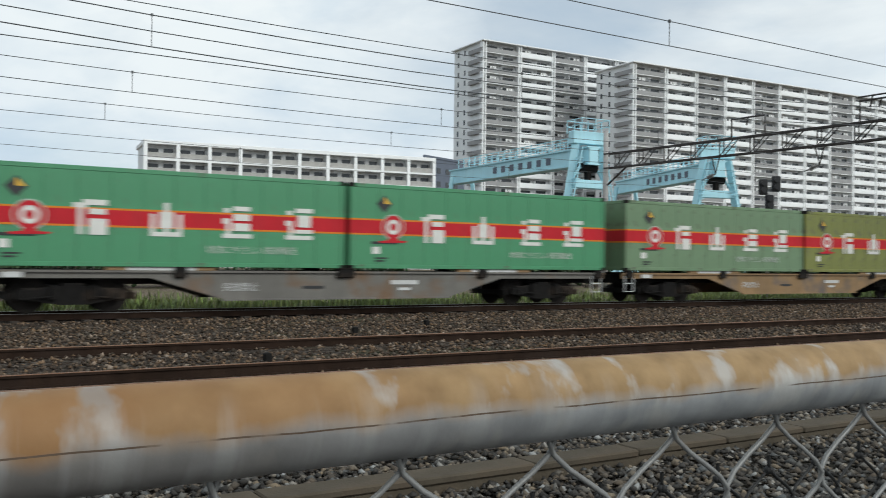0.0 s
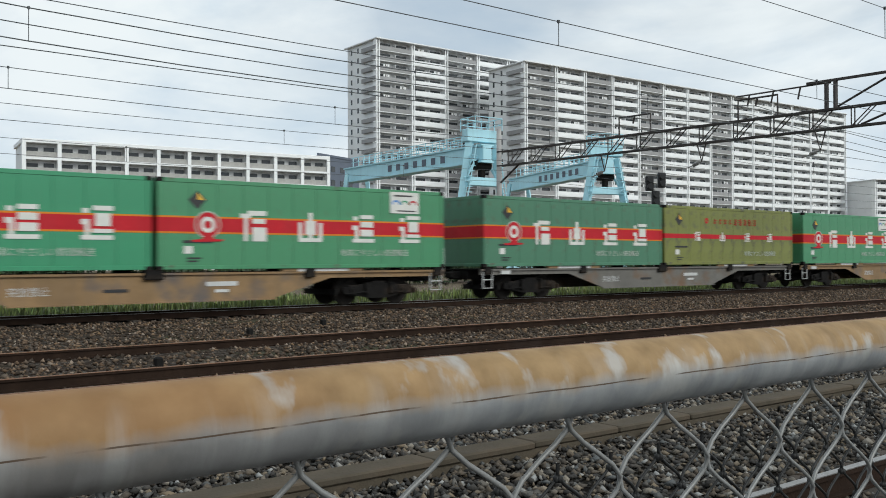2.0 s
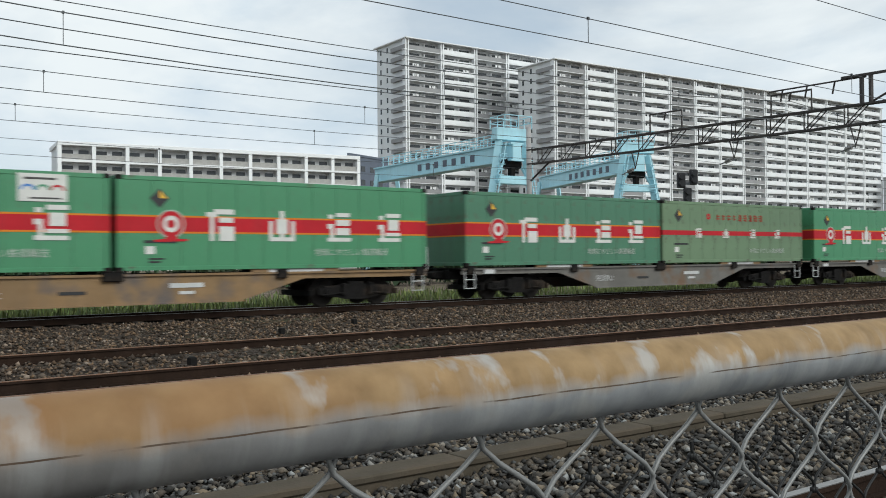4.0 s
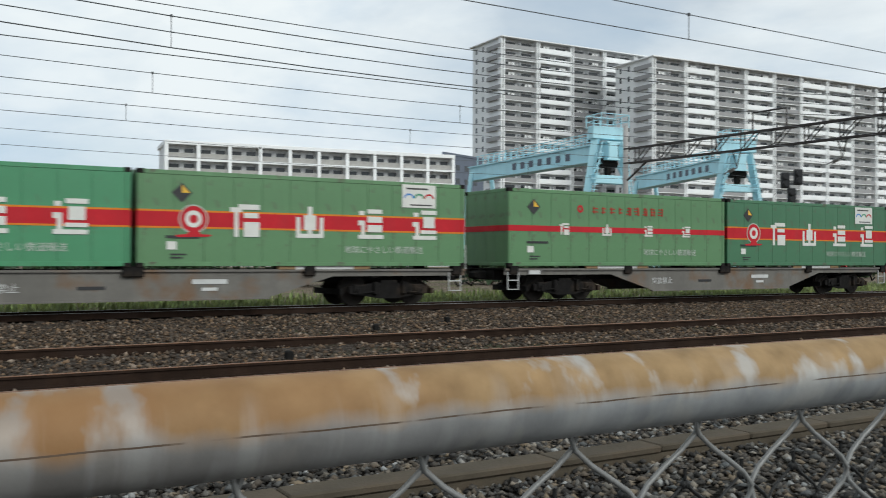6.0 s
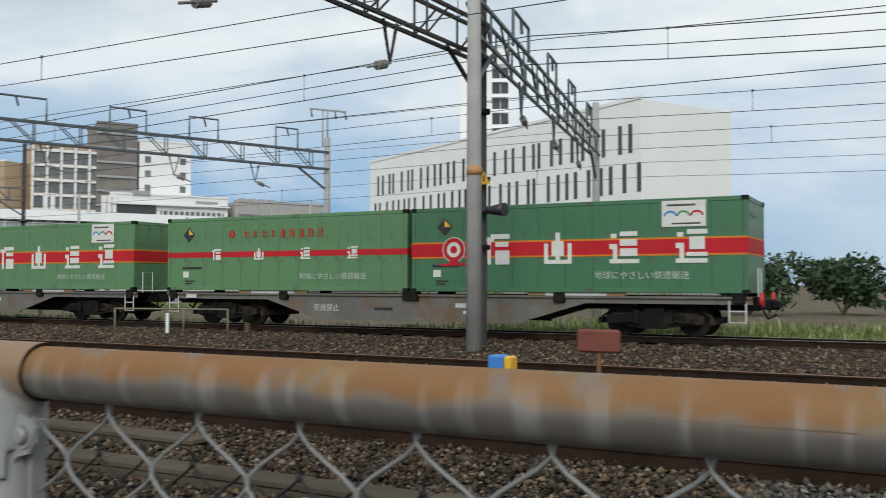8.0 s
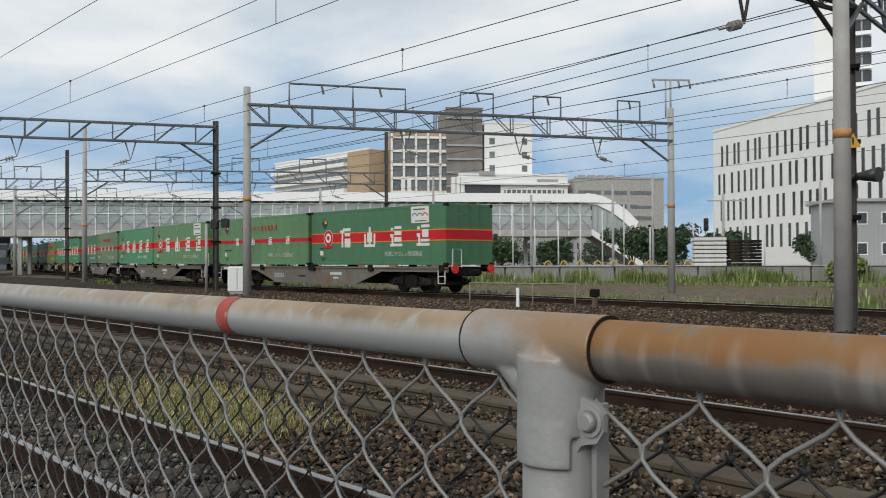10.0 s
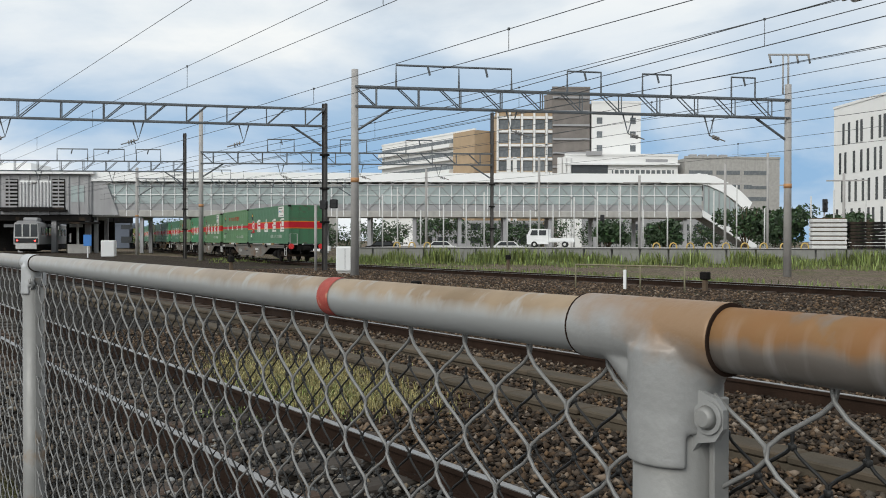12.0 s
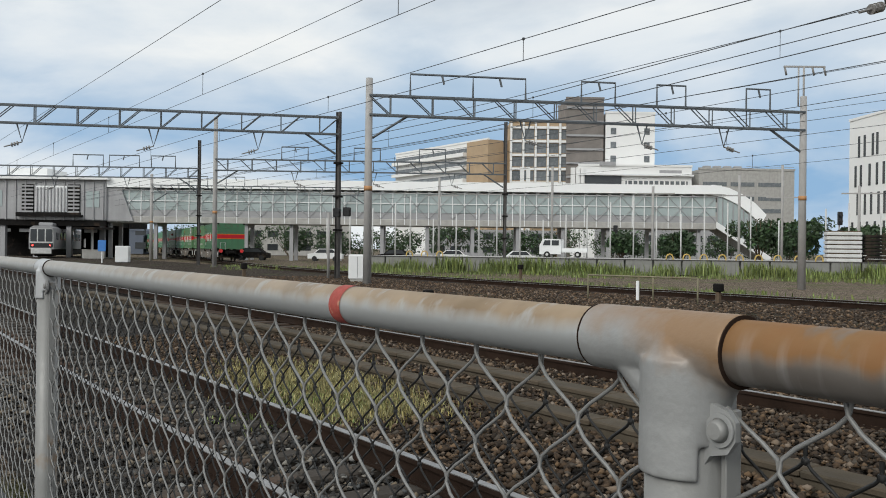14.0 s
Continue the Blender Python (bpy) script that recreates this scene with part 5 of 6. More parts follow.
def apartment(name, a, b, depth, floors, bays, storey, label, dark_bays=(), base=0.0, end_windows=True, framed=False):
    """A slab with a balcony front: floor slabs, parapets, windows set back, and columns between bays."""
    n = math.hypot(b[0] - a[0], b[1] - a[1])
    t = thing(name, label, "apartment building", span_pose(a, b, base), "apartment buildings")
    h = floors * storey
    body = Shape().box(0, n, 1.5, depth, 0, h)
    wall = part("wall", body, M["tower"], t)
    part("roof", Shape().box(-0.35, n + 0.35, -0.2, depth + 0.2, h, h + 0.75, 0.05) if framed else Shape().box(-1.0, n + 0.5, -0.9, depth + 0.6, h, h + 0.35, 0.05), M["paleband" if framed else "tower"], t)
    bay = n / bays
    front = Shape().box(0.05, n - 0.05, 1.42, 1.498, 0, h - 0.05)
    part("back_wall", front, M["recess"], t)
    slab = Shape().box(0 if framed else -0.9, n if framed else n + 0.9, -0.16 if framed else 0, 1.45, -0.14, 0.30 if framed else 0.10).mesh("floor_slab", M["paleband"])
    light = Shape().box(0.02, bay - 0.02, 0.10 if framed else -0.06, 0.2 if framed else 0.06, 0.0, storey * 0.44, 0.02).mesh("parapet", M["concrete" if framed else "paleband"])
    dark = Shape().box(0.02, bay - 0.02, -0.06, 0.06, 0.0, storey * 0.40, 0.02).mesh("parapet", M["brownband"])
    win = Shape().box(bay * 0.10, bay * 0.42, 1.34, 1.40, 0.1, storey * 0.72).box(bay * 0.58, bay * 0.88, 1.34, 1.40, 0.1, storey * 0.74).mesh("window", M["glassdark"])
    col = (Shape().box(-0.34, 0.34, -0.18, 1.45, 0, h) if framed else Shape().box(-0.62, -0.26, -0.22, 1.45, 0, h + 0.3).box(0.26, 0.62, -0.22, 1.45, 0, h + 0.3)).mesh("column", M["paleband"])
    partition = Shape().box(-0.04, 0.04, 0.1, 1.4, 0.1, storey * 0.75).mesh("partition", M["paleband"])
    washing = Shape().box(-0.9, -0.25, 0.4, 0.46, 1.35, 2.15).box(0.1, 0.45, 0.5, 0.56, 1.5, 2.15).box(0.55, 1.3, 0.45, 0.5, 1.3, 2.15).mesh("washing", M["whitewall"])
    side = Shape().box(-0.9, 0.0, 0.0, depth * 0.45, 0.0, storey * 0.40).mesh("end_parapet", M["brownband"] if dark_bays else M["paleband"])
    swin = Shape().box(-0.05, 0.03, 0, 0.8, 0.7, storey * 0.75).mesh("end_window", M["glassdark"])
    for k in range(floors):
        z = k * storey
        part("floor_slab", slab, None, t, at=pose(0, 0, z))
        for i in range(bays):
            part("parapet", dark if i in dark_bays else light, None, t, at=pose(i * bay, 0, z + 0.08))
            part("window", win, None, t, at=pose(i * bay, 0, z + 0.1))
            if not framed and name == "apartment_tower":
                part("partition", partition, None, t, at=pose((i + 0.5) * bay, 0, z))
                if random.random() < 0.45:
                    part("washing", washing, None, t, "white washing on the balcony", at=pose((i + random.choice((0.25, 0.72))) * bay, 0, z))
        if end_windows:
            part("end_parapet", side, None, t, at=pose(0, 0, z + 0.08))
            part("end_parapet", side, None, t, at=pose(n + 0.9, 0, z + 0.08))
            for y in (depth * 0.62, depth * 0.84):
                part("end_window", swin, None, t, at=pose(0, y, z))
    for i in range(bays + 1):
        part("column", col, None, t, at=pose(i * bay, 0, 0))
    return t


apartment("apartment_tower", (149.6, 217.6), (212.0, 215.6), 17.0, 22, 5, 3.0, "twenty-two-storey grey and white apartment tower with brown balcony bands", (0, 2))
apartment("apartment_tower", (183.0, 190.6), (351.0, 182.7), 17.0, 20, 14, 2.95, "long twenty-storey grey and white apartment tower with balconies", (0, 2, 4, 7))
apartment("apartment_block", (42.4, 172.6), (100.9, 165.3), 12.0, 8, 10, 2.86, "white eight-storey apartment block with framed balconies", (), 0.0, False, True)
apartment("apartment_block", (350.0, 170.0), (420.0, 150.0), 14.0, 11, 10, 2.9, "grey apartment block beyond the towers", (2, 5), 0.0, False)

slate, n_ = box_building("slate_block", (102.5, 172.0), (117.0, 178.0), 10, 24.6, "slate", "slate-blue clad block beside the white apartments")
rows_of(slate, n_, "window", Shape().box(-0.7, 0.7, 0, 0.1, -0.6, 0.6), "glassdark", np.arange(2, n_, 3.4), np.arange(13, 24, 3.0), -0.08)

# ---- gantry cranes ----


def gantry(near, far, legs, label):
    """A yard crane: a braced twin-leg tower at the near end, a girder with a railed walkway, and slimmer legs at the far end."""
    t = thing("gantry_crane", label, "gantry crane", span_pose(near, far), "gantry cranes")
    n = math.hypot(far[0] - near[0], far[1] - near[1])
    top = 12.6
    girder = Shape().box(-1, n + 2, -0.55, 0.55, top - 1.6, top, 0.05)
    girder.box(-1, n + 2, -0.75, 0.75, top - 0.1, top + 0.05).box(-1, n + 2, -0.75, 0.75, top - 1.7, top - 1.55)
    g = part("girder", girder, M["crane"], t)
    for k in range(7):
        x = n * (0.22 + 0.07 * k)
        for y in (-0.58, 0.58):
            part("marking", Shape().box(x, x + 0.75, y - 0.02, y + 0.02, top - 1.2, top - 0.5), M["slate"], g)
    rail = Shape()
    x = 1.0
    while x < n:
        for y in (-0.7, 0.7):
            rail.tube([(x, y, top), (x, y, top + 1.1)], 0.05, 5)
        x += 1.3
    for y in (-0.7, 0.7):
        for z in (0.55, 1.1):
            rail.tube([(0.5, y, top + z), (n, y, top + z)], 0.045, 5)
    part("walkway_rail", rail, M["crane"], g)
    for y0, y1 in ((-3.7, -1.3), (3.7, 1.3)):
        leg = Shape().tube([(0, y0, 0), (0, y1, top + 1.0)], 0.50, 4, 0.42)
        part("leg", leg, M["crane"], t)
        ladder = Shape()
        for k in range(22):
            z = 1 + k * 0.5
            ladder.box(-0.95, -0.5, y0 + (y1 - y0) * z / top - 0.3, y0 + (y1 - y0) * z / top + 0.3, z, z + 0.05)
        ladder.tube([(-0.95, y0, 1), (-0.95, y1, top)], 0.06, 5)
        part("ladder", ladder, M["crane"], t)
        part("leg", Shape().tube([(n, y0 * 0.8, 0), (n, y1, top - 0.8)], 0.35, 4, 0.3), M["crane"], t, "slim far leg")
    cross = Shape().box(-0.4, 0.4, -2.3, 2.3, 8.7, 9.5, 0.05).box(-0.45, 0.45, -2.0, 2.0, top + 0.3, top + 1.5, 0.05)
    cross.tube([(0, -1.9, 9.4), (0, 0.2, 12.4)], 0.13, 6).tube([(0, 1.9, 9.4), (0, -0.2, 12.4)], 0.13, 6)
    part("cross_beam", cross, M["crane"], t)
    part("sill_beam", Shape().box(-0.5, 0.5, -3.4, 3.4, 0.0, 1.0, 0.05), M["crane"], t)
    part("sill_beam", Shape().box(n - 0.4, n + 0.4, -2.9, 2.9, 0.0, 0.9, 0.05), M["crane"], t)
    top_rail = Shape()
    for x in (-1.2, 0, 1.2):
        for y in (-1.6, 0, 1.6):
            top_rail.tube([(x, y, top + 1.4), (x, y, top + 2.6)], 0.05, 5)
    for z in (2.0, 2.6):
        top_rail.tube([(-1.2, -1.6, top + z), (1.2, -1.6, top + z), (1.2, 1.6, top + z), (-1.2, 1.6, top + z), (-1.2, -1.6, top + z)], 0.045, 5)
    part("platform_rail", top_rail, M["crane"], t)
    part("hoist", Shape().tube([(0, -0.9, top - 1.9), (0, 0.9, top - 1.9)], 0.5, 12).box(-0.3, 0.3, -0.25, 0.25, top - 3.6, top - 2.0, 0.05), M["under"], t)
    return t


gantry((57.7, 66.3), (59.5, 91.0), 2, "light blue yard gantry crane with railed girder and braced legs")
gantry((76.2, 66.9), (84.5, 89.5), 2, "second light blue gantry crane behind the container train")

# ---- white slotted building and the hospital tower ----


slotted, n_ = box_building("slotted_building", (-112.0, 176.0), (-37.0, 133.0), 20, 29.3, "whitewall", "long white building with staggered dark slit windows")
slit = Shape().box(-0.40, 0.40, 0, 0.10, -2.2, 2.2)
for r_, z_ in enumerate((6, 11.8, 17.6, 23.6)):
    rows_of(slotted, n_, "slit_window", slit, "glassdark", np.arange(2 + 1.3 * (r_ % 2), n_, 2.7), (z_,), -0.07, 0.7)
tower, n_ = box_building("hospital_tower", (-95.2, 188.5), (-85.2, 193.0), 12, 57.0, "whitewall", "tall white hospital tower with a blue glass strip", 0.0, "hospital")
part("glass_strip", Shape().box(4.2, 5.6, -0.12, -0.02, 14, 53), M["glassblue"], tower, "narrow blue glass strip")
part("parapet", Shape().box(-0.3, n_ + 0.3, -0.3, 12.3, 57.0, 57.5), M["whitemetal"], tower)
part("bay_recess", Shape().box(7.4, n_, -0.10, -0.02, 20, 53), M["stationgrey"], tower, "grey recessed window bay")
rows_of(tower, n_, "window", Shape().box(-0.85, 0.85, 0, 0.1, -1.2, 1.2), "glassdark", np.arange(8.4, n_, 2.0), np.arange(22, 52, 3.6), -0.16)
rows_of(tower, n_, "balcony", Shape().box(-1.0, 1.0, -0.7, 0.0, 0, 0.8), "paleband", np.arange(8.4, n_, 2.0), np.arange(19.8, 52, 3.6), -0.12)

# ---- the hospital group beyond the footbridge ----
low_wing, n_ = box_building("hospital_wing", (-234.0, 137.7), (-186.0, 136.6), 16, 29.5, "whitewall", "tan-ended white hospital wing with open galleries", 0.0, "hospital")
part("tan_end", Shape().box(n_ * 0.8, n_ + 0.1, -0.2, 16.1, 0, 29.6), M["tan"], low_wing, "tan tiled end bay")
gal = Shape().box(0, n_, -1.4, 0, 0, 1.0)
for z_ in np.arange(9, 29, 3.4):
    part("gallery", gal, M["whitewall"], low_wing, at=pose(0, 0, z_)) if z_ == 9 else part("gallery", shared(("gal",), lambda: Shape().box(0, n_ * 0.8, -1.4, 0, 0, 1.0).mesh("gallery", M["whitewall"])), None, low_wing, at=pose(0, 0, z_))
    # dark strip that paints the shade inside each open gallery
    part("gallery_shade", shared(("galsh",), lambda: Shape().box(0.3, n_ * 0.8, -0.15, -0.05, 1.0, 2.2).mesh("gallery_shade", M["dimglass"])), None, low_wing, at=pose(0, 0, z_))
main, n_ = box_building("hospital_main", (-183.0, 141.0), (-174.5, 153.8), 18, 34.0, "tan", "hospital block with deep white-framed window bays", 0.0, "hospital")
rows_of(main, n_, "window_bay", Shape().box(-1.3, 1.3, 0, 0.1, -1.2, 1.2), "dimglass", np.arange(1.8, n_, 3.1), np.arange(17, 33, 3.5), -0.1)
rows_of(main, n_, "pier", Shape().box(-0.25, 0.25, -0.5, 0, 0, 20), "whitewall", np.arange(0.4, n_, 3.1), (14,), -0.02)
rows_of(main, n_, "sill", Shape().box(-1.3, 1.3, -0.5, 0, -0.3, 0.3), "whitewall", np.arange(1.8, n_, 3.1), np.arange(15.2, 33, 3.5), -0.02)
core, n_ = box_building("hospital_core", (-174.5, 152.5), (-169.5, 160.5), 14, 40.0, "core", "dark brown lift core of the hospital", 0.0, "hospital")
for z_ in np.arange(20, 39, 3.5):
    part("ledge", shared(("ledge",), lambda: Shape().box(0, n_, -0.4, 0, 0, 0.5).mesh("ledge", M["greywall"])), None, core, at=pose(0, 0, z_))
east, n_ = box_building("hospital_east", (-169.3, 161.0), (-162.5, 171.5), 15, 36.5, "whitewall", "plain white hospital block with few windows", 0.0, "hospital")
rows_of(east, n_, "window", Shape().box(-0.7, 0.7, 0, 0.1, -0.8, 0.8), "dimglass", (2.0, n_ - 2.0), np.arange(18, 35, 3.5), -0.08)
front, n_ = box_building("entrance_block", (-168.0, 151.0), (-153.0, 174.5), 12, 22.5, "whitewall", "low white block with a dark ribbon window and roof lettering", 0.0, "building")
part("ribbon_window", Shape().box(1.5, 10.5, -0.1, -0.02, 16.5, 20.2), M["glassdark"], front)
part("ribbon_window", Shape().box(11.5, n_ - 1, -0.1, -0.02, 16.5, 19.0), M["dimglass"], front)
part("roof_sign", Shape().box(5, 9, -0.5, -0.3, 22.6, 23.6), M["stationgrey"], front)
part("wall_sign", Shape().box(n_ - 8, n_ - 2.5, -0.08, -0.02, 21.0, 21.7), M["stationgrey"], front)
for i in range(12):
    part("mullion", shared(("mull",), lambda: Shape().box(-0.16, 0.16, -0.3, -0.1, 16.3, 19.3).mesh("mullion", M["whitewall"])), None, front, at=pose(12.0 + i * 1.3, 0, 0))
part("cornice", Shape().box(-0.3, n_ + 0.3, -0.9, 0.0, 20.2, 20.6), M["whitemetal"], front)
for x_ in (-14, -12.5, -1.5, -0.3, 0.8):
    part("white_fin", shared(("fin",), lambda: Shape().box(-0.45, 0.45, -0.6, 0.6, 0, 22).mesh("white_fin", M["whitewall"])), None, front, at=pose(x_, 0, 0))
terrace, n_ = box_building("terrace_block", (-152.0, 176.0), (-140.0, 197.0), 12, 22.0, "concrete", "stepped grey concrete block behind the footbridge", 0.0, "building")
for k in range(4):
    part("roof_unit", shared(("runit",), lambda: Shape().box(-0.9, 0.9, -0.8, 0.8, 0, 1.2, 0.1).mesh("roof_unit", M["stationgrey"])), None, terrace, at=pose(3 + k * 2.6, 3, 22.0))
part("roof_rail", Shape().box(12, n_, 0.2, 0.26, 22.9, 23.0).box(12, n_, 0.2, 0.26, 22.4, 22.5), M["stationgrey"], terrace)
rows_of(terrace, n_, "ribbon", Shape().box(-3, 3, 0, 0.1, -0.5, 0.5), "dimglass", np.arange(4, n_, 7), (12, 15, 18.5), -0.08)

# ---- the station footbridge ----
BA, BB = (-120.2, 27.3), (-77.5, 91.7)
bridge = thing("station_footbridge", "long glazed station footbridge with a white roof on steel legs", "footbridge", span_pose(BA, BB))
n_ = math.hypot(BB[0] - BA[0], BB[1] - BA[1])
part("deck", Shape().box(0, n_, -2.4, 2.4, 4.4, 5.2, 0.05), M["concrete"], bridge, "grey deck edge")
part("roof", Shape().prism([(0, 8.75), (n_ + 1, 8.75), (n_ + 0.5, 9.85), (0, 9.9)], -2.9, 2.9), M["roofwhite"], bridge, "white metal roof")
part("parapet_wall", Shape().box(0, n_, -2.35, -2.25, 5.2, 6.0).box(0, n_, 2.25, 2.35, 5.2, 6.0), M["greywall"], bridge)
k_ = 52
pane = Shape().box(0.06, n_ / k_ - 0.06, -2.32, -2.28, 6.05, 8.4).mesh("pane", M["paleglass"])
pane_b = Shape().box(0.06, n_ / k_ - 0.06, 2.28, 2.32, 6.05, 8.4).mesh("pane", M["paleglass"])
stud = Shape().box(-0.05, 0.05, -2.42, -2.25, 4.5, 9.0).mesh("stud", M["whitemetal"])
bracing = Shape().tube([(0, -2.45, 8.5), (n_ / k_, -2.45, 9.2)], 0.05, 5).mesh("bracing", M["whitemetal"])
for i in range(k_):
    part("pane", pane, None, bridge, at=pose(i * n_ / k_, 0, 0))
    part("pane", pane_b, None, bridge, at=pose(i * n_ / k_, 0, 0))
    part("stud", stud, None, bridge, at=pose(i * n_ / k_, 0, 0))
    part("bracing", bracing, None, bridge, at=pose(i * n_ / k_, 0, 0))
lattice = Shape().tube([(0, -2.46, 5.3), (2 * n_ / k_, -2.46, 8.4)], 0.035, 4).tube([(0, -2.46, 8.4), (2 * n_ / k_, -2.46, 5.3)], 0.035, 4).mesh("lattice", M["greywall"])
for i in range(0, k_, 2):
    part("lattice", lattice, None, bridge, at=pose(i * n_ / k_, 0, 0))
part("handrail", Shape().box(0, n_, -2.44, -2.40, 7.1, 7.2).box(0, n_, -2.44, -2.40, 8.4, 8.5), M["whitemetal"], bridge)
leg_ = Shape().box(-0.22, 0.22, -2.0, -1.6, -0.1, 4.4).box(-0.22, 0.22, 1.6, 2.0, -0.1, 4.4).box(-0.15, 0.15, -2.0, 2.0, 4.0, 4.4).mesh("leg", M["stationgrey"])
for i in range(14):
    part("leg", leg_, None, bridge, at=pose(2 + i * (n_ - 4) / 13, 0, 0))
tread = Shape().box(0, 0.3, -2.2, 2.2, -0.4, 0).mesh("step", M["concrete"])
for k in range(24):
    part("step", tread, None, bridge, at=pose(n_ + k * 0.28, 0, 5.0 - k * 0.185))
curve_ = [(n_ - 0.5, 9.95), (n_ + 1.5, 9.6), (n_ + 3.2, 8.8), (n_ + 4.8, 7.7), (n_ + 6.2, 6.3)]
part("stair_roof", Shape().prism(curve_ + [(x - 0.7, z - 1.2) for x, z in reversed(curve_)], -2.6, 2.6), M["roofwhite"], bridge, "white stair roof curving down")
part("stair_glass", Shape().prism([(n_ + 0.1, 8.6), (n_ + 2.5, 7.6), (n_ + 5.2, 5.3), (n_ + 5.6, 1.9), (n_ + 0.1, 5.0)], -2.36, -2.30), M["paleglass"], bridge, "greenish stair glazing")
for k in range(9):
    x_ = 0.15 + k * 0.65
    part("stair_mullion", Shape().box(n_ + x_ - 0.05, n_ + x_ + 0.05, -2.48, -2.36, 4.9 - x_ * 0.56, 8.5 - x_ * 0.25 - x_ * x_ * 0.06), M["greywall"], bridge)
part("stair_side", Shape().prism([(n_, 4.6), (n_ + 6.8, 0.3), (n_ + 6.8, 1.1), (n_, 5.4)], -2.52, -2.38), M["whitemetal"], bridge)

# ---- the station building over the tracks, and the train at its platform ----
station = thing("station_building", "grey station hall raised over the platforms", "station", span_pose((-126.5, 12.5), (-116.7, 27.2)))
n_ = math.hypot(9.8, 14.7)
part("hall", Shape().box(0, n_, 0, 16, 4.6, 9.6, 0.1), M["stationgrey"], station)
# near-black colour gives the hall's underside its shade
part("soffit", Shape().box(0.1, n_ - 0.1, 0.2, 15.8, 3.9, 4.6), M["under"], station, "soffit with its shade put into the colour")
part("gable_fin", Shape().prism([(n_ - 0.4, 4.6), (n_ + 3.2, 4.6), (n_ + 1.2, 9.9), (n_ - 0.4, 9.9)], 0.3, 1.0), M["stationgrey"], station, "grey sloping end wall")
# sheets added below the hall, coloured as the deep shade there
for x0_, x1_, z0_ in ((0.0, 7.4, 0.0), (11.4, n_, 0.0), (7.4, 11.4, 4.2)):
    part("shade_wall", Shape().box(x0_, x1_, 8.0, 8.3, z0_, 4.6), M["under"], station, "added dark sheet for the shade under the hall")
for k_ in range(6):
    part("hanging_sign", Shape().box(1.0 + k_ * 2.7, 2.6 + k_ * 2.7, 1.2, 1.3, 3.1, 3.5, 0.01), M["whitemetal" if k_ % 2 else "greywall"], station)
part("roof", Shape().box(-0.5, n_ + 0.4, -0.6, 16.5, 9.6, 10.0).box(4, 9, 3, 9, 10.0, 11.2), M["whitemetal"], station)
pm = Shape().box(-0.8, 0.8, -0.06, 0.04, -1.0, 1.0).mesh("window", M["paleglass"])
for i in (0, 1, 6):
    part("window", pm, None, station, at=pose(1.6 + i * 2.4, 0, 7.2))
slat_ = Shape().box(-0.7, 0.7, -0.20, -0.10, 0, 0.22).mesh("slat", M["stationgrey"])
for x_ in (8.0, 13.7):
    v_ = part("louvre", Shape().box(x_ - 0.75, x_ + 0.75, -0.1, 0.0, 5.3, 9.0), M["under"], station, "dark louvred opening")
    for i in range(8):
        part("slat", slat_, None, v_, at=pose(x_, 0, 5.5 + i * 0.45))
mid_ = part("panel", Shape().box(8.9, 12.8, -0.12, -0.02, 5.6, 8.8), M["paleband"], station, "pale ribbed panel")
bar_ = Shape().box(-0.07, 0.07, -0.30, -0.10, 5.6, 8.6).mesh("bar", M["greywall"])
for i in range(9):
    part("bar", bar_, None, mid_, at=pose(9.2 + i * 0.42, 0, 0))
part("ledge", Shape().box(6.8, 14.8, -0.7, 0, 5.0, 5.25).box(6.8, 14.8, -0.72, -0.66, 5.2, 5.5), M["under"], station, "dark service ledge")
rm = Shape().box(-0.06, 0.06, -0.15, 0.02, 4.6, 9.5).mesh("rib", M["greywall"])
for i in range(15):
    part("rib", rm, None, station, at=pose(0.5 + i * 1.2, 0, 0))
cm = Shape().box(-0.3, 0.3, 0.4, 1.0, -0.1, 4.6).mesh("column", M["stationgrey"])
for i in range(5):
    part("column", cm, None, station, at=pose(0.6 + i * 4.1, 0, 0))
platform = thing("platform", "concrete station platform with a canopy", "platform", span_pose((-121.0, 26.5), (-106.0, 23.5)))
part("slab", Shape().box(-6, 10, -1.2, 1.2, -0.1, 1.0, 0.03), M["concrete"], platform)
# the shade of the canopy's underside is put into its whole colour
part("canopy", Shape().prism([(-8, 3.75), (12, 3.35), (12, 3.6), (-8, 4.0)], -2.2, 2.2), M["under"], platform, "sloping canopy, coloured dark like its shaded underside")
for x_ in (-4, 2, 6, 9):
    part("notice_board", shared(("noticeb",), lambda: Shape().box(-0.9, 0.9, -0.05, 0.05, 1.25, 2.3, 0.01).mesh("notice_board", M["stationgrey"])), None, platform, at=pose(x_, -0.9, 0))
part("fascia_sign", Shape().box(3, 9, -2.25, -2.2, 2.75, 3.2), M["whitemetal"], platform, "white hanging sign")
for x_ in (-6, -1, 3.4):
    part("canopy_post", shared(("cpost",), lambda: Shape().box(-0.12, 0.12, -0.12, 0.12, 1.0, 3.6).mesh("canopy_post", M["whitemetal"])), None, platform, at=pose(x_, 0, 0))


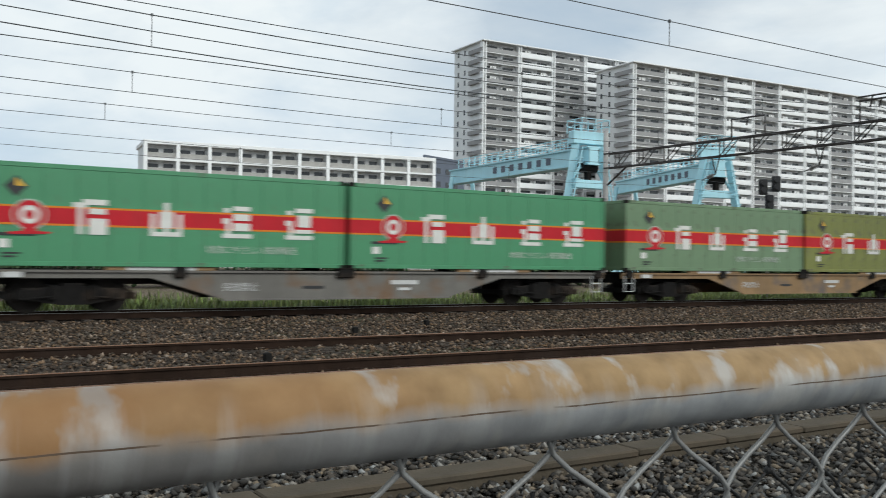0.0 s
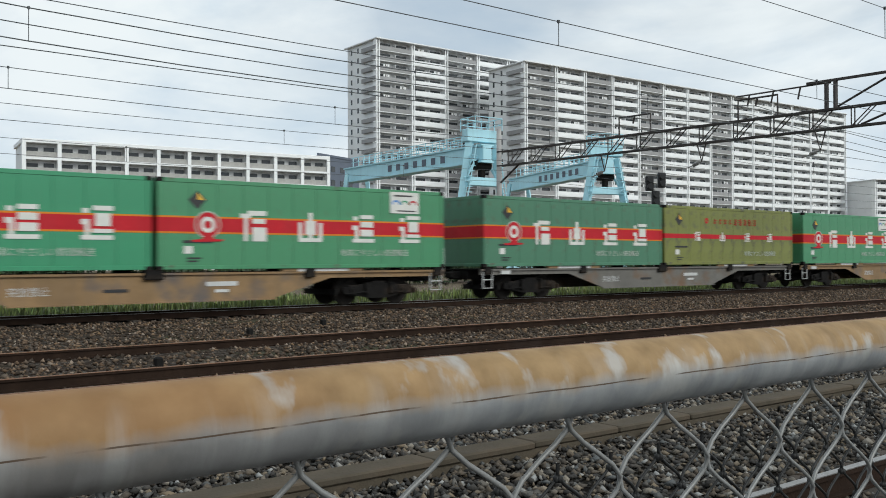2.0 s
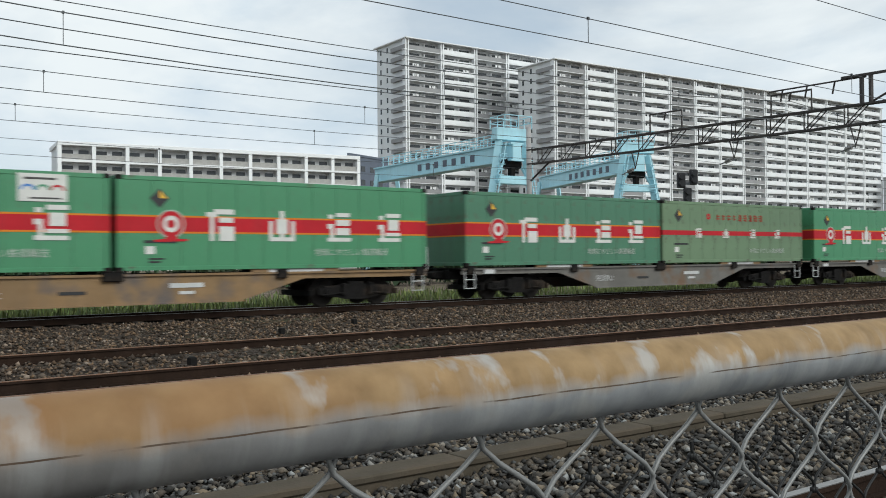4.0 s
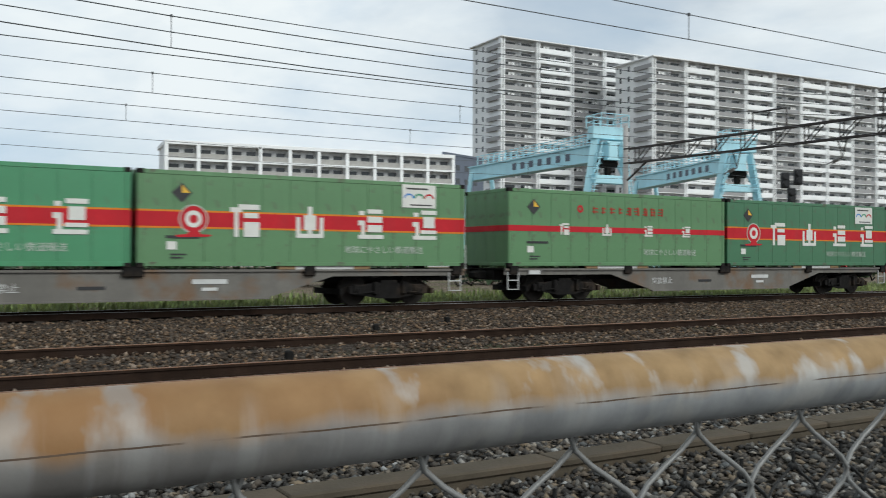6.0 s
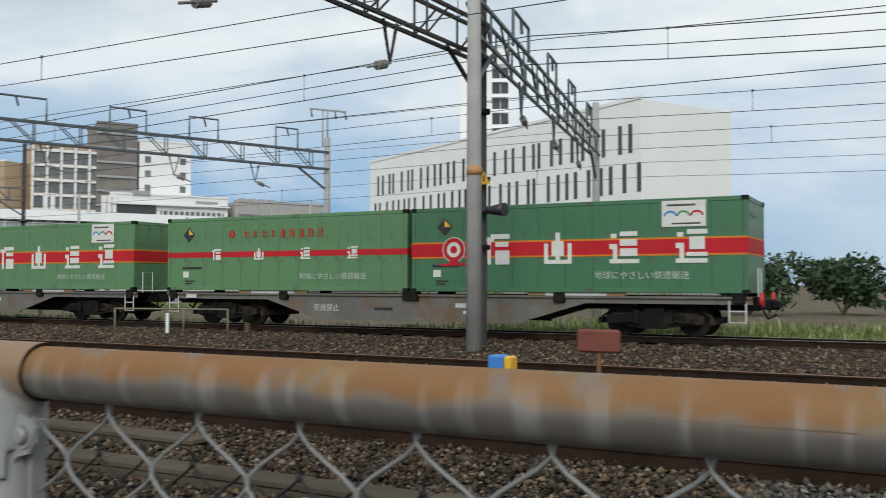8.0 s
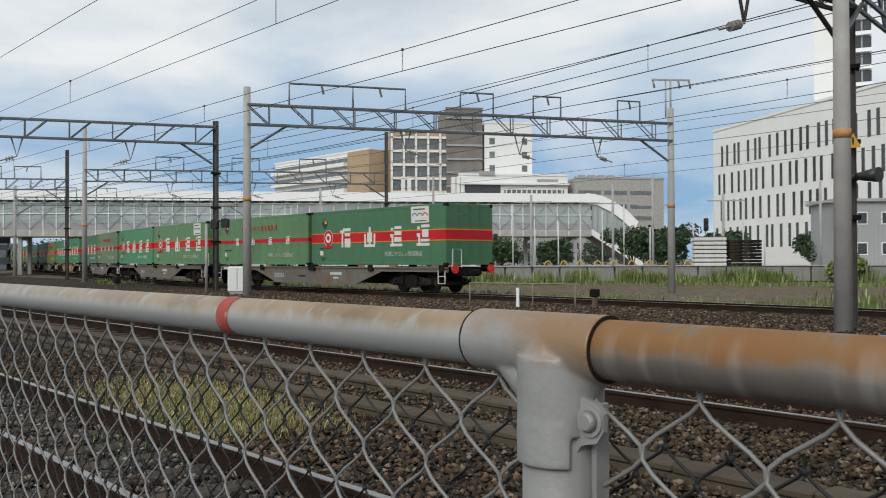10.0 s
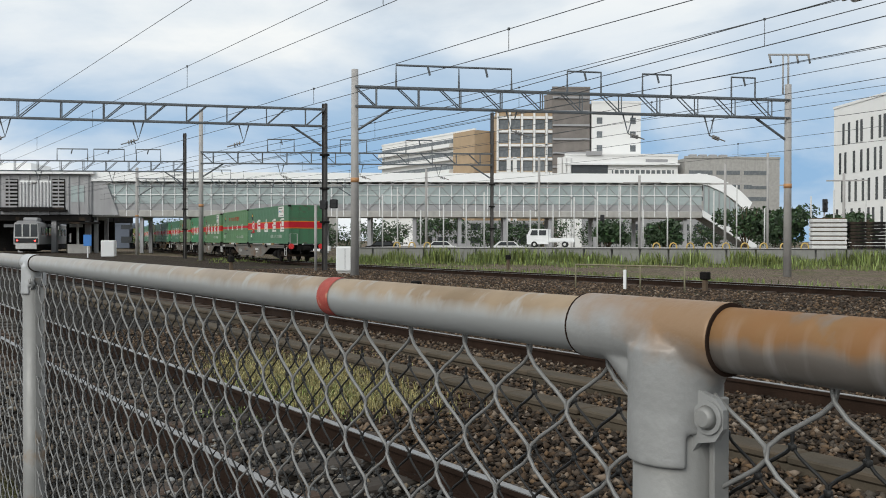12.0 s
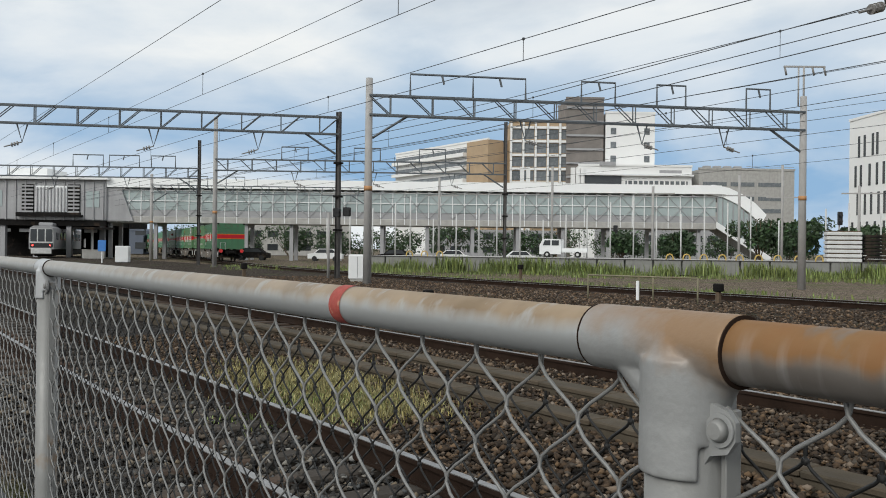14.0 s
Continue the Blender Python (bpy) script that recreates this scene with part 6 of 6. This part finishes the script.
def commuter_train():
    t = thing("commuter_train", "silver commuter train standing at the platform with red tail lamps", "train", span_pose((-114.85, 19.5), (-169.85, 37.9)))
    body = Shape()
    prof = [(-1.38, 1.0), (-1.42, 2.2), (-1.30, 3.5), (-0.9, 3.75), (0.9, 3.75), (1.30, 3.5), (1.42, 2.2), (1.38, 1.0)]
    body.add([(0.0, y * 0.97, z) for y, z in prof] + [(0.4, y, z) for y, z in prof] + [(38, y, z) for y, z in prof],
             [tuple(range(8))] + [(r * 8 + i, r * 8 + (i + 1) % 8, r * 8 + 8 + (i + 1) % 8, r * 8 + 8 + i) for r in (0, 1) for i in range(8)] + [tuple(range(23, 15, -1))])
    part("body", body, M["stationgrey"], t)
    part("end_face", Shape().box(-0.03, 0.01, -1.25, 1.25, 1.2, 3.4, 0.02), M["lightsteel"], t)
    part("end_window", Shape().box(-0.06, 0.02, -1.2, 1.2, 1.9, 3.35, 0.02), M["glassdark"], t)
    for y in (-0.42, 0.42):
        part("pillar", Shape().box(-0.075, 0.0, y - 0.06, y + 0.06, 1.9, 3.35), M["lightsteel"], t)
    part("lamp_band", Shape().box(-0.07, 0.02, -1.25, 1.25, 1.22, 1.72, 0.02), M["black"], t, "black band round the lamps")
    part("end_apron", Shape().box(-0.12, 0.0, -1.15, 1.15, 0.45, 1.12, 0.05), M["lightsteel"], t)
    part("skirt", Shape().box(-0.1, 37, -1.2, 1.2, 0.35, 1.0), M["under"], t)
    part("roof_gear", Shape().box(3, 9, -0.8, 0.8, 3.75, 4.2, 0.1).box(12, 18, -0.8, 0.8, 3.75, 4.2, 0.1), M["stationgrey"], t)
    for y in (-0.95, 0.95):
        part("tail_lamp", Shape().tube([(-0.1, y, 1.45), (0.0, y, 1.45)], 0.09, 12), M["taillight"], t, "lit red tail lamp")
    win = Shape().box(-0.7, 0.7, -1.46, -1.38, 2.1, 3.0).mesh("side_window", M["glassdark"])
    for i in range(12):
        part("side_window", win, None, t, at=pose(2.2 + i * 3, 0, 0))
    for i in (3, 15, 23, 34):
        part("bogie", shared(("cbogie",), lambda: Shape().box(-1.2, 1.2, -1.1, 1.1, 0.18, 0.8, 0.1).mesh("bogie", M["under"])), None, t, at=pose(i, 0, 0))


commuter_train()

# ---- the yard behind the freight track ----
WA, WB, WC = (-80.0, 15.0), (-62.2, 33.3), (-20.0, 75.0)
yard = thing("loading_platform", "weathered grey concrete loading platform edge", "platform", span_pose(WB, WC), kind="structure")
n_ = math.hypot(WC[0] - WB[0], WC[1] - WB[1])
part("slab", Shape().box(0, n_ + 8, 0.35, 14, -0.1, 0.98), M["concrete"], yard)
block = Shape().box(0.06, 1.94, -0.02, 0.33, -0.1, 0.93, 0.02).mesh("wall_block", M["wallconc"])
part("edge_beam", Shape().box(0, n_ + 8, -0.06, 0.34, 0.935, 1.0, 0.01), M["poledark"], yard, "dark steel edge along the platform")
for i in range(0, int(n_ / 2) + 4):
    part("wall_block", block, None, yard, at=pose(i * 2.0, 0, 0))


def on_yard(x, y):
    m = span_pose(WB, WC) @ Matrix.Translation((x, y, 0.98))
    return m


shed = thing("yard_shed", "grey clad two-storey yard shed with small windows and a pale door", "shed", on_yard(46.0, 6.5))
part("wall", Shape().box(0, 12.5, 0, 6, 0, 5.0), M["greywall"], shed)
part("roof", Shape().box(-0.35, 12.85, -0.35, 6.35, 5.0, 5.25, 0.03), M["stationgrey"], shed)
wm = Shape().box(-0.75, 0.75, -0.06, 0.02, -0.42, 0.42).mesh("window", M["glassdark"])
fm = Shape().box(-0.82, 0.82, -0.04, 0.02, -0.5, 0.5).box(-0.03, 0.03, -0.08, 0.0, -0.45, 0.45).mesh("window_frame", M["whitemetal"])
for x_ in (1.6, 4.3, 7.0):
    for z_ in (1.3, 3.7):
        w_ = part("window", wm, None, shed, at=pose(x_, 0, z_))
        part("window_frame", fm, None, w_)
part("door", Shape().box(8.8, 11.2, -0.07, 0.02, 0.02, 3.9, 0.01), M["paleband"], shed, "pale roller door")
for i in range(40):
    part("rib", shared(("shedrib",), lambda: Shape().box(-0.03, 0.03, -0.03, 0.0, 0, 5.0).mesh("rib", M["greywall"])), None, shed, at=pose(0.15 + i * 0.31, 0, 0))


def pickup(m, label):
    t = thing("light_truck", label, "truck", m)
    part("cab", Shape().prism([(0, 0.35), (0, 1.25), (0.35, 1.95), (2.2, 1.95), (2.3, 0.9), (2.3, 0.35)], -0.8, 0.8), M["whitemetal"], t)
    part("bed", Shape().box(2.35, 5.0, -0.82, 0.82, 0.55, 0.65).box(2.35, 5.0, -0.85, -0.80, 0.65, 1.0).box(2.35, 5.0, 0.80, 0.85, 0.65, 1.0).box(4.95, 5.0, -0.8, 0.8, 0.65, 1.0), M["whitemetal"], t)
    part("side_window", Shape().prism([(0.35, 1.28), (0.55, 1.82), (1.15, 1.82), (1.15, 1.28)], -0.83, 0.83).prism([(1.3, 1.28), (1.3, 1.82), (2.05, 1.82), (2.05, 1.28)], -0.83, 0.83), M["glassdark"], t)
    part("rack", Shape().tube([(2.4, -0.75, 0.65), (2.4, -0.75, 1.9), (2.4, 0.75, 1.9), (2.4, 0.75, 0.65)], 0.04, 6), M["whitemetal"], t)
    for x in (0.8, 4.0):
        for y in (-0.78, 0.78):
            w = part("wheel", Shape().tube([(x, y - 0.09, 0.32), (x, y + 0.09, 0.32)], 0.32, 18), M["tyre"], t, "", True)
            part("hub", Shape().tube([(x, y - 0.1, 0.32), (x, y + 0.1, 0.32)], 0.15, 12), M["lightsteel"], w, "", True)


pickup(on_yard(13.0, 8.5) @ Matrix.Scale(0.78, 4), "white crew-cab light truck parked on the platform")

hoop = Shape().tube([(-0.45, 0, 0), (-0.45, 0, 0.35), (-0.3, 0, 0.65), (0, 0, 0.78), (0.3, 0, 0.65), (0.45, 0, 0.35), (0.45, 0, 0)], 0.09, 8).mesh("guard_hoop", M["dullyellow"])
hoop.transform(Matrix.Scale(0.54, 4))
for i, x_ in enumerate((3.6, 4.8, 6.0, 23.2, 24.4, 25.6, 26.9, 28.1, 29.4, 30.7, 32.1, 33.5)):
    solid("guard_hoop", hoop, None, "yellow steel guard hoop on the platform", "guard rail", on_yard(x_, 1.2), "guard hoops")
for i, x_ in enumerate((-3, 5, 14, 22, 28.5, 32.0, 36.5, 44.5)):
    t_ = thing("steel_post", "slim grey steel post with cross arm", "post", on_yard(x_, 3.0 + (i % 3) * 2.5), "yard posts")
    part("post", Shape().tube([(0, 0, 0), (0, 0, 5.5 + (i % 3))], 0.10, 8), M["polegrey"], t_, "", True)
    part("arm", Shape().box(-1.2, 1.6, -0.04, 0.04, 4.9, 5.0), M["polegrey"], t_)
for i in range(26):
    t_ = thing("light_steel_post", "pale slender steel post below the footbridge", "post", on_yard(-6 + i * 1.9, 9.5 + (i % 4) * 0.7), "slender posts")
    part("post", Shape().tube([(0, 0, 0), (0, 0, 3.2 + (i % 5) * 0.5)], 0.06, 6), M["lightsteel"], t_, "", True)
stack = thing("sleeper_stack", "stack of pale concrete sleepers beside black crates", "stack", on_yard(34.3, 3.4))
for k in range(7):
    part("sleeper", shared(("ssl",), lambda: Shape().box(0, 2.4, -0.6, 0.6, 0, 0.24, 0.03).mesh("sleeper", M["lightsteel"])), None, stack, at=pose(0, 0, k * 0.32))
    part("batten", shared(("sbt",), lambda: Shape().box(0.1, 2.3, -0.5, 0.5, 0, 0.08).mesh("batten", M["wood"])), None, stack, at=pose(0, 0, k * 0.32 + 0.24))
crates = thing("crate_stack", "stack of dark wooden sleepers", "stack", on_yard(36.9, 3.4))
for k in range(8):
    part("timber", shared(("tmb",), lambda: Shape().box(0, 2.4, -0.6, 0.6, 0, 0.21, 0.02).mesh("timber", M["under"])), None, crates, at=pose(0, 0, k * 0.25))

# trackside boxes, stubs and the low pipe frame
cab = thing("relay_cabinet", "white trackside relay cabinet beside the masts", "cabinet", pose(-37.6, 19.9, 0, 0, 0, 56))
part("body", Shape().box(-0.42, 0.42, -0.3, 0.3, 0.1, 1.25, 0.05), M["whitemetal"], cab)
part("base", Shape().box(-0.35, 0.35, -0.25, 0.25, -0.05, 0.1), M["concrete"], cab)
part("door_line", Shape().box(-0.012, 0.012, -0.31, -0.295, 0.2, 1.15), M["stationgrey"], cab)
cab2 = thing("relay_cabinet", "white trackside relay cabinet near the platform", "cabinet", pose(-86.0, 21.5, 0, 0, 0, 60))
part("body", Shape().box(-0.6, 0.6, -0.4, 0.4, 0.0, 1.5, 0.05), M["whitemetal"], cab2)
blue_sign = thing("lineside_sign", "small blue lineside sign on a white post", "sign", pose(-84.0, 19.2, 0, 0, 0, 60))
part("post", Shape().tube([(0, 0, -0.1), (0, 0, 1.6)], 0.06, 8), M["whitemetal"], blue_sign)
part("panel", Shape().box(-0.35, 0.35, -0.08, -0.04, 1.0, 2.0, 0.02), M["blue"], blue_sign)
for x_, y_, h_ in ((-37.2, 14.2, 0.85), (-39.5, 31.0, 0.75), (-18.6, 22.0, 0.6), (-20.8, 13.0, 0.45)):
    t_ = thing("lineside_stub", "short dark lineside marker post", "marker post", pose(x_, y_, 0), "marker posts")
    part("post", Shape().box(-0.07, 0.07, -0.07, 0.07, -0.1, h_ - 0.25, 0.02), M["wood"], t_)
    part("cap", Shape().box(-0.14, 0.14, -0.11, 0.11, h_ - 0.25, h_, 0.03), M["under"], t_)
low = thing("pipe_barrier", "low weathered pipe barrier with a white marker", "barrier", span_pose((-22.6, 20.4), (-18.9, 21.3)))
part("rail", Shape().tube([(0, 0, 0.75), (3.9, 0, 0.75)], 0.026, 8), M["weathered"], low, "", True)
for x_ in (0, 1.9, 2.4, 3.9):
    part("post", Shape().tube([(x_, 0, -0.1), (x_, 0, 0.76)], 0.026, 8), M["weathered"], low, "", True)
part("marker", Shape().box(1.84, 1.94, -0.09, -0.04, -0.1, 0.62, 0.01), M["whitemetal"], low)
# the blue and yellow box and the rust-red marker seen in passing
dwarf = thing("dwarf_signal", "small blue and yellow dwarf signal box on a post", "signal", pose(-4.6, 10.0, 0))
part("post", Shape().tube([(0, 0, -0.1), (0, 0, 0.35)], 0.05, 8), M["lightsteel"], dwarf)
part("box", Shape().box(-0.14, 0.06, -0.12, 0.12, 0.30, 0.68, 0.02), M["blue"], dwarf)
part("face", Shape().box(0.065, 0.16, -0.11, 0.11, 0.31, 0.67, 0.02), M["yellow"], dwarf)
rusty = thing("rusty_marker", "rust-red marker plate on a thin post", "marker post", pose(-4.0, 11.9, 0))
part("post", Shape().tube([(0, 0, -0.1), (0, 0, 0.62)], 0.035, 8), M["rustytop"], rusty)
part("plate", Shape().box(-0.3, 0.3, -0.06, 0.06, 0.60, 0.92, 0.03), M["rustsign"], rusty)
for x_, y_ in ((11.2, 18.6), (8.6, 17.2), (5.0, 12.9)):
    solid("lineside_stub", Shape().box(-0.06, 0.06, -0.06, 0.06, -0.1, 0.15, 0.02), M["under"], "small dark stub in the ballast", "marker post", pose(x_, y_, 0), "marker posts")

# ---- plants ----


def blades(name, spots, count, height, spread, width, material, label, category, seed, lean=0.5):
    """Many narrow blades and leaves, each a bent strip."""
    rng = np.random.RandomState(seed)
    s = Shape()
    for k in range(count):
        x, y, z0, hs = spots[rng.randint(len(spots))]
        x, y = x + rng.normal(0, spread), y + rng.normal(0, spread)
        h = height * hs * rng.uniform(0.35, 1.0)
        a, b = rng.uniform(0, 6.3), rng.uniform(0, lean) * h
        dx, dy = math.cos(a), math.sin(a)
        w = width * rng.uniform(0.6, 1.3)
        px, py = -dy * w, dx * w
        p = [(x - px, y - py, z0), (x + px, y + py, z0), (x + dx * b * 0.4 - px, y + dy * b * 0.4 - py, z0 + h * 0.6), (x + dx * b * 0.4 + px, y + dy * b * 0.4 + py, z0 + h * 0.6), (x + dx * b, y + dy * b, z0 + h)]
        s.add(p, [(0, 1, 3, 2), (2, 3, 4)])
    me = bpy.data.meshes.new(name)
    me.from_pydata(s.v, [], s.f)
    me.materials.append(M[material])
    return tagged(new(name, me), label, category, kind="stuff")


def along(a, b, n, z=0.0, wob=0.8, seed=5):
    rng = np.random.RandomState(seed)
    return [(a[0] + (b[0] - a[0]) * u + rng.normal(0, wob), a[1] + (b[1] - a[1]) * u + rng.normal(0, wob), z, rng.uniform(0.4, 1.2)) for u in rng.uniform(0, 1, n)]


blades("weeds", along((-60, 33.4), (-18, 74.9), 70, -0.1, 0.9), 9500, 1.15, 0.55, 0.03, "leaf", "tall green weeds along the platform wall", "weeds", 11)
blades("verge_weeds", along((-64, 28.6), (-16, 58), 110, -0.1, 2.6, 6), 5200, 0.42, 0.7, 0.022, "leaf", "low thin weeds between the tracks", "weeds", 12)
blades("trackside_grass", along((-70, 27.2), (60, 27.2), 320, -0.05, 0.9, 7), 11000, 0.30, 0.6, 0.022, "leaf", "thin green grass beyond the freight track", "grass", 13)
blades("yard_grass", along((-14, 31.0), (75, 31.0), 420, -0.1, 1.6, 16), 15000, 0.50, 0.9, 0.026, "leaf", "rough green grass between the freight track and the yard", "grass", 17)
blades("dry_tuft", along((-11.2, 4.5), (-7.6, 4.0), 34, 0.02, 0.25, 8), 15000, 0.085, 0.30, 0.004, "drygrass", "tuft of dry yellow grass between the tracks", "grass", 14, 1.0)
blades("green_tuft", along((-8.6, 4.0), (-7.4, 3.4), 16, 0.0, 0.25, 9), 2200, 0.10, 0.24, 0.005, "leaf", "small green weeds in the ballast", "weeds", 15, 1.0)


def shrub(x, y, w, h, z0, seed, material="bush", label="dark green clipped shrub behind the platform"):
    rng = np.random.RandomState(seed)
    t = thing("shrub", label, "shrub", pose(x, y, z0), "shrubs")
    st = Shape()
    for k in range(6):
        a = rng.uniform(0, 6.3)
        st.tube([(0, 0, 0), (math.cos(a) * w * 0.2, math.sin(a) * w * 0.2, h * 0.4), (math.cos(a) * w * 0.36, math.sin(a) * w * 0.36, h * 0.75)], 0.06, 5, 0.02)
    part("stem", st, M["wood"], t)
    v, f = [], []
    lumps = [(rng.normal(0, w * 0.22), rng.normal(0, w * 0.22), h * rng.uniform(0.3, 0.75), rng.uniform(0.16, 0.3) * w) for _ in range(14)]
    for k in range(2600):
        lx, ly, lz, lr = lumps[rng.randint(len(lumps))]
        d = rng.normal(0, 1, 3)
        d = d / np.linalg.norm(d) * lr * rng.uniform(0.6, 1.05)
        c = np.array([lx, ly, lz]) + d * (1, 1, 0.8)
        if c[2] < 0.05:
            continue
        e1, e2 = rng.normal(0, 0.10, 3), rng.normal(0, 0.10, 3)
        i = len(v)
        v += [tuple(c - e1), tuple(c + e2), tuple(c + e1), tuple(c - e2)]
        f.append((i, i + 1, i + 2, i + 3))
    me = bpy.data.meshes.new("crown")
    me.from_pydata(v, [], f)
    me.materials.append(M[material])
    part("crown", me, None, t)


for k, (u_, v_, w_, h_) in enumerate(((19.6, 13, 2.6, 2.4), (24.5, 13.4, 3.2, 2.6), (31.0, 13, 4.4, 4.6), (34.0, 12.5, 4.4, 3.8), (39.2, 13, 4.4, 3.2), (47.0, 13.5, 5, 3.2), (66.0, 14, 6, 3.6), (72.0, 14, 6, 3.4), (78.0, 14, 7, 3.6))):
    q_ = on_yard(u_, v_).translation
    shrub(q_.x, q_.y, w_, h_, 0.9, 30 + k)
q_ = on_yard(44.0, -2.0).translation
shrub(q_.x, q_.y, 2.4, 1.9, -0.1, 50, "leaf", "round bright green bush at the foot of the wall")
for k in range(13):
    shrub(2 + k * 6.3, 50 + (k * 7 % 5), 5.5, 2.0 + (k * 5 % 4) * 0.35, -0.1, 90 + k, "bush", "dark green shrub at the edge of the crane yard")
shrub(-8.5, 52.0, 6.0, 4.2, -0.1, 51, "bush", "dark green shrub seen beyond the train")
shrub(-4.0, 55.0, 5.0, 3.6, -0.1, 52, "bush", "dark green shrub seen beyond the train")

# ---- low town behind the yard ----
for k, (x0_, y0_, x1_, y1_, h_, m_) in enumerate(((-190, 20, -176, 48, 4.4, "slate"), (-172, 60, -160, 84, 6.5, "concrete"), (-150, 96, -138, 118, 5.0, "stationgrey"), (-130, 124, -116, 148, 6.0, "greywall"), (-215, -20, -196, 16, 4.6, "slate"))):
    t_, n_ = box_building("low_building", (x0_, y0_), (x1_, y1_), 10, h_, m_, "low grey building beyond the station", 0.0, "building")
    rows_of(t_, n_, "window", Shape().box(-1.0, 1.0, 0, 0.1, -0.6, 0.6), "glassdark", np.arange(2, n_, 3.2), (1.6, 4.2), -0.08)
for k in range(12):
    u_ = k / 11
    shrub(-150 + 62 * u_, 48 + 74 * u_, 9.0, 4.4 + (k % 3) * 0.8, -0.1, 70 + k, "bush", "dark green trees behind the station")
for k, (x_, y_) in enumerate(((-96, 47), (-92, 54), (-89, 60), (-101, 40), (-84, 66))):
    t_ = thing("parked_car", "small dark car parked under the footbridge", "car", pose(x_, y_, 0, 0, 0, 56), "parked cars")
    part("body", Shape().prism([(-2.0, 0.3), (-2.0, 0.85), (-1.3, 0.95), (-0.7, 1.45), (0.9, 1.45), (1.5, 0.95), (2.0, 0.85), (2.0, 0.3)], -0.8, 0.8), M["under"] if k % 2 else M["whitemetal"], t_)
    part("side_window", Shape().prism([(-1.1, 0.98), (-0.65, 1.38), (0.85, 1.38), (1.3, 0.98)], -0.83, 0.83), M["glassdark"], t_)
    for dx_ in (-1.2, 1.2):
        for dy_ in (-0.75, 0.75):
            part("wheel", shared(("carwheel",), lambda: Shape().tube([(0, -0.09, 0), (0, 0.09, 0)], 0.3, 14).mesh("wheel", M["tyre"])), None, t_, at=pose(dx_, dy_, 0.3))

motions()
